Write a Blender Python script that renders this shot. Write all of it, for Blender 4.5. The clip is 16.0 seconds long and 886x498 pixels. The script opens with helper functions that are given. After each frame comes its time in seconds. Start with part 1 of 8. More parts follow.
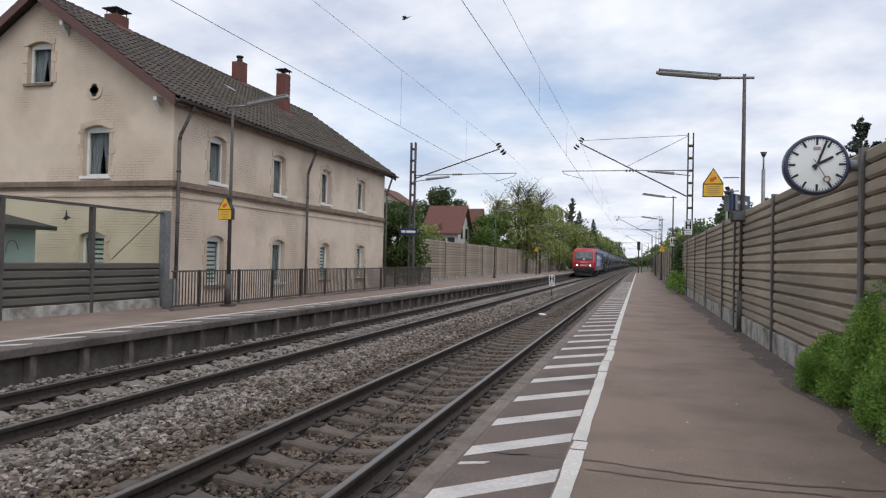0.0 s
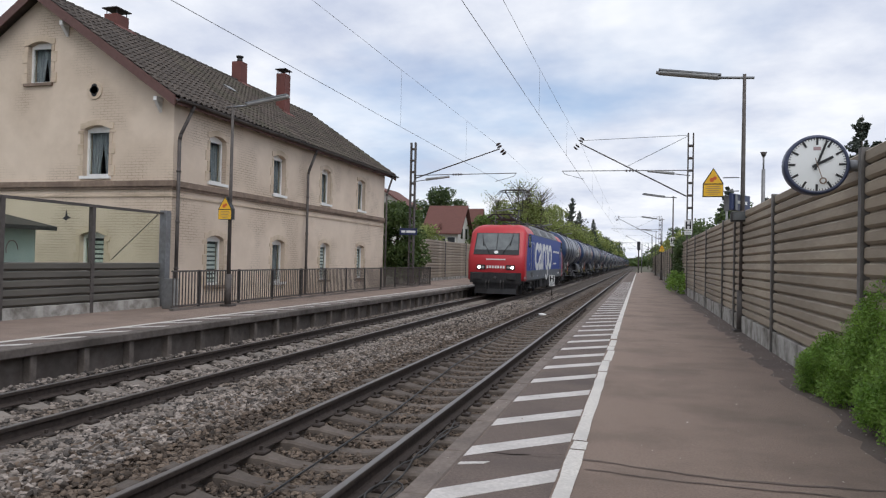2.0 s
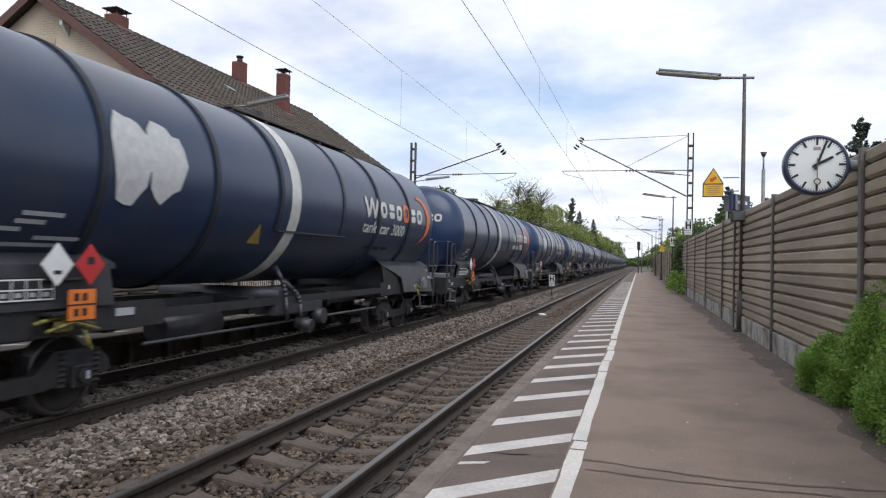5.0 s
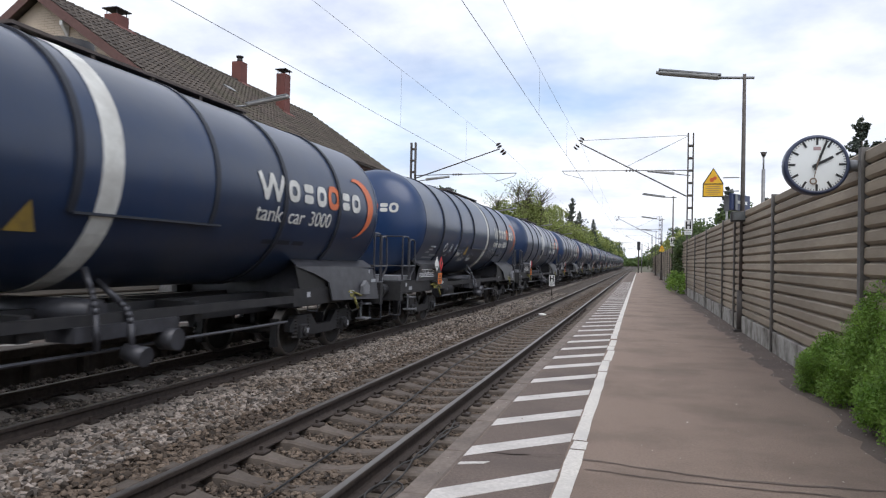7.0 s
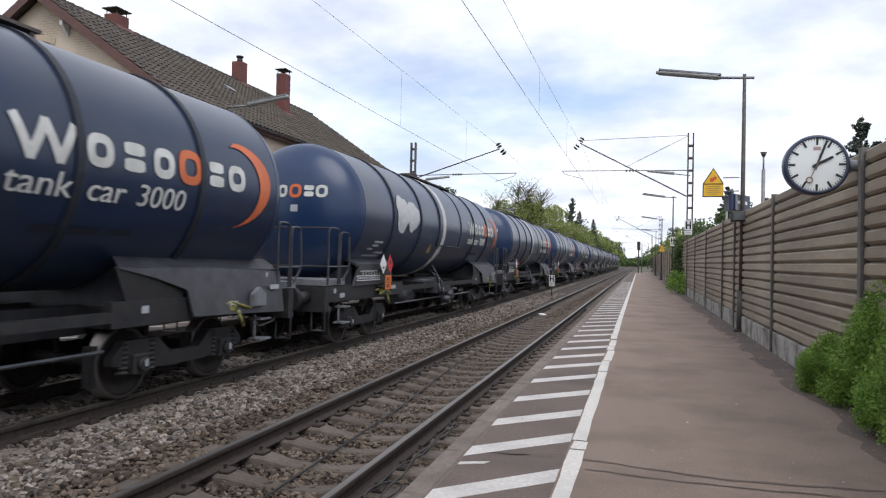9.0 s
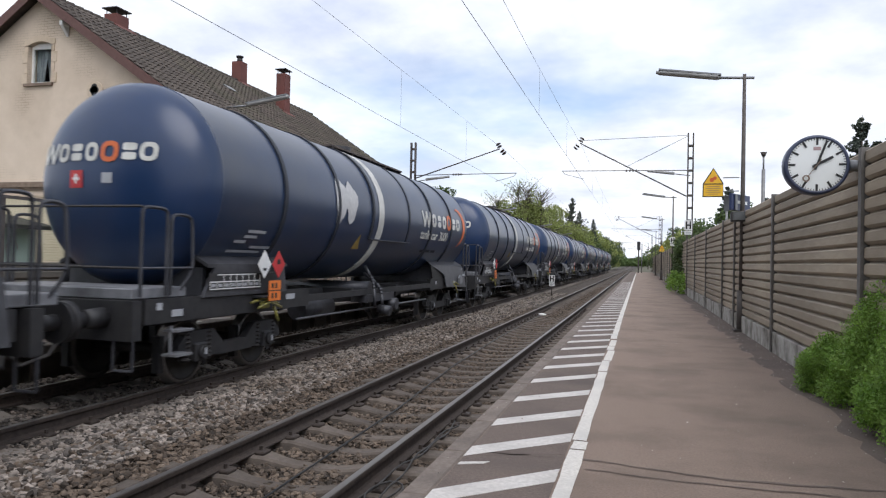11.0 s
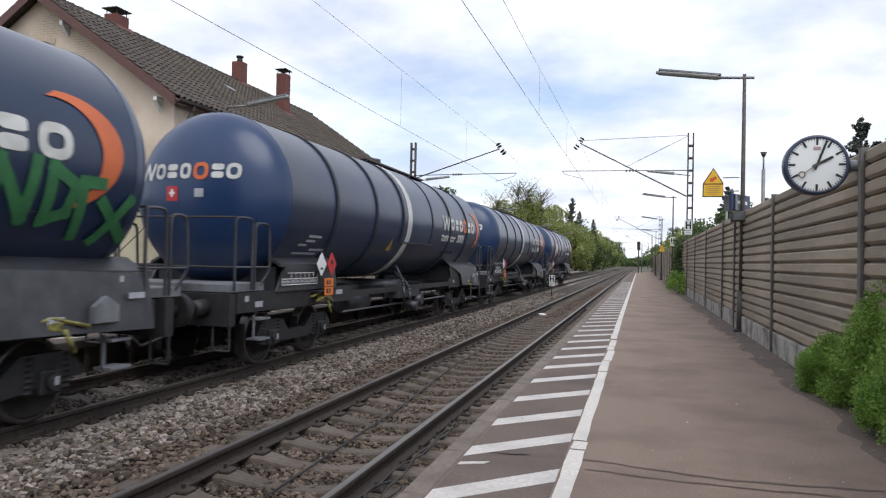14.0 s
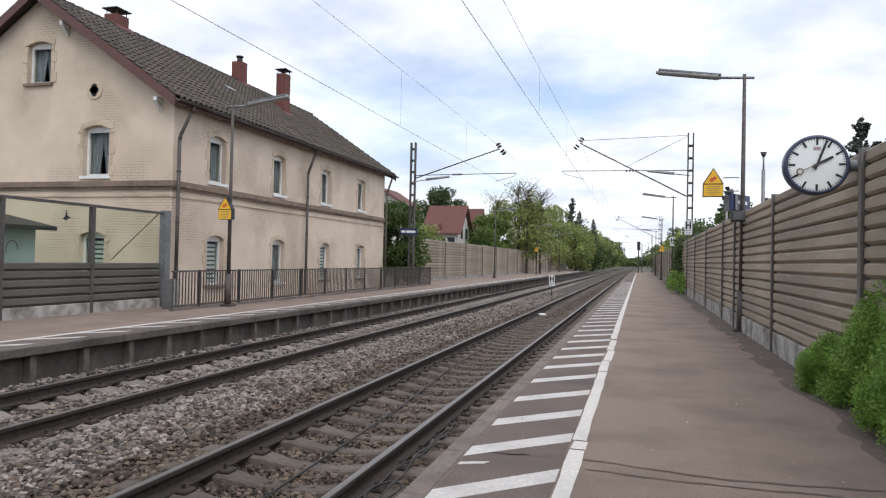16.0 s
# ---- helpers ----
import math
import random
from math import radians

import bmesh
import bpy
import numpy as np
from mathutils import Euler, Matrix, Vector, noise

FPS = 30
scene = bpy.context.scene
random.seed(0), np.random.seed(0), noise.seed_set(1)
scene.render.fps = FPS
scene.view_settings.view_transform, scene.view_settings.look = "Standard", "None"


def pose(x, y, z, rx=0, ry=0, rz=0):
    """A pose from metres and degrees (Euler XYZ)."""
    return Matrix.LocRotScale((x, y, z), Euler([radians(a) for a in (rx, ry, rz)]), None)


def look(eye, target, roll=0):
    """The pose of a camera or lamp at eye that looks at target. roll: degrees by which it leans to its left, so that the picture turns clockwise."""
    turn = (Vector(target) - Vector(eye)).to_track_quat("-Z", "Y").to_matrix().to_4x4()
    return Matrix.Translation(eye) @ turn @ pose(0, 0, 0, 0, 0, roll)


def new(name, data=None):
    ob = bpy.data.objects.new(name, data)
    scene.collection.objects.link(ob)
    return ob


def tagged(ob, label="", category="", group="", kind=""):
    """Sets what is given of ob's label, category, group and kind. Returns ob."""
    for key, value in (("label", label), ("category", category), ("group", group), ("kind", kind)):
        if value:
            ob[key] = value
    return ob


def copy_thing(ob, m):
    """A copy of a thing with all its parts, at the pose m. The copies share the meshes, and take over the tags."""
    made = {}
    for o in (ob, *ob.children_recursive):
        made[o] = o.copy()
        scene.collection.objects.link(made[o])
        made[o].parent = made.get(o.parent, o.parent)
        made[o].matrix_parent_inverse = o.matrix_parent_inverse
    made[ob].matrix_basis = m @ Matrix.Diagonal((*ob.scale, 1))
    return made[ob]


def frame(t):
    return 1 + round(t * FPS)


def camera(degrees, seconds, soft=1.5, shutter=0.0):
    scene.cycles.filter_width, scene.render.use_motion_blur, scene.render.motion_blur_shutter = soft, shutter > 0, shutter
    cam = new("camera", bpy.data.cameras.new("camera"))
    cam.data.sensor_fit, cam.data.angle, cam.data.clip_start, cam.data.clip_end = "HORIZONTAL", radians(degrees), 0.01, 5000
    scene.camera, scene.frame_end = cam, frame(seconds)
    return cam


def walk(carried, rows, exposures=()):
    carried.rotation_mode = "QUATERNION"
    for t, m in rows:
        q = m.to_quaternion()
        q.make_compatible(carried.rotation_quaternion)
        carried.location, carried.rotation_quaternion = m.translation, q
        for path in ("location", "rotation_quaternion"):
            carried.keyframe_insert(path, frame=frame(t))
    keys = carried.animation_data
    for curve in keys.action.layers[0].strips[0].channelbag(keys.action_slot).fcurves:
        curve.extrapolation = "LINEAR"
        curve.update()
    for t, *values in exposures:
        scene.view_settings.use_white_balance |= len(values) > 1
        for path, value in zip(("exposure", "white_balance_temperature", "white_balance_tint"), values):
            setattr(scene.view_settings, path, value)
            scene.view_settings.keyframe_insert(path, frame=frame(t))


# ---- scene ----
# camera: stands still on the platform
cam = camera(65.89, 16.0, soft=1.2, shutter=0.06)
EYE = Vector((0.0, 0.0, 1.434))
CAM_TURN = Matrix(((0.96088572, -0.01690653, 0.27642867),
                   (0.27606581, -0.02100673, -0.96090915),
                   (0.0220525, 0.99963638, -0.01551776)))
CAM_POSE = Matrix.Translation(EYE) @ CAM_TURN.to_4x4()
walk(cam, [(0.0, CAM_POSE), (16.0, CAM_POSE)], [(0.0, 0.12, 6180, 11), (3.0, 0.12, 6180, 11), (4.0, 0.24, 6180, 11), (6.3, 0.42, 6180, 11), (16.0, 0.42, 6180, 11)])

# ---------------------------------------------------------------- light
SUN_UP, SUN_ROUND = radians(58), radians(139)
world = bpy.data.worlds.new("overcast_sky")
scene.world = world
world.use_nodes = True


def build_sky():
    nt = world.node_tree
    nt.nodes.clear()
    out = nt.nodes.new("ShaderNodeOutputWorld")
    mix = nt.nodes.new("ShaderNodeMixShader")
    blue = nt.nodes.new("ShaderNodeBackground")
    cloud = nt.nodes.new("ShaderNodeBackground")
    sky = nt.nodes.new("ShaderNodeTexSky")
    sky.sky_type, sky.sun_disc = "NISHITA", False
    sky.sun_elevation, sky.sun_rotation = SUN_UP, SUN_ROUND
    sky.air_density, sky.dust_density = 1.0, 1.5
    nt.links.new(sky.outputs[0], blue.inputs[0])
    blue.inputs[1].default_value = 0.14
    tc = nt.nodes.new("ShaderNodeTexCoord")
    sep = nt.nodes.new("ShaderNodeSeparateXYZ")
    nt.links.new(tc.outputs["Generated"], sep.inputs[0])
    up = nt.nodes.new("ShaderNodeMath")
    up.operation = "ADD"
    up.inputs[1].default_value = 0.22
    nt.links.new(sep.outputs[2], up.inputs[0])
    flat = []
    for i in (0, 1):
        d = nt.nodes.new("ShaderNodeMath")
        d.operation = "DIVIDE"
        nt.links.new(sep.outputs[i], d.inputs[0])
        nt.links.new(up.outputs[0], d.inputs[1])
        flat.append(d)
    com = nt.nodes.new("ShaderNodeCombineXYZ")
    for i in (0, 1):
        nt.links.new(flat[i].outputs[0], com.inputs[i])

    def cloud_noise(scale, detail, lo, hi, shift):
        mp = nt.nodes.new("ShaderNodeMapping")
        mp.inputs["Location"].default_value = (shift, shift * 0.7, 0)
        n = nt.nodes.new("ShaderNodeTexNoise")
        n.inputs["Scale"].default_value = scale
        n.inputs["Detail"].default_value = detail
        n.inputs["Roughness"].default_value = 0.55
        r = nt.nodes.new("ShaderNodeValToRGB")
        r.color_ramp.elements[0].position, r.color_ramp.elements[1].position = lo, hi
        nt.links.new(com.outputs[0], mp.inputs[0])
        nt.links.new(mp.outputs[0], n.inputs["Vector"])
        nt.links.new(n.outputs[0], r.inputs[0])
        return r
    tone = cloud_noise(1.7, 9, 0.34, 0.6, 3.3)
    tone.color_ramp.elements[0].color = (0.6, 0.645, 0.76, 1)
    tone.color_ramp.elements[1].color = (1.0, 1.0, 1.0, 1)
    nt.links.new(tone.outputs[0], cloud.inputs[0])
    cloud.inputs[1].default_value = 0.92
    cover = cloud_noise(0.55, 6, 0.30, 0.48, 9.1)
    nt.links.new(cover.outputs[0], mix.inputs[0])
    nt.links.new(blue.outputs[0], mix.inputs[1])
    nt.links.new(cloud.outputs[0], mix.inputs[2])
    nt.links.new(mix.outputs[0], out.inputs[0])


build_sky()
sun_data = bpy.data.lights.new("sun", "SUN")
sun_data.energy, sun_data.angle, sun_data.color = 1.35, radians(45), (1.0, 0.96, 0.9)
sun = new("sun", sun_data)
sun.matrix_world = look((0, 0, 60), (-24.6, 28.3, 0))

# ---------------------------------------------------------------- materials


def mat(name, c1, c2=None, rough=0.8, metal=0.0, scale=8.0, grime=None, grime_scale=0.6, bump=0.0, bump_scale=60.0, stretch=(1, 1, 1), rnd=0.0, lo=0.35, hi=0.65, coat=0.0, island=False):
    """A surface with grain, larger stains and a fine relief."""
    m = bpy.data.materials.new(name)
    m.use_nodes = True
    nt = m.node_tree
    b = nt.nodes["Principled BSDF"]
    b.inputs["Roughness"].default_value, b.inputs["Metallic"].default_value = rough, metal
    b.inputs["Coat Weight"].default_value = coat
    c2 = c2 or tuple(c * 0.8 for c in c1)
    tc = nt.nodes.new("ShaderNodeTexCoord")
    mp = nt.nodes.new("ShaderNodeMapping")
    mp.inputs["Scale"].default_value = stretch
    nt.links.new(tc.outputs["Object"], mp.inputs[0])

    def nz(s, d=5):
        n = nt.nodes.new("ShaderNodeTexNoise")
        n.inputs["Scale"].default_value, n.inputs["Detail"].default_value = s, d
        n.inputs["Roughness"].default_value = 0.6
        nt.links.new(mp.outputs[0], n.inputs["Vector"])
        return n
    n1 = nz(scale)
    r1 = nt.nodes.new("ShaderNodeValToRGB")
    r1.color_ramp.elements[0].position, r1.color_ramp.elements[1].position = lo, hi
    r1.color_ramp.elements[0].color, r1.color_ramp.elements[1].color = (*c1, 1), (*c2, 1)
    nt.links.new(n1.outputs[0], r1.inputs[0])
    col = r1.outputs[0]
    if grime:
        n2 = nz(grime_scale, 8)
        r2 = nt.nodes.new("ShaderNodeValToRGB")
        r2.color_ramp.elements[0].position, r2.color_ramp.elements[1].position = 0.45, 0.72
        nt.links.new(n2.outputs[0], r2.inputs[0])
        mx = nt.nodes.new("ShaderNodeMixRGB")
        nt.links.new(r2.outputs[0], mx.inputs[0])
        nt.links.new(col, mx.inputs[1])
        mx.inputs[2].default_value = (*grime, 1)
        col = mx.outputs[0]
    if rnd:
        hv = nt.nodes.new("ShaderNodeHueSaturation")
        ma = nt.nodes.new("ShaderNodeMapRange")
        ma.inputs[3].default_value, ma.inputs[4].default_value = 1 - rnd, 1 + rnd
        if island:
            oi = nt.nodes.new("ShaderNodeNewGeometry")
            nt.links.new(oi.outputs["Random Per Island"], ma.inputs[0])
        else:
            oi = nt.nodes.new("ShaderNodeObjectInfo")
            nt.links.new(oi.outputs["Random"], ma.inputs[0])
        nt.links.new(ma.outputs[0], hv.inputs["Value"])
        nt.links.new(col, hv.inputs["Color"])
        col = hv.outputs[0]
    nt.links.new(col, b.inputs["Base Color"])
    if bump:
        n3 = nz(bump_scale, 4)
        bp = nt.nodes.new("ShaderNodeBump")
        bp.inputs["Strength"].default_value, bp.inputs["Distance"].default_value = bump, 0.02
        nt.links.new(n3.outputs[0], bp.inputs["Height"])
        nt.links.new(bp.outputs[0], b.inputs["Normal"])
    return m


def brick_mat(name, c1, c2, mortar, depth=0.25):
    """Painted brickwork: courses in faint relief under worn paint."""
    m = mat(name, c1, c2, 0.88, scale=1.3, grime=mortar, grime_scale=0.35)
    nt = m.node_tree
    b = nt.nodes["Principled BSDF"]
    tc = nt.nodes.new("ShaderNodeTexCoord")
    s = nt.nodes.new("ShaderNodeSeparateXYZ")
    nt.links.new(tc.outputs["Object"], s.inputs[0])
    a = nt.nodes.new("ShaderNodeMath")
    nt.links.new(s.outputs[0], a.inputs[0])
    nt.links.new(s.outputs[1], a.inputs[1])
    c = nt.nodes.new("ShaderNodeCombineXYZ")
    nt.links.new(a.outputs[0], c.inputs[0])
    nt.links.new(s.outputs[2], c.inputs[1])
    br = nt.nodes.new("ShaderNodeTexBrick")
    br.inputs["Scale"].default_value = 1.0
    br.inputs["Mortar Size"].default_value = 0.006
    br.inputs["Brick Width"].default_value, br.inputs["Row Height"].default_value = 0.25, 0.077
    nt.links.new(c.outputs[0], br.inputs["Vector"])
    wear = nt.nodes.new("ShaderNodeTexNoise")
    wear.inputs["Scale"].default_value = 0.7
    nt.links.new(tc.outputs["Object"], wear.inputs["Vector"])
    ramp = nt.nodes.new("ShaderNodeValToRGB")
    ramp.color_ramp.elements[0].position, ramp.color_ramp.elements[1].position = 0.47, 0.64
    nt.links.new(wear.outputs[0], ramp.inputs[0])
    mul = nt.nodes.new("ShaderNodeMath")
    mul.operation = "MULTIPLY"
    nt.links.new(br.outputs["Fac"], mul.inputs[0])
    nt.links.new(ramp.outputs[0], mul.inputs[1])
    old = b.inputs["Base Color"].links[0].from_socket
    mx = nt.nodes.new("ShaderNodeMixRGB")
    half = nt.nodes.new("ShaderNodeMath")
    half.operation = "MULTIPLY"
    half.inputs[1].default_value = 0.75
    nt.links.new(mul.outputs[0], half.inputs[0])
    nt.links.new(half.outputs[0], mx.inputs[0])
    nt.links.new(old, mx.inputs[1])
    mx.inputs[2].default_value = (mortar[0] * 0.5, mortar[1] * 0.48, mortar[2] * 0.45, 1)
    nt.links.new(mx.outputs[0], b.inputs["Base Color"])
    bp = nt.nodes.new("ShaderNodeBump")
    bp.invert = True
    bp.inputs["Strength"].default_value, bp.inputs["Distance"].default_value = depth, 0.01
    nt.links.new(mul.outputs[0], bp.inputs["Height"])
    nt.links.new(bp.outputs[0], b.inputs["Normal"])
    return m


def glow(name, colour, power):
    m = bpy.data.materials.new(name)
    m.use_nodes = True
    b = m.node_tree.nodes["Principled BSDF"]
    b.inputs["Base Color"].default_value = (*colour, 1)
    b.inputs["Emission Color"].default_value = (*colour, 1)
    b.inputs["Emission Strength"].default_value = power
    return m


def glass_mat(name, colour=(0.9, 0.95, 0.93), rough=0.02):
    m = bpy.data.materials.new(name)
    m.use_nodes = True
    b = m.node_tree.nodes["Principled BSDF"]
    b.inputs["Base Color"].default_value = (*colour, 1)
    b.inputs["Roughness"].default_value = rough
    b.inputs["Transmission Weight"].default_value = 1.0
    b.inputs["IOR"].default_value = 1.05
    return m


M = {
    "ground": mat("soil_and_grass", (0.05, 0.065, 0.025), (0.1, 0.085, 0.055), 0.95, scale=1.5, grime=(0.09, 0.075, 0.06), grime_scale=0.2, bump=0.6, bump_scale=15),
    "asphalt": mat("worn_asphalt", (0.185, 0.137, 0.108), (0.295, 0.221, 0.176), 0.9, scale=60, grime=(0.145, 0.108, 0.085), grime_scale=0.8, bump=0.6, bump_scale=220, lo=0.3, hi=0.7),
    "asphalt_dark": mat("patched_dark_asphalt", (0.105, 0.078, 0.065), (0.15, 0.116, 0.098), 0.9, scale=50, grime=(0.075, 0.058, 0.051), grime_scale=0.8, bump=0.35, bump_scale=220),
    "kerb": mat("platform_edge_concrete", (0.145, 0.117, 0.1), (0.2, 0.165, 0.14), 0.9, scale=22, grime=(0.085, 0.068, 0.058), grime_scale=1.4, bump=0.3, bump_scale=90, rnd=0.12),
    "leg": mat("stained_concrete", (0.14, 0.12, 0.105), (0.21, 0.182, 0.16), 0.92, scale=9, grime=(0.06, 0.05, 0.045), grime_scale=1.2, bump=0.3, bump_scale=60, rnd=0.15),
    "dark_wall": mat("dirty_retaining_wall", (0.095, 0.078, 0.067), (0.14, 0.118, 0.102), 0.95, scale=6, grime=(0.06, 0.05, 0.042), grime_scale=1.0, bump=0.3),
    "white_line": mat("worn_white_road_paint", (0.56, 0.53, 0.5), (0.44, 0.415, 0.39), 0.75, scale=30, grime=(0.36, 0.34, 0.32), grime_scale=2.2, bump=0.2, bump_scale=200),
    "tactile": mat("white_tactile_paint", (0.66, 0.63, 0.58), (0.52, 0.49, 0.45), 0.8, scale=40, grime=(0.5, 0.48, 0.45), grime_scale=1.6, bump=0.4, bump_scale=160),
    "ballast": mat("ballast_bed", (0.04, 0.032, 0.025), (0.09, 0.073, 0.059), 0.95, scale=24, grime=(0.05, 0.036, 0.026), grime_scale=0.8, bump=1.0, bump_scale=30),
    "stone": mat("ballast_stone", (0.122, 0.103, 0.088), (0.22, 0.19, 0.164), 0.9, scale=14, grime=(0.1, 0.076, 0.056), grime_scale=0.7, rnd=0.85, island=True),
    "stone_brown": mat("brake_dust_ballast_stone", (0.072, 0.053, 0.038), (0.118, 0.089, 0.066), 0.92, scale=14, grime=(0.06, 0.043, 0.031), grime_scale=0.7, rnd=0.7, island=True),
    "pebble": mat("pale_grit", (0.3, 0.26, 0.22), (0.4, 0.36, 0.32), 0.9, scale=20, rnd=0.5, island=True),
    "sleeper": mat("dusty_concrete_sleeper", (0.088, 0.071, 0.058), (0.125, 0.102, 0.084), 0.92, scale=12, grime=(0.07, 0.055, 0.044), grime_scale=2.0, bump=0.25, bump_scale=80, rnd=0.2),
    "sleeper_grey": mat("pale_concrete_sleeper", (0.16, 0.138, 0.118), (0.22, 0.194, 0.168), 0.92, scale=12, grime=(0.12, 0.095, 0.075), grime_scale=2.0, bump=0.25, bump_scale=80, rnd=0.2),
    "rail_side": mat("rusty_rail_steel", (0.03, 0.022, 0.018), (0.055, 0.041, 0.033), 0.8, 0.2, scale=16, bump=0.15, bump_scale=120),
    "rail_top": mat("dull_polished_rail_head", (0.24, 0.225, 0.215), (0.17, 0.155, 0.145), 0.45, 0.8, scale=4, stretch=(1, 0.05, 1)),
    "panel": mat("weathered_timber_toned_panel", (0.275, 0.225, 0.165), (0.375, 0.312, 0.232), 0.75, scale=4, grime=(0.17, 0.14, 0.107), grime_scale=0.9, bump=0.12, bump_scale=40, stretch=(1, 0.25, 1.6), rnd=0.13),
    "panel_dark": mat("grey_green_barrier_panel", (0.085, 0.078, 0.064), (0.12, 0.11, 0.092), 0.75, scale=4, grime=(0.06, 0.055, 0.047), grime_scale=0.9, stretch=(1, 0.25, 1.6), rnd=0.1),
    "plinth": mat("lichen_stained_plinth", (0.32, 0.3, 0.27), (0.46, 0.44, 0.4), 0.92, scale=5, grime=(0.075, 0.065, 0.045), grime_scale=2.2, bump=0.3, bump_scale=50),
    "steel": mat("galvanised_steel", (0.2, 0.205, 0.21), (0.27, 0.275, 0.28), 0.55, 0.6, scale=9, grime=(0.14, 0.13, 0.12), grime_scale=1.2),
    "steel_dark": mat("dull_brown_grey_steel", (0.085, 0.075, 0.068), (0.125, 0.11, 0.1), 0.7, 0.3, scale=14, grime=(0.06, 0.05, 0.045), grime_scale=2),
    "post_grey": mat("dull_galvanised_post", (0.15, 0.14, 0.13), (0.2, 0.19, 0.175), 0.6, 0.4, scale=9, grime=(0.1, 0.09, 0.08), grime_scale=2),
    "iron": mat("dark_painted_iron", (0.035, 0.033, 0.032), (0.055, 0.05, 0.047), 0.6, 0.3, scale=20),
    "paint_wall": brick_mat("cream_painted_brick", (0.63, 0.52, 0.405), (0.69, 0.575, 0.455), (0.5, 0.4, 0.3), 0.6),
    "trim": mat("cream_render_trim", (0.55, 0.445, 0.33), (0.63, 0.515, 0.39), 0.85, scale=6, grime=(0.42, 0.33, 0.23), grime_scale=1.2, bump=0.15),
    "cornice": mat("brown_stone_cornice", (0.2, 0.145, 0.105), (0.27, 0.2, 0.15), 0.85, scale=7, grime=(0.14, 0.1, 0.075), grime_scale=1.2, bump=0.2),
    "tile": mat("dark_brown_roof_tile", (0.055, 0.042, 0.034), (0.088, 0.07, 0.056), 0.85, scale=6, grime=(0.06, 0.056, 0.035), grime_scale=0.7, bump=0.2, rnd=0.3),
    "wood_brown": mat("red_brown_painted_timber", (0.1, 0.048, 0.04), (0.13, 0.066, 0.055), 0.7, scale=8, stretch=(1, 0.2, 1)),
    "soffit": mat("dark_soffit_boards", (0.06, 0.045, 0.036), (0.09, 0.068, 0.055), 0.8, scale=8),
    "brick_red": brick_mat("red_chimney_brick", (0.13, 0.045, 0.038), (0.17, 0.062, 0.05), (0.11, 0.052, 0.044)),
    "upvc": mat("white_window_frame", (0.78, 0.77, 0.74), (0.7, 0.69, 0.66), 0.4, scale=6),
    "blind": mat("pale_roller_blind", (0.42, 0.45, 0.42), (0.5, 0.52, 0.48), 0.6, scale=5),
    "blind_gap": mat("dark_blind_slot", (0.03, 0.04, 0.04), (0.045, 0.055, 0.055), 0.5),
    "curtain": mat("grey_sheer_curtain", (0.1, 0.11, 0.12), (0.2, 0.21, 0.22), 0.9, scale=5, stretch=(8, 8, 0.4)),
    # near-black colour stands in for the shade inside rooms and vent openings
    "shade_fill": mat("interior_shade_fill", (0.02, 0.022, 0.024), (0.035, 0.036, 0.038), 0.9),
    "pane": mat("window_glass", (0.03, 0.035, 0.04), (0.045, 0.05, 0.055), 0.05, 0.0, scale=0.7),
    "pane_clear": glass_mat("clear_glass"),
    "green_glass": glass_mat("barrier_glass", (0.86, 0.92, 0.84), 0.03),
    "yellow": mat("yellow_sign_enamel", (0.8, 0.47, 0.02), (0.74, 0.42, 0.02), 0.45, scale=5),
    "black": mat("black_paint", (0.012, 0.012, 0.013), (0.02, 0.02, 0.02), 0.5),
    "red_sign": mat("orange_red_pictogram", (0.6, 0.12, 0.02), (0.55, 0.1, 0.02), 0.5),
    "white_paint": mat("white_enamel", (0.75, 0.75, 0.73), (0.68, 0.68, 0.66), 0.45, scale=5),
    "blue_sign": mat("dark_blue_enamel", (0.014, 0.024, 0.075), (0.02, 0.03, 0.09), 0.4),
    "clock_face": mat("white_clock_dial", (0.8, 0.82, 0.8), (0.76, 0.78, 0.76), 0.35, scale=3),
    "clock_case": mat("blue_grey_clock_case", (0.035, 0.045, 0.085), (0.045, 0.055, 0.1), 0.4),
    "lamp_glass": mat("milky_lamp_cover", (0.34, 0.34, 0.33), (0.28, 0.28, 0.275), 0.35, scale=5),
    "leaf": mat("fresh_hedge_leaf", (0.165, 0.295, 0.045), (0.275, 0.42, 0.085), 0.55, scale=3, rnd=0.35, island=True),
    "leaf_light": mat("spring_tree_leaf", (0.195, 0.232, 0.062), (0.29, 0.33, 0.11), 0.6, scale=0.6, rnd=0.4, island=True),
    "leaf_dark": mat("dense_dark_leaf", (0.05, 0.08, 0.024), (0.09, 0.13, 0.042), 0.6, scale=1.0, rnd=0.45, island=True),
    "leaf_mid": mat("mid_green_leaf", (0.07, 0.115, 0.03), (0.12, 0.17, 0.05), 0.6, scale=1.0, rnd=0.4, island=True),
    "needle": mat("conifer_needles", (0.055, 0.07, 0.056), (0.095, 0.11, 0.08), 0.7, scale=1.0, rnd=0.4, island=True),
    "bark": mat("grey_brown_bark", (0.07, 0.055, 0.042), (0.11, 0.09, 0.07), 0.95, scale=12, stretch=(1, 1, 0.2), bump=0.5, bump_scale=25),
    "wire": mat("oxidised_copper_wire", (0.06, 0.06, 0.06), (0.09, 0.09, 0.088), 0.6, 0.4),
    "insul": mat("brown_porcelain_insulator", (0.035, 0.022, 0.018), (0.05, 0.03, 0.025), 0.3),
    "house_roof": mat("red_clay_roof", (0.11, 0.046, 0.037), (0.145, 0.062, 0.048), 0.85, scale=4, stretch=(1, 1, 6)),
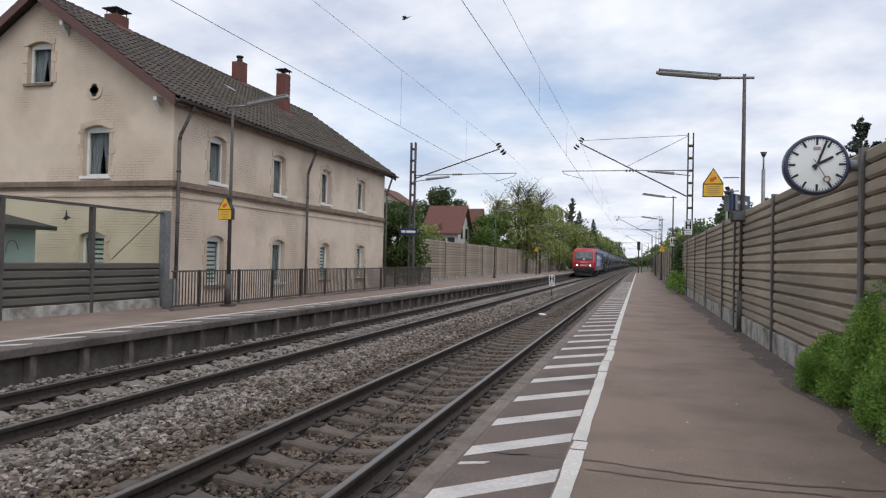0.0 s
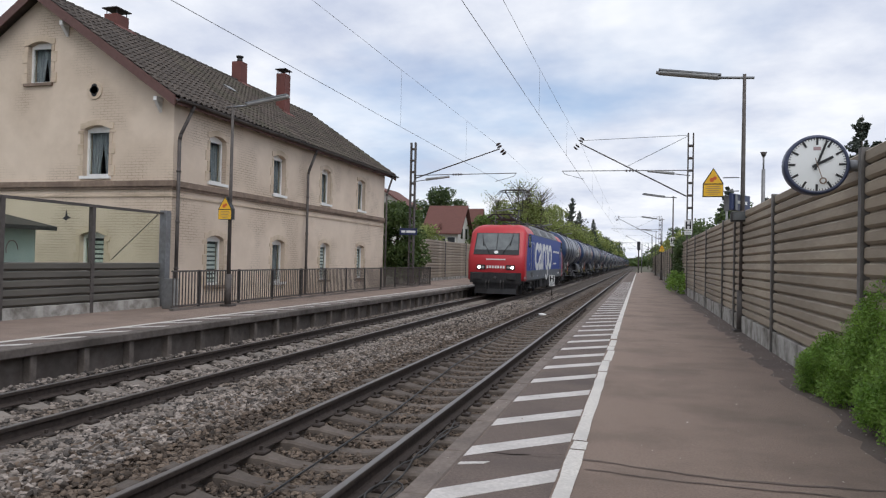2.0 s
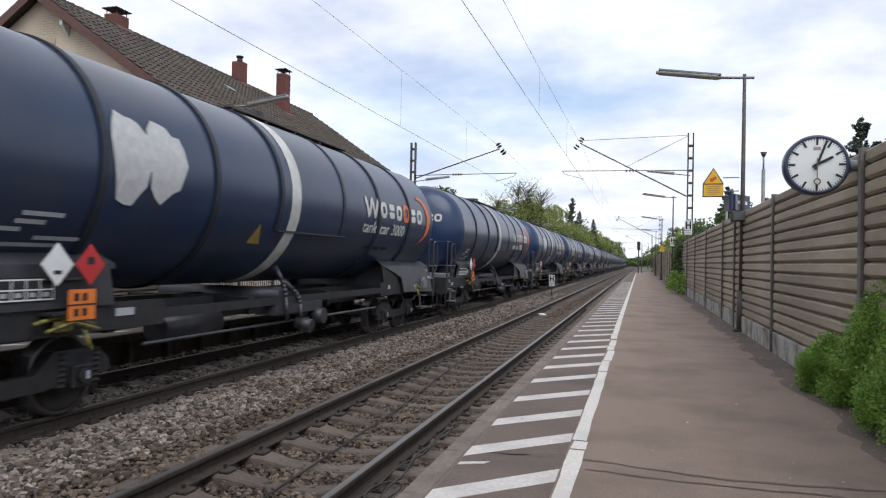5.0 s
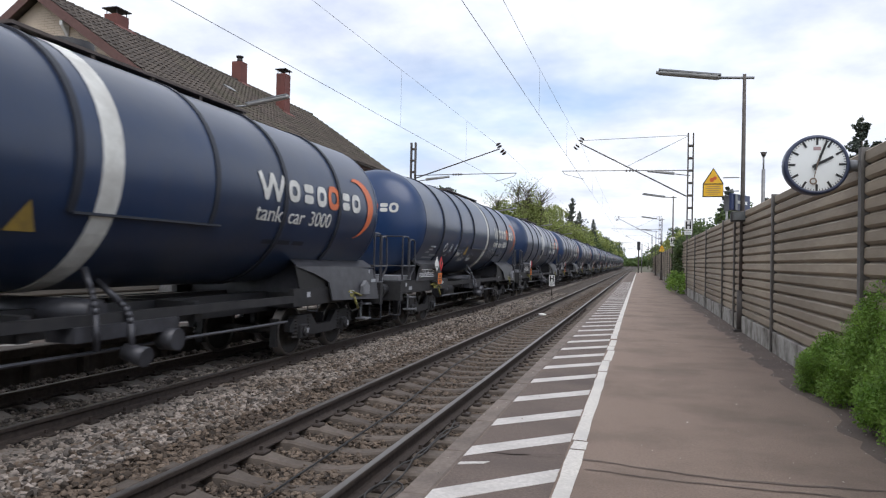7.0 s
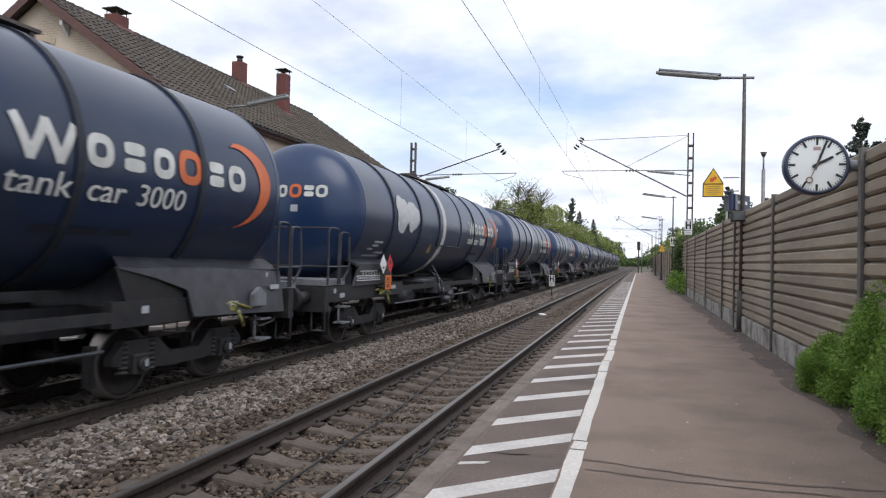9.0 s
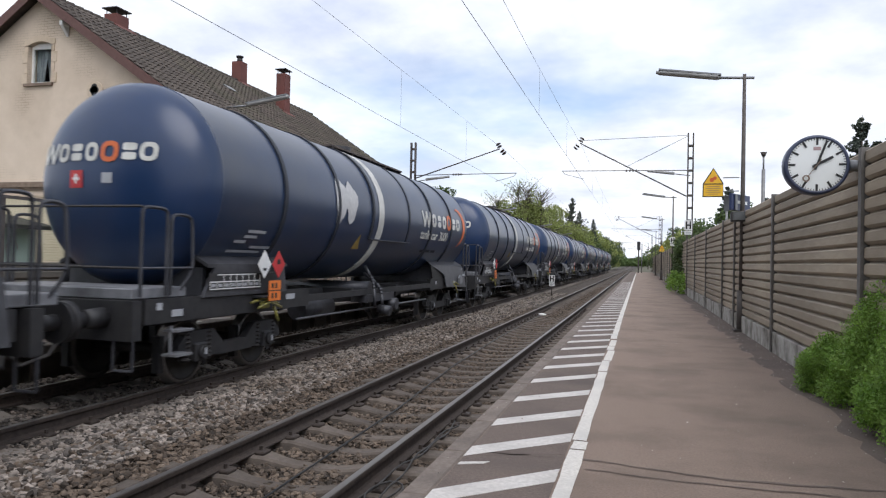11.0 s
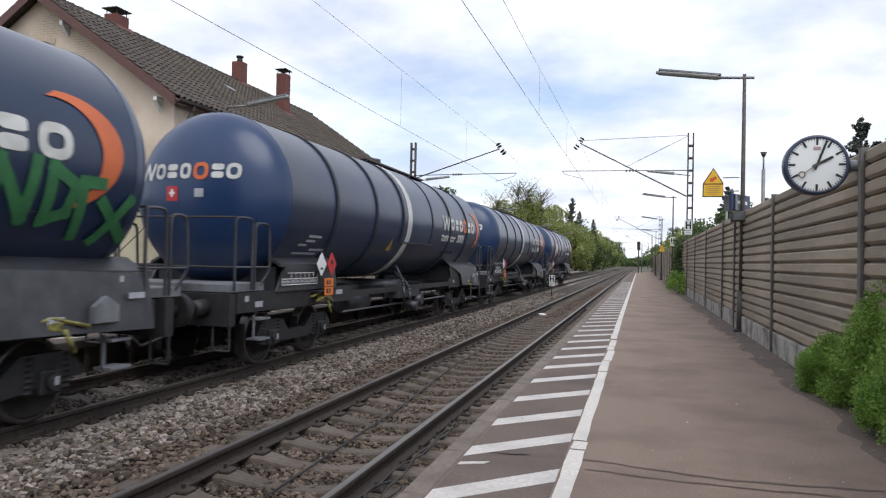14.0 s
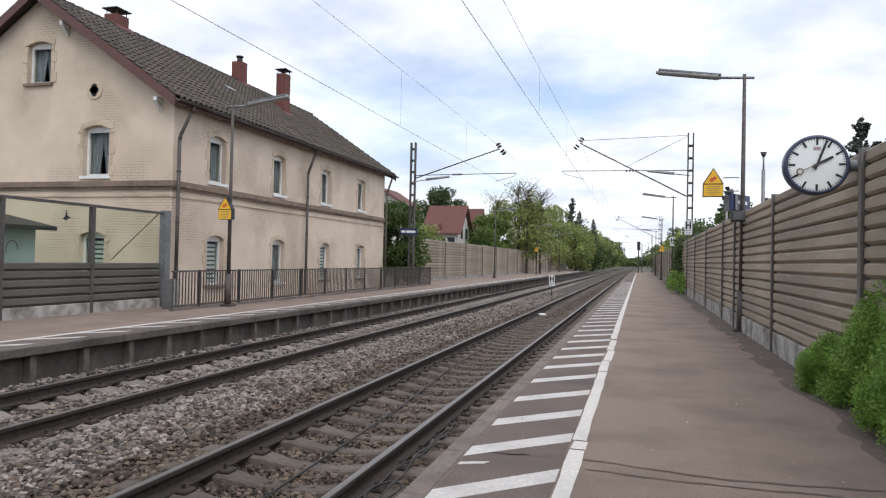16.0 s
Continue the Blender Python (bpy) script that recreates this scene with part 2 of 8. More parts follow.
    "house_wall": mat("white_rendered_wall", (0.55, 0.52, 0.47), (0.62, 0.59, 0.54), 0.9, scale=2),
    "shed_wall": mat("pale_mint_shed_boards", (0.44, 0.52, 0.49), (0.5, 0.57, 0.54), 0.8, scale=3, grime=(0.36, 0.42, 0.4), grime_scale=1.0),
    # train
    "tank": mat("dusty_navy_barrel_paint", (0.009, 0.023, 0.06), (0.014, 0.03, 0.073), 0.3, 0.0, scale=1.2, grime=(0.032, 0.041, 0.062), grime_scale=0.5, bump=0.03, bump_scale=3, coat=0.0, rnd=0.15),
    "tank_end": mat("clean_blue_end_paint", (0.009, 0.029, 0.085), (0.013, 0.034, 0.096), 0.34, 0.0, scale=1.2, grime=(0.017, 0.032, 0.07), grime_scale=0.5, bump=0.03, bump_scale=3, coat=0.1, rnd=0.12),
    "deck_rust": mat("rusty_walkway_grating", (0.075, 0.06, 0.053), (0.11, 0.09, 0.08), 0.75, 0.2, scale=9),
    "deck_grey": mat("pale_grey_steel_deck", (0.18, 0.185, 0.2), (0.25, 0.255, 0.27), 0.5, 0.2, scale=5, grime=(0.07, 0.07, 0.075), grime_scale=1.5),
    "support": mat("grimy_concrete_support", (0.105, 0.088, 0.075), (0.16, 0.136, 0.118), 0.92, scale=9, grime=(0.06, 0.049, 0.04), grime_scale=1.2, bump=0.3, bump_scale=60, rnd=0.2),
    "leaf_fresh": mat("fresh_green_tree_leaf", (0.1, 0.16, 0.035), (0.16, 0.23, 0.055), 0.6, scale=0.8, rnd=0.4, island=True),
    "ring": mat("dirty_dark_weld_ring", (0.008, 0.011, 0.02), (0.014, 0.017, 0.026), 0.6, scale=5),
    "tank_white": mat("off_white_band", (0.62, 0.62, 0.58), (0.52, 0.52, 0.48), 0.5, scale=3, grime=(0.4, 0.39, 0.36), grime_scale=1.5),
    "orange": mat("faded_orange_vinyl", (0.58, 0.135, 0.035), (0.5, 0.115, 0.035), 0.5, scale=3),
    "chassis": mat("dusty_black_chassis", (0.016, 0.016, 0.0185), (0.031, 0.0305, 0.031), 0.6, 0.1, scale=6, grime=(0.027, 0.0255, 0.026), grime_scale=1.5),
    "saddle": mat("grey_brown_dirty_steel", (0.04, 0.041, 0.048), (0.07, 0.071, 0.08), 0.42, 0.2, scale=4, grime=(0.022, 0.022, 0.026), grime_scale=1.5),
    "skirt": mat("dull_grey_skirt_steel", (0.048, 0.049, 0.056), (0.075, 0.076, 0.084), 0.45, 0.2, scale=4, grime=(0.032, 0.032, 0.036), grime_scale=1.5),
    "wheel": mat("brown_dusty_wheel_steel", (0.022, 0.02, 0.019), (0.042, 0.038, 0.035), 0.7, 0.3, scale=7),
    "tyre": mat("worn_wheel_rim", (0.22, 0.21, 0.2), (0.15, 0.14, 0.135), 0.4, 0.8, scale=4),
    "loco_blue": mat("cobalt_locomotive_paint", (0.002, 0.036, 0.25), (0.002, 0.042, 0.28), 0.5, scale=2, grime=(0.004, 0.035, 0.215), grime_scale=0.8),
    "loco_red": mat("signal_red_paint", (0.42, 0.022, 0.03), (0.46, 0.028, 0.036), 0.42, scale=2, grime=(0.36, 0.028, 0.032), grime_scale=0.9),
    "loco_roof_red": mat("faded_red_roof_paint", (0.6, 0.12, 0.12), (0.64, 0.15, 0.14), 0.5, scale=2),
    "loco_grey": mat("slate_grey_paint", (0.1, 0.115, 0.13), (0.125, 0.14, 0.155), 0.5, scale=3, grime=(0.08, 0.085, 0.09), grime_scale=1.2),
    "roof_grey": mat("light_grey_roof_hood", (0.2, 0.21, 0.22), (0.27, 0.28, 0.285), 0.6, scale=4, grime=(0.12, 0.115, 0.11), grime_scale=1.2),
    "grille": mat("dark_vent_grille", (0.07, 0.075, 0.075), (0.11, 0.115, 0.115), 0.6, scale=40, stretch=(1, 1, 8)),
    "screen_glass": mat("tinted_cab_glass", (0.012, 0.015, 0.014), (0.02, 0.024, 0.022), 0.12, scale=2),
    # windscreen base lightened to grey in place of reflections and the cab behind
    "windscreen": mat("cab_windscreen_glass", (0.09, 0.1, 0.1), (0.15, 0.165, 0.16), 0.04, scale=1.5, coat=1.0),
    "dull_yellow": mat("dirty_yellow_mark", (0.33, 0.22, 0.04), (0.22, 0.15, 0.04), 0.6, scale=9),
    "head_lamp": glow("lit_headlamp", (1.0, 0.97, 0.88), 9.0),
    "silver": mat("brushed_handrail", (0.5, 0.5, 0.5), (0.4, 0.4, 0.4), 0.4, 0.7),
    "hi_vis": mat("chipped_yellow_paint", (0.3, 0.27, 0.05), (0.06, 0.055, 0.03), 0.6, scale=22),
    "placard_red": mat("red_hazard_placard", (0.5, 0.025, 0.03), (0.45, 0.03, 0.03), 0.5),
    "placard_orange": mat("orange_hazard_plate", (0.75, 0.2, 0.03), (0.68, 0.18, 0.03), 0.5),
    "letter_grey": mat("faded_white_stencil", (0.42, 0.43, 0.45), (0.36, 0.37, 0.39), 0.6),
    "spray_silver": mat("silver_spray_paint", (0.5, 0.5, 0.49), (0.42, 0.42, 0.42), 0.6, scale=9),
    "spray_pink": mat("pale_pink_spray_paint", (0.45, 0.31, 0.3), (0.3, 0.21, 0.22), 0.6, scale=6),
    "spray_green": mat("green_spray_paint", (0.028, 0.13, 0.045), (0.04, 0.18, 0.06), 0.6, scale=6),
    "spray_teal": mat("teal_spray_paint", (0.02, 0.2, 0.24), (0.03, 0.24, 0.28), 0.6, scale=9),
}

def let_light_through(m, share):
    """Leaves glow a little when lit from behind."""
    nt = m.node_tree
    b = nt.nodes["Principled BSDF"]
    t = nt.nodes.new("ShaderNodeBsdfTranslucent")
    nt.links.new(b.inputs["Base Color"].links[0].from_socket, t.inputs[0])
    mx = nt.nodes.new("ShaderNodeMixShader")
    mx.inputs[0].default_value = share
    nt.links.new(b.outputs[0], mx.inputs[1])
    nt.links.new(t.outputs[0], mx.inputs[2])
    out = next(n for n in nt.nodes if n.type == "OUTPUT_MATERIAL")
    nt.links.new(mx.outputs[0], out.inputs[0])


for key in ("leaf", "leaf_fresh", "leaf_light", "leaf_mid", "leaf_dark"):
    let_light_through(M[key], 0.45)

# ---------------------------------------------------------------- mesh helpers
RAIL_Z = -0.404
TRACK_NEAR, TRACK_FAR = -3.03, -7.04


def box(bm, x0, x1, y0, y1, z0, z1, bevel=0.0):
    vs = [bm.verts.new((x, y, z)) for x in (x0, x1) for y in (y0, y1) for z in (z0, z1)]
    fs = [bm.faces.new([vs[i] for i in f]) for f in ((0, 1, 3, 2), (4, 6, 7, 5), (0, 4, 5, 1), (2, 3, 7, 6), (0, 2, 6, 4), (1, 5, 7, 3))]
    if bevel:
        es = list({e for f in fs for e in f.edges})
        bmesh.ops.bevel(bm, geom=es, offset=bevel, segments=1, affect="EDGES", profile=0.5)
    return bm


def rod(bm, a, b, r0, r1=None, n=8, caps=True):
    """A round bar from a to b."""
    a, b = Vector(a), Vector(b)
    r1 = r0 if r1 is None else r1
    q = (b - a).to_track_quat("Z", "Y")
    rings = []
    for p, r in ((a, r0), (b, r1)):
        rings.append([bm.verts.new(p + q @ Vector((r * math.cos(k * 2 * math.pi / n), r * math.sin(k * 2 * math.pi / n), 0))) for k in range(n)])
    for k in range(n):
        bm.faces.new((rings[0][k], rings[0][(k + 1) % n], rings[1][(k + 1) % n], rings[1][k])).smooth = n > 6
    if caps:
        bm.faces.new(list(reversed(rings[0])))
        bm.faces.new(rings[1])
    return bm


def pipe(bm, pts, r, n=6):
    for a, b in zip(pts[:-1], pts[1:]):
        rod(bm, a, b, r, r, n)
    return bm


def sweep_y(bm, profile, y0, y1, closed=True, smooth=False):
    """A profile of (x, z) drawn out along y, with ends."""
    a = [bm.verts.new((x, y0, z)) for x, z in profile]
    b = [bm.verts.new((x, y1, z)) for x, z in profile]
    n = len(profile)
    for i in range(n if closed else n - 1):
        j = (i + 1) % n
        bm.faces.new((a[i], b[i], b[j], a[j])).smooth = smooth
    if closed:
        bm.faces.new(a)
        bm.faces.new(list(reversed(b)))
    return bm


def prism(bm, pts, push):
    """A flat outline of 3D points, thickened by the vector push."""
    push = Vector(push)
    a = [bm.verts.new(Vector(p)) for p in pts]
    b = [bm.verts.new(Vector(p) + push) for p in pts]
    n = len(pts)
    bm.faces.new(a)
    bm.faces.new(list(reversed(b)))
    for i in range(n):
        bm.faces.new((a[i], b[i], b[(i + 1) % n], a[(i + 1) % n]))
    return bm


def lathe_y(bm, prof, cx, cz, n=32, smooth=True):
    """Turn (y, r) round the axis y at x = cx, z = cz."""
    rings = []
    for y, r in prof:
        if r < 1e-6:
            rings.append([bm.verts.new((cx, y, cz))])
        else:
            rings.append([bm.verts.new((cx + r * math.cos(2 * math.pi * k / n), y, cz + r * math.sin(2 * math.pi * k / n))) for k in range(n)])
    for A, B in zip(rings[:-1], rings[1:]):
        for k in range(n):
            j = (k + 1) % n
            if len(A) == 1:
                f = bm.faces.new((A[0], B[k], B[j]))
            elif len(B) == 1:
                f = bm.faces.new((A[k], A[j], B[0]))
            else:
                f = bm.faces.new((A[k], A[j], B[j], B[k]))
            f.smooth = smooth
    return bm


def mesh_of(name, bm, *materials):
    bmesh.ops.recalc_face_normals(bm, faces=bm.faces)
    me = bpy.data.meshes.new(name)
    bm.to_mesh(me)
    bm.free()
    for m in materials:
        me.materials.append(m)
    return me


def part(name, bm, material, parent=None, label=""):
    """One mesh object under a thing or under a part."""
    ob = new(name, mesh_of(name, bm, material))
    ob.parent = parent
    return tagged(ob, label)


def shared(name, me, m, parent):
    """Another object on a mesh that alike pieces share."""
    ob = new(name, me)
    ob.matrix_basis = m
    ob.parent = parent
    return ob


def thing(name, m, label, category, group="", kind=""):
    ob = new(name)
    ob.empty_display_size = 0.2
    ob.matrix_basis = m
    return tagged(ob, label, category, group, kind)


def setting(name, bm, material, label, category="setting"):
    ob = part(name, bm, material)
    return tagged(ob, label, category, "", "structure")


def numpy_mesh(name, verts, faces, material, smooth=False):
    me = bpy.data.meshes.new(name)
    me.from_pydata(verts.tolist(), [], faces.tolist())
    me.materials.append(material)
    if smooth:
        me.polygons.foreach_set("use_smooth", [True] * len(me.polygons))
    me.update()
    return me


def words(text, size, material, parent, m, thick=0.004, name="lettering", stretch=1.0, bold=0.0):
    cu = bpy.data.curves.new(name, "FONT")
    cu.body, cu.size, cu.extrude = text, size, thick
    cu.offset = bold
    cu.align_x, cu.align_y = "LEFT", "BOTTOM_BASELINE"
    tmp = bpy.data.objects.new(name, cu)
    scene.collection.objects.link(tmp)
    me = bpy.data.meshes.new_from_object(tmp.evaluated_get(bpy.context.evaluated_depsgraph_get()))
    bpy.data.objects.remove(tmp)
    me.name = name
    me.materials.clear()
    me.materials.append(material)
    me.transform(Matrix.Diagonal((stretch, 1, 1, 1)))
    ob = new(name, me)
    ob.matrix_basis = m
    ob.parent = parent
    return ob
# ---------------------------------------------------------------- ground, track bed, platforms
rng = np.random.default_rng(7)


def build_ground():
    bm = bmesh.new()
    xs = [-1500, -200, -60, -13.5, -9.2, -1.8, 2.6, 60, 200, 1500]
    ys = [-1500, -400, -60, 0, 60, 200, 600, 2500]
    grid = [[bm.verts.new((x, y, -0.95 if -9.5 < x < 3 else -0.06)) for y in ys] for x in xs]
    for i in range(len(xs) - 1):
        for j in range(len(ys) - 1):
            bm.faces.new((grid[i][j], grid[i + 1][j], grid[i + 1][j + 1], grid[i][j + 1]))
    setting("ground", bm, M["ground"], "brown soil and patchy grass beside the railway", "ground")
    # ballast bed, with a shoulder to each platform
    bm = bmesh.new()
    prof = [(-8.75, -0.72), (-8.3, -0.68), (-7.9, -0.64), (-6.2, -0.64), (-5.6, -0.6), (-5.0, -0.6), (-4.4, -0.62), (-3.95, -0.63), (-3.7, -0.71), (-2.36, -0.71), (-2.1, -0.64), (-1.6, -0.66), (-1.38, -0.68)]
    ys = [-420, -30, 0] + [k * 1.0 for k in range(1, 60)] + [80, 140, 700]
    rows = []
    for y in ys:
        rows.append([bm.verts.new((x, y, z + 0.012 * noise.noise((x * 2, y * 1.3, 0)))) for x, z in prof])
    for a, b in zip(rows[:-1], rows[1:]):
        for i in range(len(prof) - 1):
            bm.faces.new((a[i], a[i + 1], b[i + 1], b[i]))
    bed = setting("track_bed", bm, M["ballast"], "grey-brown crushed stone ballast bed under both tracks", "ballast")
    # loose stones
    ph = (1 + 5 ** 0.5) / 2
    ico = np.array([(-1, ph, 0), (1, ph, 0), (-1, -ph, 0), (1, -ph, 0), (0, -1, ph), (0, 1, ph), (0, -1, -ph), (0, 1, -ph), (ph, 0, -1), (ph, 0, 1), (-ph, 0, -1), (-ph, 0, 1)]) / 1.9
    icf = np.array([(0, 11, 5), (0, 5, 1), (0, 1, 7), (0, 7, 10), (0, 10, 11), (1, 5, 9), (5, 11, 4), (11, 10, 2), (10, 7, 6), (7, 1, 8), (3, 9, 4), (3, 4, 2), (3, 2, 6), (3, 6, 8), (3, 8, 9), (4, 9, 5), (2, 4, 11), (6, 2, 10), (8, 6, 7), (9, 8, 1)])

    def heap(name, material, zones, label):
        V, F, base = [], [], 0
        for x0, x1, y0, y1, count, size, z0 in zones:
            px = rng.uniform(x0, x1, count)
            py = y0 + (y1 - y0) * rng.uniform(0, 1, count) ** 1.25
            s = size * rng.uniform(0.6, 1.35, count)
            zz = z0 + rng.uniform(-0.012, 0.02, count)
            jag = rng.uniform(0.45, 1.35, (count, 12, 1))
            sq = np.stack([rng.uniform(0.8, 1.3, count), rng.uniform(0.8, 1.3, count), rng.uniform(0.55, 0.9, count)], 1)[:, None, :]
            v = ico[None] * jag * s[:, None, None] * sq
            a = rng.uniform(0, 6.28, count)
            c, d = np.cos(a)[:, None], np.sin(a)[:, None]
            vx = v[..., 0] * c - v[..., 1] * d
            vy = v[..., 0] * d + v[..., 1] * c
            v = np.stack([vx + px[:, None], vy + py[:, None], v[..., 2] + zz[:, None]], -1)
            V.append(v.reshape(-1, 3))
            F.append((icf[None] + (base + 12 * np.arange(count))[:, None, None]).reshape(-1, 3))
            base += 12 * count
        me = numpy_mesh(name, np.concatenate(V), np.concatenate(F), material)
        ob = new(name, me)
        tagged(ob, label, "ballast", "", "stuff")
        return ob
    heap("pale_ballast_stones", M["stone"], [(-5.9, -4.75, 2.8, 16, 11000, 0.033, -0.585), (-5.9, -4.5, 14, 45, 8000, 0.038, -0.585), (-8.68, -7.9, 5, 30, 7000, 0.034, -0.635), (-8.72, -8.3, 5, 40, 5200, 0.034, -0.6), (-8.72, -8.5, 5, 40, 2600, 0.034, -0.555), (-7.7, -6.4, 5, 30, 7500, 0.032, -0.636), (-6.25, -5.75, 4, 30, 5500, 0.03, -0.6)],
         "loose pale grey crushed stones between the two tracks")
    heap("platform_grit", M["pebble"], [(-1.1, 2.1, 3.0, 14, 130, 0.006, 0.004), (1.7, 2.15, 3.0, 30, 420, 0.008, 0.006), (-1.38, -1.25, 3, 20, 40, 0.007, 0.006)], "small pale grit scattered on the platform asphalt")
    heap("brown_ballast_stones", M["stone_brown"], [(-4.95, -3.95, 2.6, 30, 11500, 0.033, -0.602), (-3.74, -2.31, 2.6, 26, 17000, 0.028, -0.665), (-2.15, -1.42, 3.0, 30, 7000, 0.032, -0.64), (-5.6, -4.4, 3, 20, 2600, 0.034, -0.575), (-3.72, -2.33, 26, 60, 6000, 0.034, -0.65)],
         "brake-dust brown crushed stones around the near rails")


RAIL_PROFILE = [(-0.075, -0.172), (0.075, -0.172), (0.075, -0.16), (0.02, -0.145), (0.009, -0.13), (0.009, -0.055), (0.036, -0.04), (0.036, -0.008), (0.028, -0.001), (-0.028, -0.001), (-0.036, -0.008), (-0.036, -0.04), (-0.009, -0.055), (-0.009, -0.13), (-0.02, -0.145), (-0.075, -0.16)]


def build_track(name, xc, sleeper_mat, label, pair, first=1.2, gap=0.6, half=0.145):
    root = thing(name, pose(xc, 0, 0), label, "railway track", "", "structure")
    for s in (-0.7535, 0.7535):
        bm = bmesh.new()
        sweep_y(bm, [(x + s, z + RAIL_Z) for x, z in RAIL_PROFILE], -420, 700)
        rail = part("rail", bm, M["rail_side"], root, "rust-brown steel rail")
        bm = bmesh.new()
        box(bm, s - 0.029, s + 0.031, -420, 700, RAIL_Z - 0.004, RAIL_Z + 0.002)
        part("rail_head", bm, M["rail_top"], rail, "polished running surface")
    # one sleeper with a dished middle and two pairs of rail clips
    bm = bmesh.new()
    top = RAIL_Z - 0.175
    sec = [(-1.3, 0), (-1.2, 0.01), (-0.95, 0.0), (-0.56, 0.0), (-0.4, -0.03), (-0.25, -0.052), (-0.1, -0.06), (0.1, -0.06), (0.25, -0.052), (0.4, -0.03), (0.56, 0.0), (0.95, 0.0), (1.2, 0.01), (1.3, 0)]
    rows = []
    for x, dz in sec:
        w = half if abs(x) > 0.45 else half - 0.025
        rows.append([bm.verts.new(p) for p in ((x, -w - 0.02, top - 0.16), (x, -w, top + dz - 0.02), (x, -w + 0.025, top + dz), (x, w - 0.025, top + dz), (x, w, top + dz - 0.02), (x, w + 0.02, top - 0.16))])
    for a, b in zip(rows[:-1], rows[1:]):
        for i in range(5):
            bm.faces.new((a[i], a[i + 1], b[i + 1], b[i]))
    bm.faces.new(rows[0])
    bm.faces.new(list(reversed(rows[-1])))
    me = mesh_of("sleeper", bm, sleeper_mat)
    bm = bmesh.new()
    for s in (-0.7535, 0.7535):
        for d in (-1, 1):
            box(bm, s + d * 0.14 - 0.055, s + d * 0.14 + 0.055, -0.075, 0.075, top - 0.004, top + 0.035, 0.012)
            rod(bm, (s + d * 0.115, 0, top + 0.02), (s + d * 0.115, 0, top + 0.075), 0.02, n=6)
    clip = mesh_of("rail_clip", bm, M["rail_side"])
    for i in range(110):
        y = first + i * gap
        sl = shared("sleeper", me, pose(random.uniform(-0.015, 0.015), y, random.uniform(-0.006, 0.006), 0, 0, random.uniform(-0.5, 0.5)), root)
        if y < 30:
            shared("rail_clip", clip, pose(0, 0, 0), sl)
    if pair == 1:
        bm = bmesh.new()
        pipe(bm, [(0.12, 2.6, -0.6), (0.02, 5.5, -0.6), (-0.08, 8.7, -0.6), (-0.35, 12.6, -0.59), (-0.5, 18, -0.58), (-0.55, 26, -0.58)], 0.011, 6)
        part("track_cable", bm, M["black"], root, "thin black cable laid over the sleepers")
        # slack cable lying in loops beside the rail on the platform side
        g = random.Random(14)
        for k in range(2):
            off = g.uniform(0, 6)
            pts = [(0.95 + 0.035 * k + 0.05 * math.sin(1.9 * (4.9 + 0.2 * j) + off), 4.9 + 0.2 * j, -0.5 - 0.012 * k + 0.02 * math.sin(1.3 * j + off)) for j in range(16)]
            part("slack_cable", pipe(bmesh.new(), pts, 0.009, 6), M["iron"], root, "slack black cable beside the rail")
        pts = [(1.03 + 0.13 * math.cos(0.5 * j), 5.35 + 0.3 * math.sin(0.5 * j), -0.52 + 0.004 * j) for j in range(14)]
        part("slack_cable", pipe(bmesh.new(), pts, 0.009, 6), M["iron"], root, "slack black cable beside the rail")
    V, F = [], []
    for i in range(200):
        y = first + (110 + i) * gap
        b = len(V)
        V += [(-1.3, y - 0.13, top), (1.3, y - 0.13, top), (1.3, y + 0.13, top), (-1.3, y + 0.13, top), (-1.3, y - 0.15, top - 0.1), (1.3, y - 0.15, top - 0.1)]
        F += [(b, b + 1, b + 2, b + 3), (b, b + 4, b + 5, b + 1)]
    far = bpy.data.meshes.new("distant_sleepers")
    far.from_pydata(V, [], F)
    far.materials.append(sleeper_mat)
    ob = new("distant_sleepers", far)
    ob.parent = root
    tagged(ob, "", "", "", "stuff")
    return root


def ribbed_panel(length, height, depth=0.09, side=1):
    """One barrier board along y, front towards side * x: a flat face, a sloping foot and a deep groove."""
    bm = bmesh.new()
    face = [(0.012, height - 0.004), (0.034, height * 0.86), (0.034, height * 0.3), (0.004, height * 0.13), (-0.02, height * 0.11), (-0.02, 0.0)]
    outline = [(-depth * side, 0.0), (-depth * side, height - 0.004)] + [(x * side, z) for x, z in face]
    sweep_y(bm, outline, 0.0, length)
    return bm


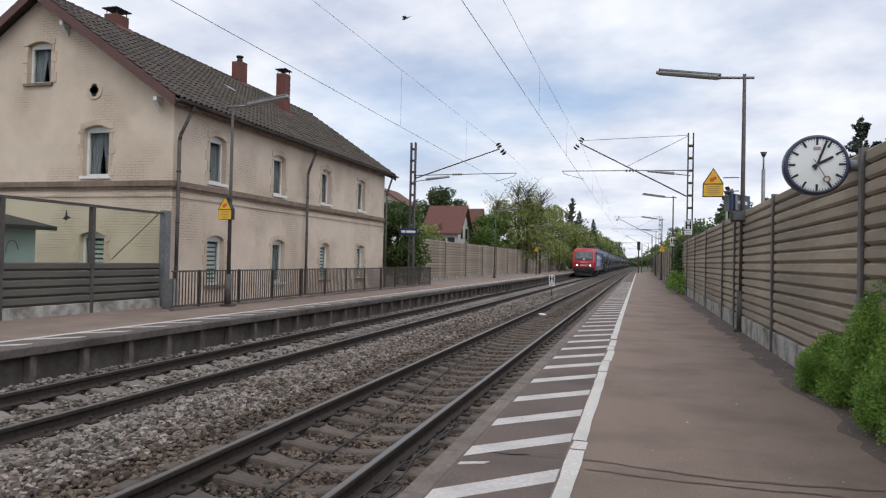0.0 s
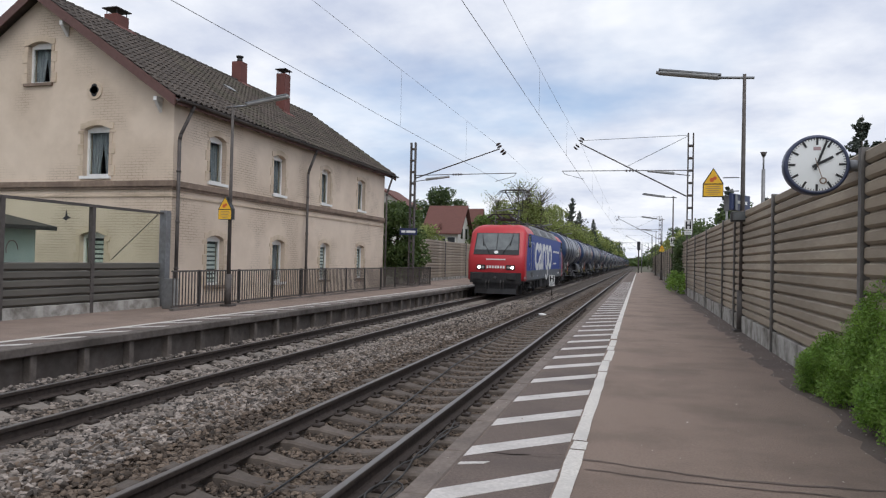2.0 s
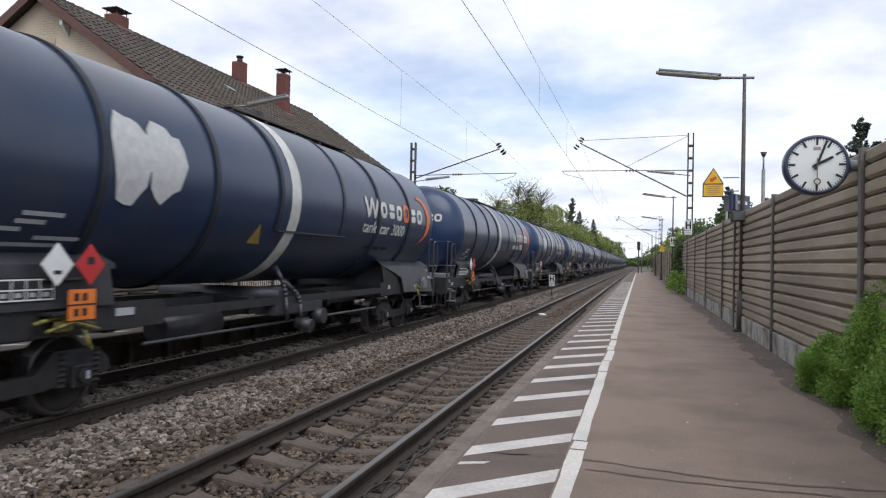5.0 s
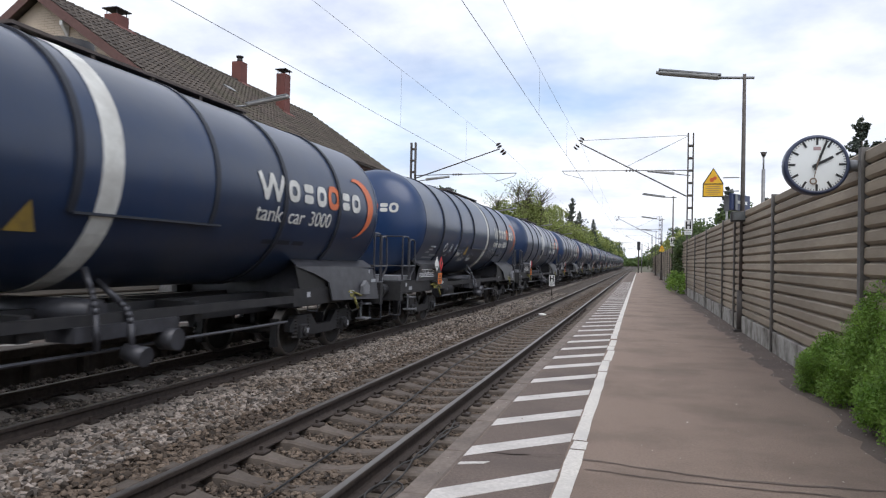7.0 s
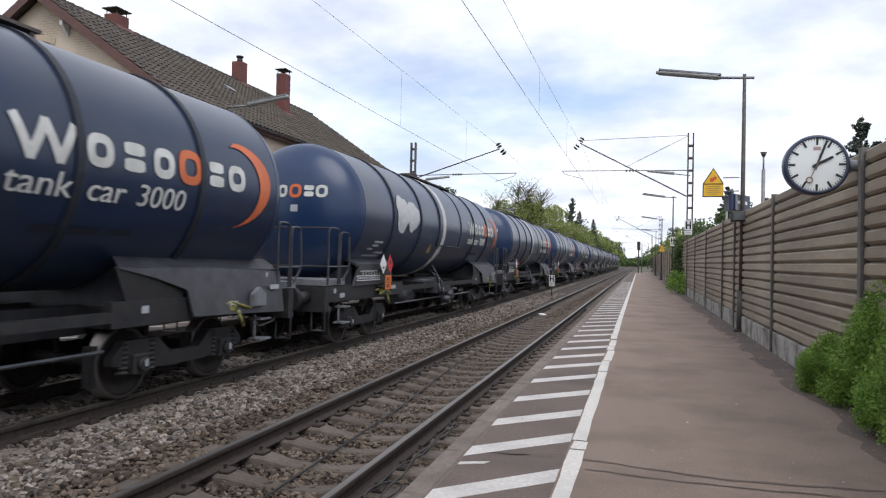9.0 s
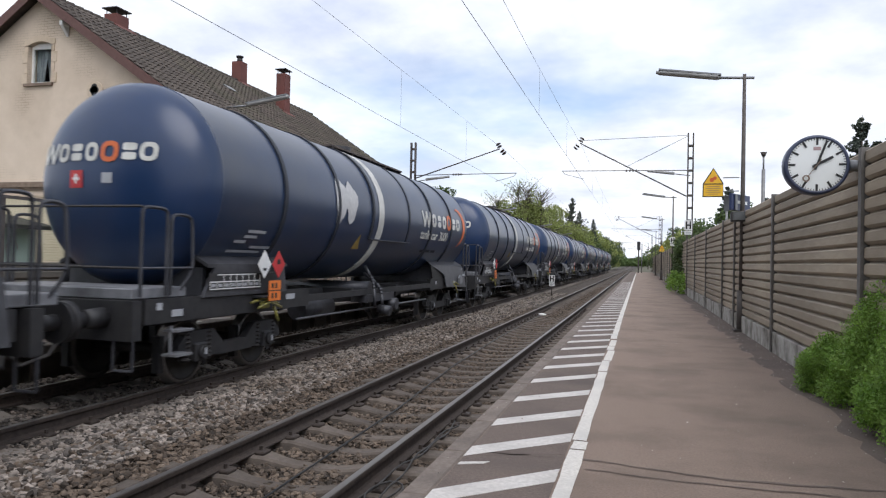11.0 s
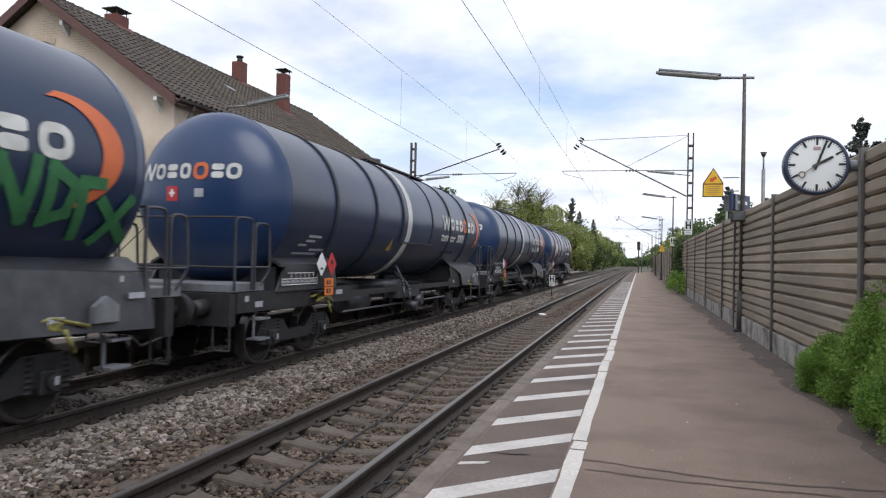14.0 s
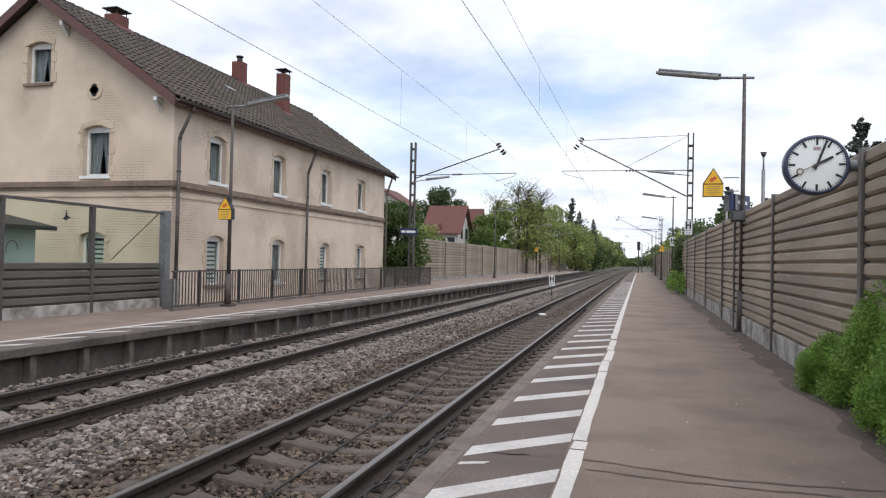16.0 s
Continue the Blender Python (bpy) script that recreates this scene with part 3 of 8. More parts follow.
def build_barrier_right():
    """Noise barrier behind the near platform."""
    root = thing("wall_east", pose(0, 0, 0), "weathered beige ribbed noise barrier on a stained concrete plinth", "noise barrier", "", "structure")
    x, h, boards = 2.2, 0.1635, 14
    me = None
    posts = [-11.4, -6.6, -1.8, 3.0, 7.8, 12.6, 17.4, 19.8, 24.6, 29.4, 34.2]
    y = 34.2
    while y < 118:
        y += 4.8
        posts.append(y)
    bm = bmesh.new()
    sweep_y(bm, [(-0.05, 0), (0.07, 0), (0.07, 2.66), (-0.05, 2.66)], -0.03, 0.03)
    for dx in (-0.06, 0.08):
        sweep_y(bm, [(dx - 0.012, 0), (dx + 0.012, 0), (dx + 0.012, 2.66), (dx - 0.012, 2.66)], -0.05, 0.05)
    post = mesh_of("post", bm, M["post_grey"])
    cache = {}
    for a, b in zip(posts[:-1], posts[1:]):
        w = round(b - a, 2)
        if w not in cache:
            cache[w] = (mesh_of("board", ribbed_panel(w - 0.06, h, 0.09, -1), M["panel"]),
                        mesh_of("plinth", box(bmesh.new(), 0, 0.14, 0, w - 0.02, -0.2, 0.345, 0.01), M["plinth"]))
        shared("plinth", cache[w][1], pose(x - 0.04, a + 0.01, 0), root)
        for i in range(boards):
            shared("board", cache[w][0], pose(x + random.uniform(-0.004, 0.004), a + 0.03, 0.35 + i * h), root)
    for y in posts:
        shared("post", post, pose(x, y, 0), root)


def build_platform_near():
    root = thing("platform_near", pose(0, 0, 0), "worn reddish-grey asphalt railway platform with a concrete edge", "platform", "", "structure")
    bm = bmesh.new()
    box(bm, -1.215, 2.35, -12, 125, -0.95, 0.0)
    part("asphalt_surface", bm, M["asphalt"], root)
    bm = bmesh.new()
    box(bm, -1.21, -0.505, -12, 125, -0.01, 0.003)
    part("edge_strip", bm, M["asphalt_dark"], root, "darker asphalt strip under the hatching")
    bm = bmesh.new()
    box(bm, -1.38, -1.22, -12, 125, -0.95, -0.17)
    part("edge_wall", bm, M["dark_wall"], root)
    me = mesh_of("edge_stone", box(bmesh.new(), -1.39, -1.222, 0.005, 0.995, -0.165, 0.004, 0.012), M["kerb"])
    for i in range(60):
        shared("edge_stone", me, pose(random.uniform(-0.004, 0.004), -2 + i, random.uniform(-0.004, 0.0)), root)
    bm = bmesh.new()
    box(bm, -1.42, -1.218, 58, 125, -0.165, 0.003)
    part("edge_course", bm, M["kerb"], root)
    # guiding line, in painted lengths with small breaks
    y = -3.0
    cuts = [(5.35, 0.03, 0.0), (5.62, 0.03, 0.006), (9.3, 0.05, -0.004), (10.35, 0.04, -0.012), (11.6, 0.05, 0.012), (12.2, 0.06, -0.006), (13.35, 0.22, 0.008), (17.5, 0.05, -0.012), (30, 0.04, -0.018), (60, 0.03, -0.02), (104, 0.03, -0.02)]
    for c, gap, dx in cuts:
        bm = bmesh.new()
        n = max(2, int((c - gap - y) / 0.35))
        lo = [bm.verts.new((-0.49 + dx + random.uniform(-0.006, 0.006), y + (c - gap - y) * k / n, 0.0065)) for k in range(n + 1)]
        hi = [bm.verts.new((-0.378 + dx + random.uniform(-0.008, 0.008), y + (c - gap - y) * k / n, 0.0065)) for k in range(n + 1)]
        for k in range(n):
            bm.faces.new((lo[k], hi[k], hi[k + 1], lo[k + 1]))
        part("white_line", bm, M["tactile"], root)
        y = c
    # hatching bars
    me = None
    bm = bmesh.new()
    prism(bm, [(-1.212, -0.64, 0.0), (-0.505, 0.04, 0.0), (-0.505, 0.33, 0.0), (-1.212, -0.37, 0.0)], (0, 0, 0.006))
    me = mesh_of("hatch_bar", bm, M["white_line"])
    uneven = (0.02, 0.0, -0.1, -0.09, 0.0, 0.03)
    for i in range(48):
        shared("hatch_bar", me, pose(0, 4.45 + 1.065 * i + (uneven[i] if i < 6 else 0.0), 0), root)
    for i in range(2):
        shared("hatch_bar", me, pose(0, 3.385 - 1.065 * i, 0), root)
    # a repaired patch and a lost splinter of a hatching bar
    bm = bmesh.new()
    prism(bm, [(-1.2, 4.66, 0.0), (-1.03, 4.74, 0.0), (-1.0, 4.8, 0.0), (-1.2, 4.72, 0.0)], (0, 0, 0.0062))
    part("hatch_splinter", bm, M["white_line"], root)
    bm = bmesh.new()
    prism(bm, [(-1.19, 4.9, 0.0), (-0.52, 5.16, 0.0), (-0.52, 5.4, 0.0), (-0.8, 5.72, 0.0), (-1.19, 5.62, 0.0)], (0, 0, 0.0045))
    part("asphalt_patch", bm, M["asphalt_dark"], root, "dark patched asphalt")
    # dirt gathered along the foot of the barrier
    bm = bmesh.new()
    a, b = [], []
    g = random.Random(31)
    y = -6.0
    while y < 60:
        a.append(bm.verts.new((1.78 + g.uniform(-0.12, 0.1) + 0.06 * math.sin(y), y, 0.0035)))
        b.append(bm.verts.new((2.17, y, 0.0035)))
        y += g.uniform(0.15, 0.4)
    for i in range(len(a) - 1):
        bm.faces.new((a[i], b[i], b[i + 1], a[i + 1]))
    part("dirt_strip", bm, M["asphalt_dark"], root)
    # cracks and sealed seams across the surface
    for n, (pts, wdt) in enumerate([(((-1.2, 5.0), (-0.4, 5.1), (0.6, 4.95), (1.6, 5.06), (2.2, 4.98)), 0.018), (((-0.34, 4.86), (0.3, 4.8), (1.2, 4.83), (2.2, 4.74)), 0.012)]):
        bm = bmesh.new()
        lo, hi = [], []
        fine = []
        for (xa, ya), (xb, yb) in zip(pts[:-1], pts[1:]):
            for k in range(8):
                u = k / 8
                fine.append((xa + (xb - xa) * u + random.uniform(-0.012, 0.012), ya + (yb - ya) * u + random.uniform(-0.012, 0.012)))
        along_x = abs(pts[-1][0] - pts[0][0]) > abs(pts[-1][1] - pts[0][1])
        for xx, yy in fine:
            w = wdt * random.uniform(0.5, 1.2)
            lo.append(bm.verts.new((xx, yy - w, 0.0045) if along_x else (xx - w, yy, 0.0045)))
            hi.append(bm.verts.new((xx, yy + w, 0.0045) if along_x else (xx + w, yy, 0.0045)))
        for i in range(len(fine) - 1):
            bm.faces.new((lo[i], lo[i + 1], hi[i + 1], hi[i]))
        part("crack", bm, M["asphalt_dark"], root)


def build_platform_far():
    root = thing("platform_far", pose(0, 0, 0), "asphalt platform with white hatching on concrete supports", "platform", "", "structure")
    bm = bmesh.new()
    box(bm, -13.4, -8.95, -40, 125, -0.95, -0.004)
    part("asphalt_surface", bm, M["asphalt"], root)
    bm = bmesh.new()
    box(bm, -9.45, -8.94, -40, 125, -0.5, 0.001)
    part("edge_strip", bm, M["asphalt_dark"], root)
    bm = bmesh.new()
    box(bm, -8.95, -8.68, -40, 125, -0.14, 0.002, 0.015)
    part("edge_course", bm, M["support"], root, "grimy concrete edge slab")
    bm = bmesh.new()
    box(bm, -8.95, -8.86, -40, 125, -0.95, -0.14)
    part("retaining_wall", bm, M["dark_wall"], root, "dark dirty panels below the edge")
    me = mesh_of("support", box(bmesh.new(), -8.87, -8.72, -0.06, 0.06, -0.8, -0.138, 0.012), M["support"])
    for i in range(60):
        shared("support", me, pose(0, 2.0 + i * 1.035, 0), root)
    bm = bmesh.new()
    box(bm, -9.56, -9.45, -40, 120, 0.0, 0.006)
    part("white_line", bm, M["tactile"], root)
    bm = bmesh.new()
    prism(bm, [(-8.95, 0.0, 0.0), (-8.95, 0.22, 0.0), (-9.44, -0.35, 0.0), (-9.44, -0.57, 0.0)], (0, 0, 0.006))
    me = mesh_of("hatch_bar", bm, M["white_line"])
    for i in range(60):
        shared("hatch_bar", me, pose(0, 5.0 + 1.06 * i, 0), root)


def build_barrier_left():
    """Barrier beside the building: ribbed boards below, panes above."""
    root = thing("glazed_noise_barrier", pose(0, 0, 0), "grey-green ribbed noise barrier with clear panes above", "noise barrier", "", "")
    x = -12.42
    posts = [1.2, 3.6, 6.0, 8.4, 10.8, 13.2, 15.65]
    board = mesh_of("board", ribbed_panel(2.36, 0.188, 0.08, 1), M["panel_dark"])
    plinth = mesh_of("plinth", box(bmesh.new(), -0.1, 0.05, 0, 2.39, -0.1, 0.24, 0.01), M["plinth"])
    pane = mesh_of("pane", box(bmesh.new(), -0.01, 0.01, 0.04, 2.36, 1.2, 2.5), M["green_glass"])
    for a, b in zip(posts[:-1], posts[1:]):
        shared("plinth", plinth, pose(x, a, 0), root)
        for i in range(5):
            shared("board", board, pose(x, a + 0.02, 0.245 + 0.188 * i), root)
        p = shared("pane", pane, pose(x - 0.03, a, 0), root)
        p.visible_shadow = False
    bm = bmesh.new()
    box(bm, -0.05, 0.05, posts[0], posts[-1], 2.49, 2.55)
    top = part("top_rail", bm, M["steel_dark"], root)
    top.matrix_basis = pose(x, 0, 0)
    thin = mesh_of("post", box(bmesh.new(), -0.06, 0.06, -0.05, 0.05, 0, 2.52, 0.005), M["steel_dark"])
    for y in posts[:-1]:
        shared("post", thin, pose(x, y, 0), root)
    end = mesh_of("end_post", box(bmesh.new(), -0.11, 0.11, -0.1, 0.1, 0, 2.6, 0.01), M["steel"])
    shared("end_post", end, pose(x, 15.78, 0), root)
    bm = bmesh.new()
    rod(bm, (x - 0.06, 13.9, 1.25), (x - 0.06, 15.55, 2.48), 0.012)
    part("tension_rod", bm, M["iron"], root)
    # bird silhouette sticker
    bm = bmesh.new()
    prism(bm, [(x + 0.0, 12.32, 2.17), (x, 12.4, 2.22), (x, 12.43, 2.38), (x, 12.47, 2.24), (x, 12.57, 2.2), (x, 12.48, 2.17), (x, 12.44, 2.12)], (0.003, 0, 0))
    part("bird_sticker", bm, M["black"], root, "black bird silhouette on the pane")


def build_fence():
    root = thing("fence_west", pose(0, 0, 0), "brown-grey steel bar fence along the far platform", "fence", "", "structure")
    x = -11.25
    bar = mesh_of("fence_bar", box(bmesh.new(), -0.012, 0.012, -0.012, 0.012, 0.1, 1.0), M["steel_dark"])
    post = mesh_of("fence_post", box(bmesh.new(), -0.03, 0.03, -0.03, 0.03, 0, 1.02), M["iron"])
    y, end = 14.65, 36.6
    n = 0
    while y < end:
        shared("fence_bar", bar, pose(x, y, 0), root)
        y += 0.125
    y = 15.7
    while y < end + 0.5:
        shared("fence_post", post, pose(x, y, 0), root)
        y += 1.9
    for z in (0.1, 0.99):
        bm = bmesh.new()
        box(bm, -0.022, 0.022, 14.6, end, z - 0.02, z + 0.02)
        r = part("fence_rail", bm, M["steel_dark"], root)
        r.matrix_basis = pose(x, 0, 0)
    bm = bmesh.new()
    box(bm, -0.05, 0.05, 14.6, end, -0.02, 0.05)
    r = part("kerb", bm, M["leg"], root)
    r.matrix_basis = pose(x, 0, 0)


def build_barrier_far():
    """Barrier on the far side, beyond the building."""
    root = thing("wall_west", pose(0, 0, 0), "beige ribbed noise barrier beyond the station building", "noise barrier", "", "structure")
    x = -13.3
    h = 2.55 / 13
    posts = [40.75 + 6.0 * i for i in range(15)]
    board = mesh_of("board", ribbed_panel(5.94, h, 0.09, 1), M["panel"])
    plinth = mesh_of("plinth", box(bmesh.new(), -0.1, 0.05, 0, 5.98, -0.2, 0.2, 0.01), M["plinth"])
    post = mesh_of("post", box(bmesh.new(), -0.1, 0.07, -0.05, 0.05, -0.1, 2.77), M["post_grey"])
    for y in posts:
        shared("plinth", plinth, pose(x, y, 0), root)
        shared("post", post, pose(x, y, 0), root)
        for i in range(13):
            shared("board", board, pose(x, y + 0.03, 0.2 + i * h), root)


build_ground()
build_track("track_near", TRACK_NEAR, M["sleeper"], "near railway track with dark dusty concrete sleepers", 1, 0.66, 0.617, 0.125)
build_track("track_far", TRACK_FAR, M["sleeper_grey"], "far railway track with pale concrete sleepers", 2)
build_platform_near()
build_platform_far()

# ---------------------------------------------------------------- station building
BX, BY0, BY1, RIDGE = -12.47, 16.09, 32.4, -17.2
BX2 = 2 * RIDGE - BX
EAVE, SLOPE = 5.73, 0.683
PEAK = EAVE + (BX - RIDGE) * SLOPE


def wall_cells(u0, u1, z0, z1, holes):
    us = sorted({u0, u1, *[h[0] for h in holes], *[h[1] for h in holes]})
    zs = sorted({z0, z1, *[h[2] for h in holes], *[h[3] for h in holes]})
    for a, b in zip(us[:-1], us[1:]):
        for c, d in zip(zs[:-1], zs[1:]):
            m, n = (a + b) / 2, (c + d) / 2
            if not any(h[0] < m < h[1] and h[2] < n < h[3] for h in holes):
                yield a, b, c, d


def arch_fill(bm, at, u0, u1, z_spring, z_top, deep):
    """The two corners above a segment arch; at(u, z) gives the outer face, deep pushes inwards."""
    n = 8
    half, rise = (u1 - u0) / 2, z_top - z_spring
    R = (half * half + rise * rise) / (2 * rise)
    pts = []
    for k in range(n + 1):
        u = u0 + (u1 - u0) * k / n
        z = z_spring + math.sqrt(max(R * R - (u - (u0 + u1) / 2) ** 2, 0)) - (R - rise)
        pts.append((u, z))
    for (ua, za), (ub, zb) in zip(pts[:-1], pts[1:]):
        q = [at(ua, za), at(ub, zb), at(ub, z_top + 0.002), at(ua, z_top + 0.002)]
        prism(bm, q, deep)
    return pts


def window(parent, at, inward, u0, u1, z0, z1, style, surround=True):
    """A framed window set back in its opening. at(u, z, d): the point d metres inside the outer face."""
    rise = 0.11

    def slab(bm, ua, ub, za, zb, d0, d1):
        pts = [at(ua, za, d0), at(ub, za, d0), at(ub, zb, d0), at(ua, zb, d0)]
        prism(bm, pts, Vector(at(ua, za, d1)) - Vector(at(ua, za, d0)))
    root = new("window")
    root.parent = parent
    w = 0.075
    bm = bmesh.new()
    slab(bm, u0, u0 + w, z0, z1, 0.14, 0.2)
    slab(bm, u1 - w, u1, z0, z1, 0.14, 0.2)
    slab(bm, u0 + w, u1 - w, z0, z0 + w, 0.14, 0.2)
    slab(bm, u0 + w, u1 - w, z1 - w - rise, z1, 0.14, 0.2)
    part("window_frame", bm, M["upvc"], root, "white window frame")
    bm = bmesh.new()
    slab(bm, u0 + w, u1 - w, z0 + w, z1 - w - rise, 0.165, 0.175)
    part("pane", bm, M["pane_clear"] if style != "plain" else M["pane"], root).visible_shadow = False
    if style == "blind":
        bm = bmesh.new()
        slab(bm, u0 + w, u1 - w, z0 + w, z1 - w, 0.24, 0.25)
        part("blind_backing", bm, M["blind_gap"], root)
        me_z = z0 + w
        while me_z < z1 - w - rise - 0.1:
            bm = bmesh.new()
            slab(bm, u0 + w, u1 - w, me_z + 0.02, me_z + 0.105, 0.225, 0.238)
            part("blind_slat", bm, M["blind"], root)
            me_z += 0.135
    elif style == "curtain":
        # dark slab behind the curtains stands in for the unlit room
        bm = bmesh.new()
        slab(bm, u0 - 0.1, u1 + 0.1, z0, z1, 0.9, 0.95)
        part("dim_room", bm, M["shade_fill"], root)
        mid = (u0 + u1) / 2
        for sgn, e in ((1, u0 + w), (-1, u1 - w)):
            bm = bmesh.new()
            reach = (u1 - u0) * 0.385
            n = 7
            vs = []
            for k in range(n + 1):
                d = 0.26 + 0.025 * (k % 2)
                vs.append((bm.verts.new(at(e + sgn * reach * k / n * 0.75, z0 + w, d)), bm.verts.new(at(e + sgn * reach * k / n * 1.25, z1 - w, d))))
            for a, b in zip(vs[:-1], vs[1:]):
                bm.faces.new((a[0], b[0], b[1], a[1]))
            part("curtain", bm, M["curtain"], root)
    bm = bmesh.new()
    slab(bm, u0 - 0.08, u1 + 0.08, z0 - 0.085, z0, -0.07, 0.14)
    part("sill", bm, M["upvc"] if style == "curtain" and z0 < 5 else M["cornice"], root)
    if surround:
        zz, k = z0, 0
        while zz < z1 - rise - 0.1:
            ext = 0.2 if k % 2 == 0 else 0.11
            hgt = min(0.3, z1 - rise - 0.04 - zz)
            for ua, ub in ((u0 - ext, u0 - 0.002), (u1 + 0.002, u1 + ext)):
                bm = bmesh.new()
                slab(bm, ua, ub, zz + 0.01, zz + hgt, -0.022, 0.0)
                part("quoin", bm, M["trim"], root)
            zz += 0.31
            k += 1
        n = 8
        half = (u1 - u0) / 2
        R = (half * half + rise * rise) / (2 * rise)
        mid = (u0 + u1) / 2
        bm = bmesh.new()
        for j in range(n):
            qs = []
            for uu in (u0 - 0.12 + (u1 - u0 + 0.24) * j / n, u0 - 0.12 + (u1 - u0 + 0.24) * (j + 1) / n):
                zc = z1 - rise + math.sqrt(max(R * R - (min(max(uu, u0), u1) - mid) ** 2, 0)) - (R - rise)
                qs.append((uu, zc))
            (ua, za), (ub, zb) = qs
            pts = [at(ua, za, -0.022), at(ub, zb, -0.022), at(ub, zb + 0.17, -0.022), at(ua, za + 0.17, -0.022)]
            prism(bm, pts, Vector(at(ua, za, 0)) - Vector(at(ua, za, -0.022)))
        bmesh.ops.remove_doubles(bm, verts=bm.verts, dist=0.0005)
        part("lintel", bm, M["trim"], root)
    return root


def build_station():
    house = thing("station_building", pose(0, 0, 0), "two-storey cream painted brick station building with dark tiled gable roof", "building")
    lower = [(c - 0.43, c + 0.43, 0.5, 2.02) for c in (18.15, 21.95, 25.7, 29.45)]
    upper = [(c - 0.42, c + 0.42, 3.62, 5.05) for c in (18.17, 21.9, 25.7, 29.43)]
    g_low = [(-15.13 - 0.43, -15.13 + 0.43, 0.5, 2.02), (-19.27 - 0.43, -19.27 + 0.43, 0.5, 2.02)]
    g_up = [(-15.07 - 0.45, -15.07 + 0.45, 3.62, 5.08), (-19.33 - 0.45, -19.33 + 0.45, 3.62, 5.08)]
    g_top = [(-17.22 - 0.44, -17.22 + 0.44, 6.4, 7.65)]

    def f_at(u, z, d=0.0):
        return (BX - d, u, z)

    def g_at(u, z, d=0.0):
        return (u, BY0 + d, z)
    bm = bmesh.new()
    for a, b, c, d in wall_cells(BY0, BY1, -0.3, EAVE + 0.15, lower + upper):
        box(bm, BX - 0.4, BX, a, b, c, d)
    for h in lower + upper:
        arch_fill(bm, f_at, h[0], h[1], h[3] - 0.11, h[3], (-0.3, 0, 0))
    part("facade_wall", bm, M["paint_wall"], house)
    bm = bmesh.new()
    for a, b, c, d in wall_cells(BX2, BX - 0.4, -0.3, EAVE, g_low + g_up):
        box(bm, a, b, BY0 + 0.002, BY0 + 0.4, c, d)
    for h in g_low + g_up:
        arch_fill(bm, g_at, h[0], h[1], h[3] - 0.11, h[3], (0, 0.3, 0))
    # triangle of the gable, round the attic window
    u0, u1, z0, z1 = g_top[0]
    for tri in ([(BX2, EAVE), (u0, EAVE), (u0, EAVE + (u0 - BX2) * SLOPE)],
                [(BX - 0.0, EAVE), (u1, EAVE + (BX - u1) * SLOPE), (u1, EAVE)],
                [(u0, EAVE), (u1, EAVE), (u1, z0), (u0, z0)],
                [(u0, z1), (u1, z1), (u1, EAVE + (BX - u1) * SLOPE), (RIDGE, PEAK), (u0, EAVE + (u0 - BX2) * SLOPE)]):
        prism(bm, [(x, BY0 + 0.003, z) for x, z in tri], (0, 0.38, 0))
    arch_fill(bm, g_at, u0, u1, z1 - 0.11, z1, (0, 0.3, 0))
    part("gable_wall", bm, M["paint_wall"], house)
    bm = bmesh.new()
    box(bm, BX2, BX2 + 0.4, BY0 + 0.4, BY1, -0.3, EAVE)
    prism(bm, [(BX2, BY1 - 0.4, -0.3), (BX - 0.4, BY1 - 0.4, -0.3), (BX - 0.4, BY1 - 0.4, EAVE), (RIDGE, BY1 - 0.4, PEAK), (BX2, BY1 - 0.4, EAVE)], (0, 0.4, 0))
    part("back_wall", bm, M["paint_wall"], house)
    # floor between the storeys, painted in the same room shade
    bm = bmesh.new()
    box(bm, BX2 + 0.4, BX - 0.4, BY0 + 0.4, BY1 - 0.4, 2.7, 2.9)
    part("storey_floor", bm, M["shade_fill"], house)
    for i, h in enumerate(lower):
        window(house, f_at, None, *h, "blind" if i != 1 else "curtain")
    for h in upper:
        window(house, f_at, None, *h, "curtain")
    window(house, g_at, None, *g_low[0], "blind")
    window(house, g_at, None, *g_low[1], "blind")
    for h in g_up + g_top:
        window(house, g_at, None, *h, "curtain")
    # string courses
    for z0, z1, out, m in ((3.3, 3.46, 0.11, "cornice"), (3.22, 3.3, 0.06, "cornice"), (3.02, 3.07, 0.035, "trim")):
        bm = bmesh.new()
        box(bm, BX, BX + out, BY0 - out, BY1, z0, z1)
        box(bm, BX2, BX - 0.001, BY0 - out, BY0 + 0.001, z0, z1)
        part("string_course", bm, M[m], house)
    bm = bmesh.new()
    rod(bm, (-15.18, BY0 - 0.03, 6.1), (-15.18, BY0 + 0.02, 6.1), 0.27, n=10)
    ring = part("vent_surround", bm, M["trim"], house)
    # dark discs on the surface stand in for the shaded vent openings
    bm = bmesh.new()
    for dx, dz, r in ((0, 0.09, 0.1), (0, -0.09, 0.1), (0.07, 0, 0.09), (-0.07, 0, 0.09), (0, 0, 0.12)):
        rod(bm, (-15.18 + dx, BY0 - 0.04, 6.1 + dz), (-15.18 + dx, BY0 + 0.02, 6.1 + dz), r, n=10)
    part("gable_vent", bm, M["shade_fill"], ring)
    # roof: deck, boards at verge and eave, rafters, tiles, chimneys
    over, g0, g1 = 0.27, BY0 - 0.32, BY1 + 0.9
    up = 0.14
    roof = new("roof")
    roof.parent = house
    tagged(roof, "dark brown pantile gable roof")
    bm = bmesh.new()
    for sx in (1, -1):
        xe = BX + over if sx > 0 else BX2 - over
        ze = EAVE - over * SLOPE
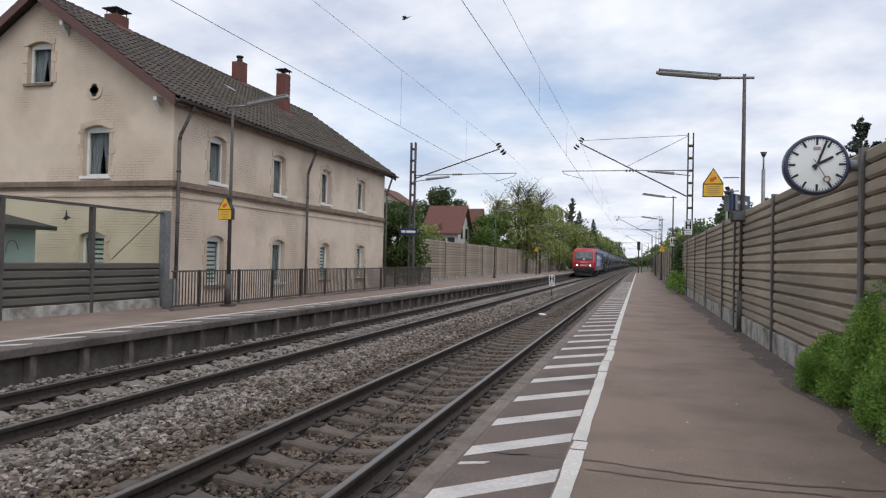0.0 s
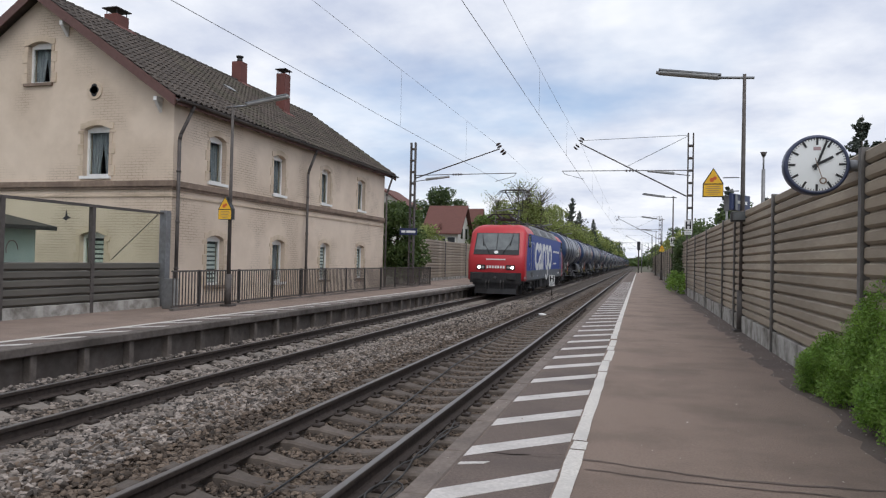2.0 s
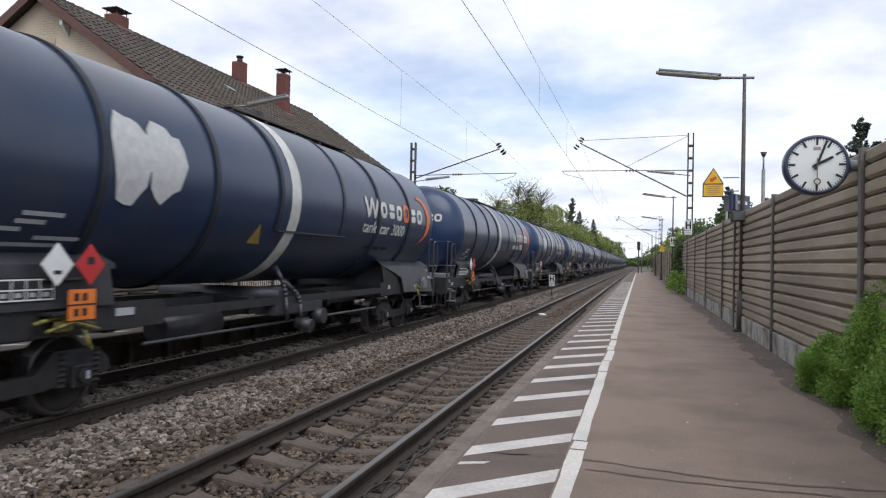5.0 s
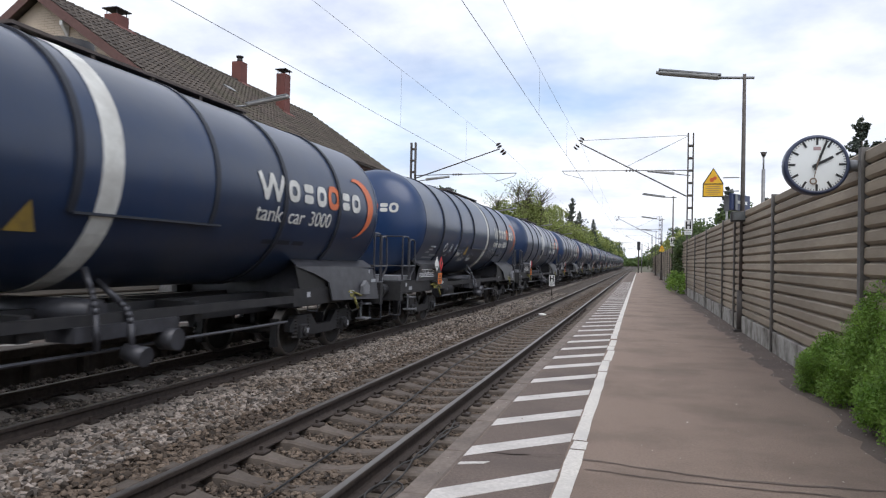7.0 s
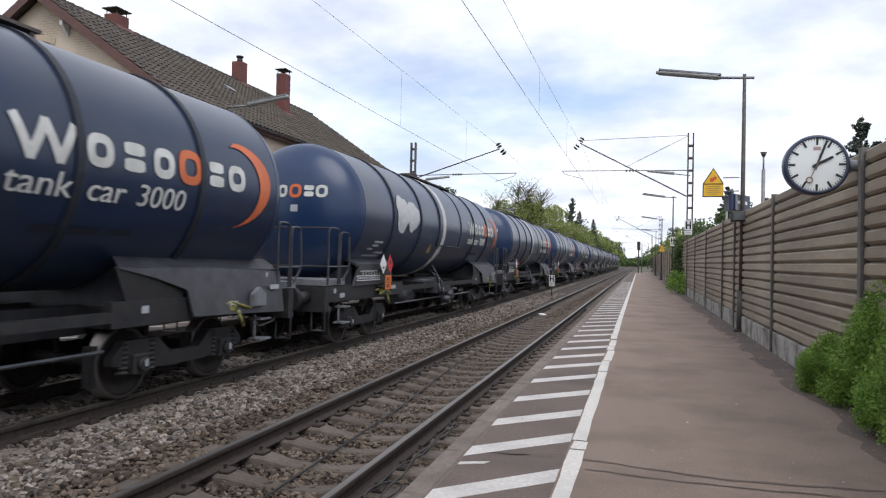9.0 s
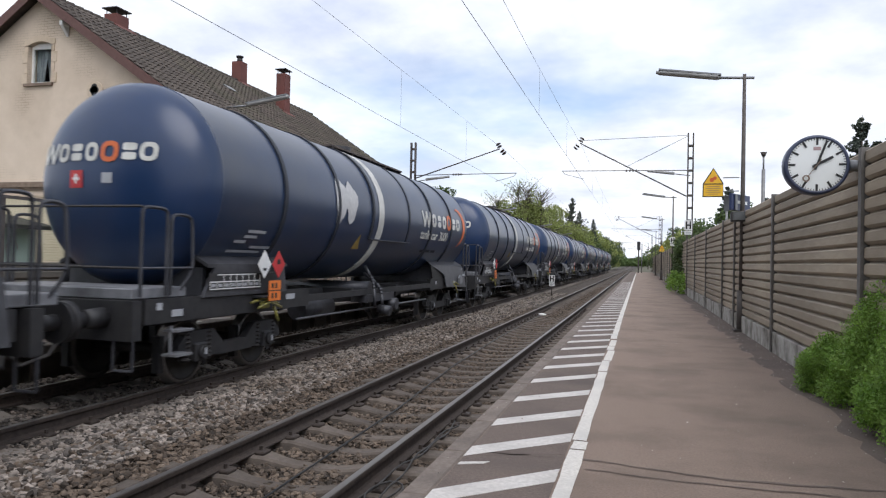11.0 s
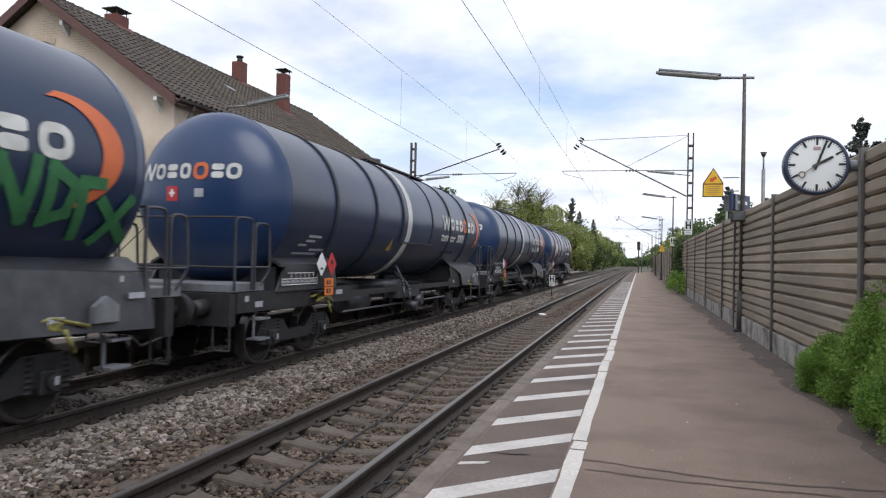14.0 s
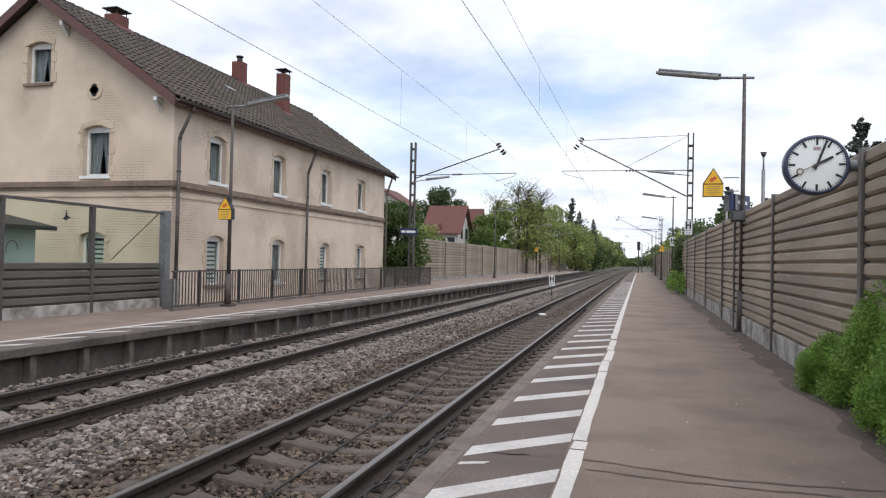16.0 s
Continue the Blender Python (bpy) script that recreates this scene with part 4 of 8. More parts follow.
        pts = [(xe, g0, ze + up - 0.05), (RIDGE, g0, PEAK + up - 0.05), (RIDGE, g0, PEAK + up), (xe, g0, ze + up)]
        prism(bm, pts, (0, g1 - g0, 0))
    part("roof_deck", bm, M["soffit"], roof)
    for sx in (1, -1):
        xe = BX + over if sx > 0 else BX2 - over
        ze = EAVE - over * SLOPE
        for y in (g0 - 0.03, g1):
            bm = bmesh.new()
            prism(bm, [(xe, y, ze - 0.1), (RIDGE, y, PEAK - 0.1), (RIDGE, y, PEAK + up + 0.06), (xe, y, ze + up + 0.06)], (0, 0.03, 0))
            part("verge_board", bm, M["wood_brown"], roof, "red-brown verge board")
    bm = bmesh.new()
    box(bm, BX + over - 0.02, BX + over + 0.02, g0, g1, EAVE - over * SLOPE - 0.02, EAVE - over * SLOPE + up)
    part("fascia", bm, M["wood_brown"], roof)
    bm = bmesh.new()
    n = 10
    ge = BX + over + 0.09
    gz = EAVE - over * SLOPE + 0.12
    prof = [(ge + 0.075 * math.cos(math.pi + math.pi * k / n), gz + 0.075 * math.sin(math.pi + math.pi * k / n)) for k in range(n + 1)]
    prof += [(ge + 0.065 * math.cos(2 * math.pi - math.pi * k / n), gz + 0.065 * math.sin(2 * math.pi - math.pi * k / n)) for k in range(n + 1)]
    sweep_y(bm, prof, g0, g1)
    part("gutter", bm, M["steel_dark"], roof)
    me = mesh_of("rafter_tail", box(bmesh.new(), 0, over, -0.06, 0.06, -0.14, 0), M["soffit"])
    y = BY0 + 0.3
    while y < BY1:
        r = shared("rafter_tail", me, Matrix.Translation((BX, y, EAVE + 0.08)) @ pose(0, 0, 0, 0, math.degrees(math.atan(SLOPE)), 0), roof)
        y += 0.95
    for x, z in ((-12.9, 5.6), (-16.2, 7.95)):
        bm = bmesh.new()
        box(bm, x - 0.06, x + 0.06, BY0 - 0.28, BY0, z + 0.04, z + 0.17, 0.01)
        prism(bm, [(x - 0.045, BY0 - 0.27, z + 0.05), (x - 0.045, BY0 - 0.02, z - 0.24), (x - 0.045, BY0 - 0.01, z + 0.05)], (0.09, 0, 0))
        part("purlin_end", bm, M["upvc"], roof, "pale carved purlin end")
    # pantiles
    long, wide, rows = 0.36, 0.245, 0
    length = math.hypot(BX + over - RIDGE, (BX + over - RIDGE) * SLOPE)
    ang = math.atan(SLOPE)
    na = 5
    tv, tf = [], []
    for v in (0, 1):
        for k in range(na + 1):
            u = k / na
            hgt = 0.035 * math.sin(u * 2 * math.pi) + (0.035 if v == 0 else 0.0)
            tv.append((-v * long * 1.08, u * wide, hgt))
    for k in range(na):
        tf.append((k, k + 1, na + 2 + k, na + 1 + k))
    base = len(tv)
    for k in range(na + 1):
        tv.append((0.0, tv[k][1], tv[k][2] - 0.03))
    for k in range(na):
        tf.append((k, k + 1, base + k + 1, base + k))
    tile = bpy.data.meshes.new("roof_tile")
    tile.from_pydata(tv, [], tf)
    tile.materials.append(M["tile"])
    tile.polygons.foreach_set("use_smooth", [True] * na + [False] * na)
    ny = int((g1 - g0) / wide)
    nx = int(length / long)
    rest_v, rest_f, count = [], [], 0
    arr = np.array(tv)
    facearr = np.array(tf)
    for j in range(ny):
        for i in range(nx):
            xo = BX + over + 0.05 - i * long * math.cos(ang)
            zo = EAVE - over * SLOPE + up + 0.03 + (i * long) * math.sin(ang) + random.uniform(0, 0.008)
            yo = g0 + j * wide
            m = Matrix.Translation((xo, yo, zo)) @ pose(0, 0, 0, 0, math.degrees(ang), random.uniform(-1.2, 1.2))
            if j < 17:
                shared("roof_tile", tile, m, roof)
            else:
                mm = np.array(m)
                rest_f.append(facearr + count * len(tv))
                rest_v.append(arr @ mm[:3, :3].T + mm[:3, 3])
                count += 1
    me = numpy_mesh("tile_field", np.concatenate(rest_v), np.concatenate(rest_f), M["tile_far"])
    ob = new("tile_field", me)
    ob.parent = roof
    tagged(ob, "", "", "", "stuff")
    bm = bmesh.new()
    y = g0
    while y < g1 - 0.1:
        rod(bm, (RIDGE, y, PEAK + up - 0.02), (RIDGE, y + 0.37, PEAK + up), 0.1, 0.115, n=10)
        y += 0.36
    part("ridge_tiles", bm, M["tile"], roof)
    bm = bmesh.new()
    for y0, y1, x, z in ((22.3, 23.1, -15.2, 7.7),):
        m = Matrix.Translation((x, y0, z + 0.12)) @ pose(0, 0, 0, 0, math.degrees(ang), 0)
        t = bmesh.new()
        box(t, 0, 0.35, 0, 0.55, 0, 0.06)
        t.transform(m)
        me = bpy.data.meshes.new("x")
        t.to_mesh(me)
        t.free()
        bm.from_mesh(me)
        bpy.data.meshes.remove(me)
    part("skylight", bm, M["steel"], roof, "small metal skylight")
    for x, y, w, d, top, cap in ((-17.3, 19.2, 0.5, 0.58, 9.5, "plate"), (-17.2, 26.5, 0.46, 0.5, 9.98, "pot"), (-15.35, 27.1, 0.42, 0.5, 9.5, "plate")):
        bm = bmesh.new()
        box(bm, x - w / 2, x + w / 2, y - d / 2, y + d / 2, 7.3, top)
        ch = part("chimney", bm, M["brick_red"], roof, "red brick chimney")
        bm = bmesh.new()
        if cap == "plate":
            for dx in (-1, 1):
                for dy in (-1, 1):
                    rod(bm, (x + dx * w * 0.4, y + dy * d * 0.4, top), (x + dx * w * 0.4, y + dy * d * 0.4, top + 0.17), 0.015)
            box(bm, x - w * 0.62, x + w * 0.62, y - d * 0.62, y + d * 0.62, top + 0.17, top + 0.2)
        else:
            rod(bm, (x, y, top), (x, y, top + 0.22), 0.13, 0.11, 10)
            rod(bm, (x, y, top + 0.22), (x, y, top + 0.28), 0.16, 0.16, 10)
        part("chimney_cap", bm, M["iron"], ch)
        bm = bmesh.new()
        prism(bm, [(x + w / 2, y - d / 2 - 0.12, EAVE + (BX - x - w / 2) * SLOPE + up + 0.1), (x + w / 2, y + d / 2 + 0.12, EAVE + (BX - x - w / 2) * SLOPE + up + 0.1), (x + w / 2 + 0.25, y + d / 2 + 0.12, EAVE + (BX - x - w / 2 - 0.25) * SLOPE + up + 0.1), (x + w / 2 + 0.25, y - d / 2 - 0.12, EAVE + (BX - x - w / 2 - 0.25) * SLOPE + up + 0.1)], (0, 0, 0.03))
        part("flashing", bm, M["brick_red"], ch)
    # downpipes
    for y in (BY0 + 0.05, 23.8, BY1 - 0.1):
        bm = bmesh.new()
        pipe(bm, [(BX + over + 0.08, y + 0.35, EAVE - over * SLOPE + 0.05), (BX + over + 0.02, y + 0.3, EAVE - over * SLOPE - 0.15), (BX + 0.2, y, 4.75), (BX + 0.16, y, 4.6), (BX + 0.16, y, 0.0)], 0.05, 8)
        for z in (1.0, 2.3, 3.7):
            rod(bm, (BX + 0.16, y, z), (BX + 0.16, y, z + 0.05), 0.065, n=8)
        part("downpipe", bm, M["steel_dark"], house)


M["tile_far"] = mat("dark_brown_roof_tiles", (0.055, 0.042, 0.034), (0.088, 0.07, 0.056), 0.85, scale=6, grime=(0.06, 0.056, 0.035), grime_scale=0.7, bump=0.2, rnd=0.3, island=True)
build_station()
build_barrier_left()
build_barrier_right()
build_barrier_far()
build_fence()
# ---------------------------------------------------------------- platform furniture


def platform_lamp(x, y, reach, label, top=5.62, size=1.0):
    root = thing("street_lamp", pose(x, y, 0), label, "lamp", "platform lamps")
    bm = bmesh.new()
    rod(bm, (0, 0, 0), (0, 0, 0.9), 0.09, 0.09, 12)
    rod(bm, (0, 0, 0.9), (0, 0, top + 0.05), 0.056, 0.036, 12)
    box(bm, -0.16, 0.16, -0.16, 0.16, -0.01, 0.05)
    part("pole", bm, M["steel_dark"], root)
    s = 1 if reach > 0 else -1
    bm = bmesh.new()
    rod(bm, (-s * 0.2, 0, top - 0.04), (s * abs(reach) * 0.3, 0, top), 0.03, 0.03, 8)
    part("bracket", bm, M["steel"], root)
    bm = bmesh.new()
    a, b = s * abs(reach) * 0.26, reach
    n = 10
    up = 0.1 * abs(reach)
    za, zb = top + 0.0, top + 0.19
    ring = []
    for u, sc in ((0, 0.55), (0.06, 1.0), (0.94, 0.9), (1, 0.5)):
        xx, zz = a + (b - a) * u, za + (zb - za) * u
        ring.append([bm.verts.new((xx, 0.11 * sc * math.cos(2 * math.pi * k / n), zz + 0.06 * sc * math.sin(2 * math.pi * k / n))) for k in range(n)])
    for p, q in zip(ring[:-1], ring[1:]):
        for k in range(n):
            bm.faces.new((p[k], p[(k + 1) % n], q[(k + 1) % n], q[k])).smooth = True
    bm.faces.new(ring[0])
    bm.faces.new(ring[-1])
    head = part("lamp_head", bm, M["lamp_glass"], root, "long tubular luminaire")
    bm = bmesh.new()
    prism(bm, [(a, -0.1, za + 0.03), (b * 0.97, -0.1, zb + 0.03), (b * 0.97, 0.1, zb + 0.03), (a, 0.1, za + 0.03)], (0, 0, 0.035))
    part("lamp_housing", bm, M["steel"], head)
    return root


def warning_sign(name, x, y, z, label, back_pole=True):
    """Yellow warning box: pentagon with a triangle and a text field."""
    root = thing(name, pose(x, y, z), label, "warning sign", "yellow warning signs")
    bm = bmesh.new()
    prism(bm, [(-0.21, 0, 0), (0.21, 0, 0), (0.21, 0, 0.3), (0, 0, 0.64), (-0.21, 0, 0.3)], (0, 0.16, 0))
    part("housing", bm, M["black"], root, "dark sign housing")
    bm = bmesh.new()
    prism(bm, [(-0.2, -0.005, 0.01), (0.2, -0.005, 0.01), (0.2, -0.005, 0.265), (-0.2, -0.005, 0.265)], (0, 0.004, 0))
    plate = part("text_panel", bm, M["yellow"], root)
    bm = bmesh.new()
    prism(bm, [(-0.19, -0.005, 0.29), (0.19, -0.005, 0.29), (0, -0.005, 0.61)], (0, 0.004, 0))
    tri = part("triangle_panel", bm, M["yellow"], root)
    bm = bmesh.new()
    rod(bm, (-0.03, -0.008, 0.37), (-0.03, -0.006, 0.37), 0.05, n=10)
    rod(bm, (0.03, -0.008, 0.41), (0.03, -0.006, 0.41), 0.04, n=10)
    part("pictogram", bm, M["red_sign"], tri)
    for k in range(5):
        bm = bmesh.new()
        w = (0.13, 0.16, 0.12, 0.15, 0.1)[k]
        box(bm, -w, w, -0.008, -0.006, 0.215 - k * 0.042, 0.226 - k * 0.042)
        part("text_bar", bm, M["cornice"], plate)
    return root


def lattice_mast(x, y, top, label, w=0.24, d=0.22):
    root = thing("catenary_mast", pose(x, y, 0), label, "catenary mast", "catenary masts")
    for dx in (-w / 2, w / 2):
        part("chord", box(bmesh.new(), dx - 0.03, dx + 0.03, -d / 2, d / 2, -0.2, top), M["steel_dark"], root)
    z = 0.5
    me = mesh_of("batten", box(bmesh.new(), -w / 2, w / 2, -d / 2 + 0.01, -d / 2 + 0.035, 0, 0.1), M["steel_dark"])
    while z < top - 0.3:
        shared("batten", me, pose(0, 0, z), root)
        shared("batten", me, pose(0, d - 0.045, z), root)
        z += 0.62
    bm = bmesh.new()
    box(bm, -0.2, 0.2, -0.2, 0.2, -0.2, 0.12, 0.03)
    part("footing", bm, M["leg"], root)
    return root


def insulator(bm, a, b, r=0.07, n=4):
    a, b = Vector(a), Vector(b)
    for k in range(n):
        p = a.lerp(b, (k + 0.2) / n)
        q = a.lerp(b, (k + 0.7) / n)
        rod(bm, p, q, r, r * 0.6, 10)


def cantilever(mast, arm, z_low, z_mid, z_top, stay):
    """Swivel arm with messenger head, registration tube and steady arm. arm: reach of the messenger wire from the mast."""
    s = 1 if arm > 0 else -1
    x0 = s * 0.16
    root = new("cantilever")
    root.parent = mast
    bm = bmesh.new()
    rod(bm, (x0, 0, z_low), (arm, 0, z_top - 0.02), 0.035, 0.03, 8)
    part("arm_tube", bm, M["steel_dark"], root)
    bm = bmesh.new()
    insulator(bm, (arm, 0, z_top + 0.05), (arm - s * 0.14, 0, z_top + 0.3), 0.15, 2)
    insulator(bm, (arm + s * 0.1, 0, z_top - 0.1), (arm + s * 0.3, 0, z_top - 0.33), 0.15, 2)
    part("insulator", bm, M["insul"], root)
    bm = bmesh.new()
    rod(bm, (x0, 0, z_mid), (arm + s * 0.9, 0, z_mid + 0.05), 0.022, 0.02, 8)
    rod(bm, (arm + s * 0.9, 0, z_mid + 0.05), (arm + s * 0.75, 0, z_mid - 0.12), 0.012)
    rod(bm, (arm + s * 0.75, 0, z_mid - 0.12), (arm - s * 0.2, 0, z_mid - 0.38), 0.012)
    part("registration_tube", bm, M["steel_dark"], root)
    bm = bmesh.new()
    insulator(bm, (x0 + (arm - x0) * 0.45, 0, z_mid + 0.02), (x0 + (arm - x0) * 0.57, 0, z_mid + 0.02), 0.07, 4)
    part("insulator", bm, M["insul"], root)
    if stay:
        bm = bmesh.new()
        rod(bm, (x0, 0, z_top + 0.25), (arm, 0, z_top + 0.12), 0.012)
        rod(bm, (x0, 0, z_top + 0.2), (x0 + (arm - x0) * 0.55, 0, z_low + (z_top - z_low) * 0.55), 0.012)
        part("stay", bm, M["wire"], root)
    return root


MAST_Y = 35.0
SPAN = 62.0
right_mast = lattice_mast(2.36, MAST_Y + 1.0, 8.0, "slim grey-brown lattice catenary mast on the platform")
left_mast = lattice_mast(-11.85, MAST_Y, 7.72, "slim lattice catenary mast behind the far platform")
cantilever(right_mast, -5.42, 4.85, 6.15, 7.65, True)
cantilever(left_mast, 4.75, 5.8, 5.95, 7.3, False)


def mast_lamp(mast, reach, z):
    """A long luminaire on a short arm at the mast."""
    s = 1 if reach > 0 else -1
    bm = bmesh.new()
    rod(bm, (0, 0, z - 0.12), (s * 0.9, 0, z), 0.025, 0.025, 6)
    arm = part("lamp_arm", bm, M["steel"], mast)
    bm = bmesh.new()
    rod(bm, (s * 0.75, 0, z), (reach, 0, z + 0.14), 0.075, 0.06, 10)
    part("lamp_head", bm, M["lamp_glass"], arm, "long tubular luminaire")


mast_lamp(right_mast, -2.05, 6.0)
mast_lamp(left_mast, 2.05, 5.72)
for k in range(1, 4):
    y = MAST_Y + SPAN * k
    mm = lattice_mast(2.6, y, 8.0, "distant lattice catenary mast beside the platform")
    cantilever(mm, -5.5, 4.85, 6.15, 7.65, True)
    mm = lattice_mast(-12.2, y, 7.75, "distant lattice catenary mast on the far side")
    cantilever(mm, 5.0, 5.8, 5.95, 7.3, False)


def wires(name, xs, sup_m, sup_c, dip, label):
    """Contact wire, messenger with sag, and droppers. xs: the wires' places at the supports in turn."""
    root = thing(name, pose(0, 0, 0), label, "overhead wires", "overhead lines")
    ends = [MAST_Y + SPAN * k for k in (-2, -1, 0, 1, 2, 3, 4)]
    bm_m, bm_c = bmesh.new(), bmesh.new()
    for i, (a, b) in enumerate(zip(ends[:-1], ends[1:])):
        xa, xb = xs[i % 2], xs[(i + 1) % 2]
        pts, con = [], []
        for k in range(17):
            u = k / 16
            sag = 4 * u * (1 - u)
            pts.append((xa + (xb - xa) * u, a + (b - a) * u, sup_m - dip * sag))
            con.append((xa + (xb - xa) * u, a + (b - a) * u, sup_c - 0.03 * sag))
        pipe(bm_m, pts, 0.0045, 5)
        pipe(bm_c, con, 0.006, 5)
        for k in (2, 5, 8, 12, 14):
            part("dropper", rod(bmesh.new(), pts[k], con[k], 0.003, n=4), M["wire"], root)
    part("messenger_wire", bm_m, M["wire"], root)
    part("contact_wire", bm_c, M["wire"], root)


wires("overhead_line_near", (-2.85, -2.8), 7.25, 5.66, 0.4, "thin overhead contact line above the near track")
wires("overhead_line_far", (-6.85, -7.6), 7.2, 5.46, 0.05, "thin overhead contact line above the far track")

platform_lamp(2.16, 16.25, -1.87, "slim grey platform lamp with a long tubular head")
platform_lamp(-11.05, 16.75, 1.75, "slim grey lamp post beside the station fence")
for y in (44.5, 66, 90):
    platform_lamp(1.95, y, -1.85, "distant platform lamp beside the noise barrier")
for y in (56, 80, 104):
    platform_lamp(-11.6, y, 1.75, "distant platform lamp before the far barrier")
warning_sign("warning_sign", -11.12, 16.6, 2.42, "yellow warning box with triangle clamped to the lamp post")
ws = warning_sign("warning_sign", 1.55, 16.25, 2.97, "yellow warning box with triangle held beside the platform lamp")
bm = bmesh.new()
rod(bm, (0.2, 0.05, 0.12), (0.53, 0.0, 0.12), 0.012)
rod(bm, (0.2, 0.05, 0.42), (0.53, 0.0, 0.42), 0.012)
part("bracket", bm, M["steel"], ws)
warning_sign("warning_sign", -11.6, 79.75, 2.6, "distant yellow warning box on a lamp post")
warning_sign("warning_sign", 1.95, 65.75, 2.6, "distant yellow warning box on a lamp post")

# stop boards
def stop_board(x, y, z, s, label, post=None):
    root = thing("stop_board", pose(x, y, z), label, "railway sign", "stop boards")
    bm = bmesh.new()
    box(bm, -0.22 * s, 0.22 * s, -0.01, 0.01, 0, 0.62 * s)
    part("board", bm, M["white_paint"], root)
    bm = bmesh.new()
    for dx in (-1, 1):
        box(bm, dx * 0.11 * s - 0.045 * s, dx * 0.11 * s + 0.045 * s, -0.016, -0.012, 0.08 * s, 0.54 * s)
    box(bm, -0.11 * s, 0.11 * s, -0.0155, -0.012, 0.27 * s, 0.36 * s)
    part("letter_h", bm, M["black"], root, "black letter H")
    bm = bmesh.new()
    box(bm, -0.22 * s, 0.22 * s, -0.01, 0.01, -0.26 * s, -0.04 * s)
    low = part("lower_plate", bm, M["white_paint"], root)
    bm = bmesh.new()
    box(bm, -0.15 * s, 0.15 * s, -0.016, -0.012, -0.18 * s, -0.12 * s)
    part("text_bar", bm, M["letter_grey"], low)
    if post:
        bm = bmesh.new()
        rod(bm, (0, 0.03, post - z), (0, 0.03, 0.3 * s), 0.03)
        part("post", bm, M["steel_dark"], root)


stop_board(-5.0, 41.0, 0.2, 0.75, "white stop board with black H between the tracks", -0.62)
stop_board(2.3, 35.875, 3.15, 0.82, "white stop board with black H on the catenary mast")
stop_board(1.95, 44.4, 2.75, 0.62, "distant white stop board on a lamp post")

# station clock
CLOCK = pose(1.77, 7.95, 2.515, 0, 0, 1)
clock = thing("station_clock", CLOCK, "round white-faced station clock in a blue-grey case on the barrier post", "clock")


def build_clock():
    R = 0.303
    bm = bmesh.new()
    lathe_y(bm, [(0.0, 0.0), (0.0, R - 0.03), (-0.012, R - 0.02), (-0.012, R), (0.012, R + 0.012), (0.12, R + 0.012), (0.14, R - 0.02), (0.14, 0.0)], 0, 0, 48)
    part("case", bm, M["clock_case"], clock)
    bm = bmesh.new()
    lathe_y(bm, [(-0.004, 0.0), (-0.004, R - 0.02)], 0, 0, 48, False)
    dial = part("dial", bm, M["clock_face"], clock)

    def mark(a, r0, r1, w, name, mt, par, lift):
        bm = bmesh.new()
        c, s = math.cos(a), math.sin(a)
        q = [(-w, r0), (w, r0), (w, r1), (-w, r1)]
        prism(bm, [(u * c + v * s, lift, -u * s + v * c) for u, v in q], (0, -0.003, 0))
        return part(name, bm, mt, par)
    for k in range(60):
        a = k * math.pi / 30
        if k % 5 == 0:
            mark(a, R * 0.68, R * 0.92, 0.011, "hour_mark", M["black"], dial, -0.005)
        else:
            mark(a, R * 0.85, R * 0.92, 0.0035, "minute_mark", M["black"], dial, -0.005)
    mark(radians(62), -0.05, 0.17, 0.014, "hour_hand", M["black"], clock, -0.012)
    mark(radians(20), -0.06, 0.265, 0.011, "minute_hand", M["black"], clock, -0.017)
    bm = bmesh.new()
    box(bm, -0.035, 0.035, -0.006, -0.004, R * 0.5, R * 0.62)
    part("maker_mark", bm, M["spray_pink"], dial, "small pale red emblem")
    bm = bmesh.new()
    prism(bm, [(-0.004, -0.022, -0.07), (0.004, -0.022, -0.07), (0.004, -0.022, 0.15), (-0.004, -0.022, 0.15)], (0, -0.003, 0))
    n = 20
    for k in range(n):
        a, b = 2 * math.pi * k / n, 2 * math.pi * (k + 1) / n
        prism(bm, [(0.036 * math.sin(a), -0.022, 0.18 + 0.036 * math.cos(a)), (0.036 * math.sin(b), -0.022, 0.18 + 0.036 * math.cos(b)), (0.022 * math.sin(b), -0.022, 0.18 + 0.022 * math.cos(b)), (0.022 * math.sin(a), -0.022, 0.18 + 0.022 * math.cos(a))], (0, -0.003, 0))
    hand = part("second_hand", bm, M["cornice"], clock, "thin second hand with a dull red ring")
    bm = bmesh.new()
    rod(bm, (0.3, 0.07, 0.0), (0.52, 0.07, -0.02), 0.06, 0.06, 12)
    rod(bm, (0.5, 0.07, -0.12), (0.5, 0.07, 0.12), 0.05, 0.05, 12)
    part("bracket", bm, M["steel"], clock, "grey round mounting arm")
    return hand


second_hand = build_clock()

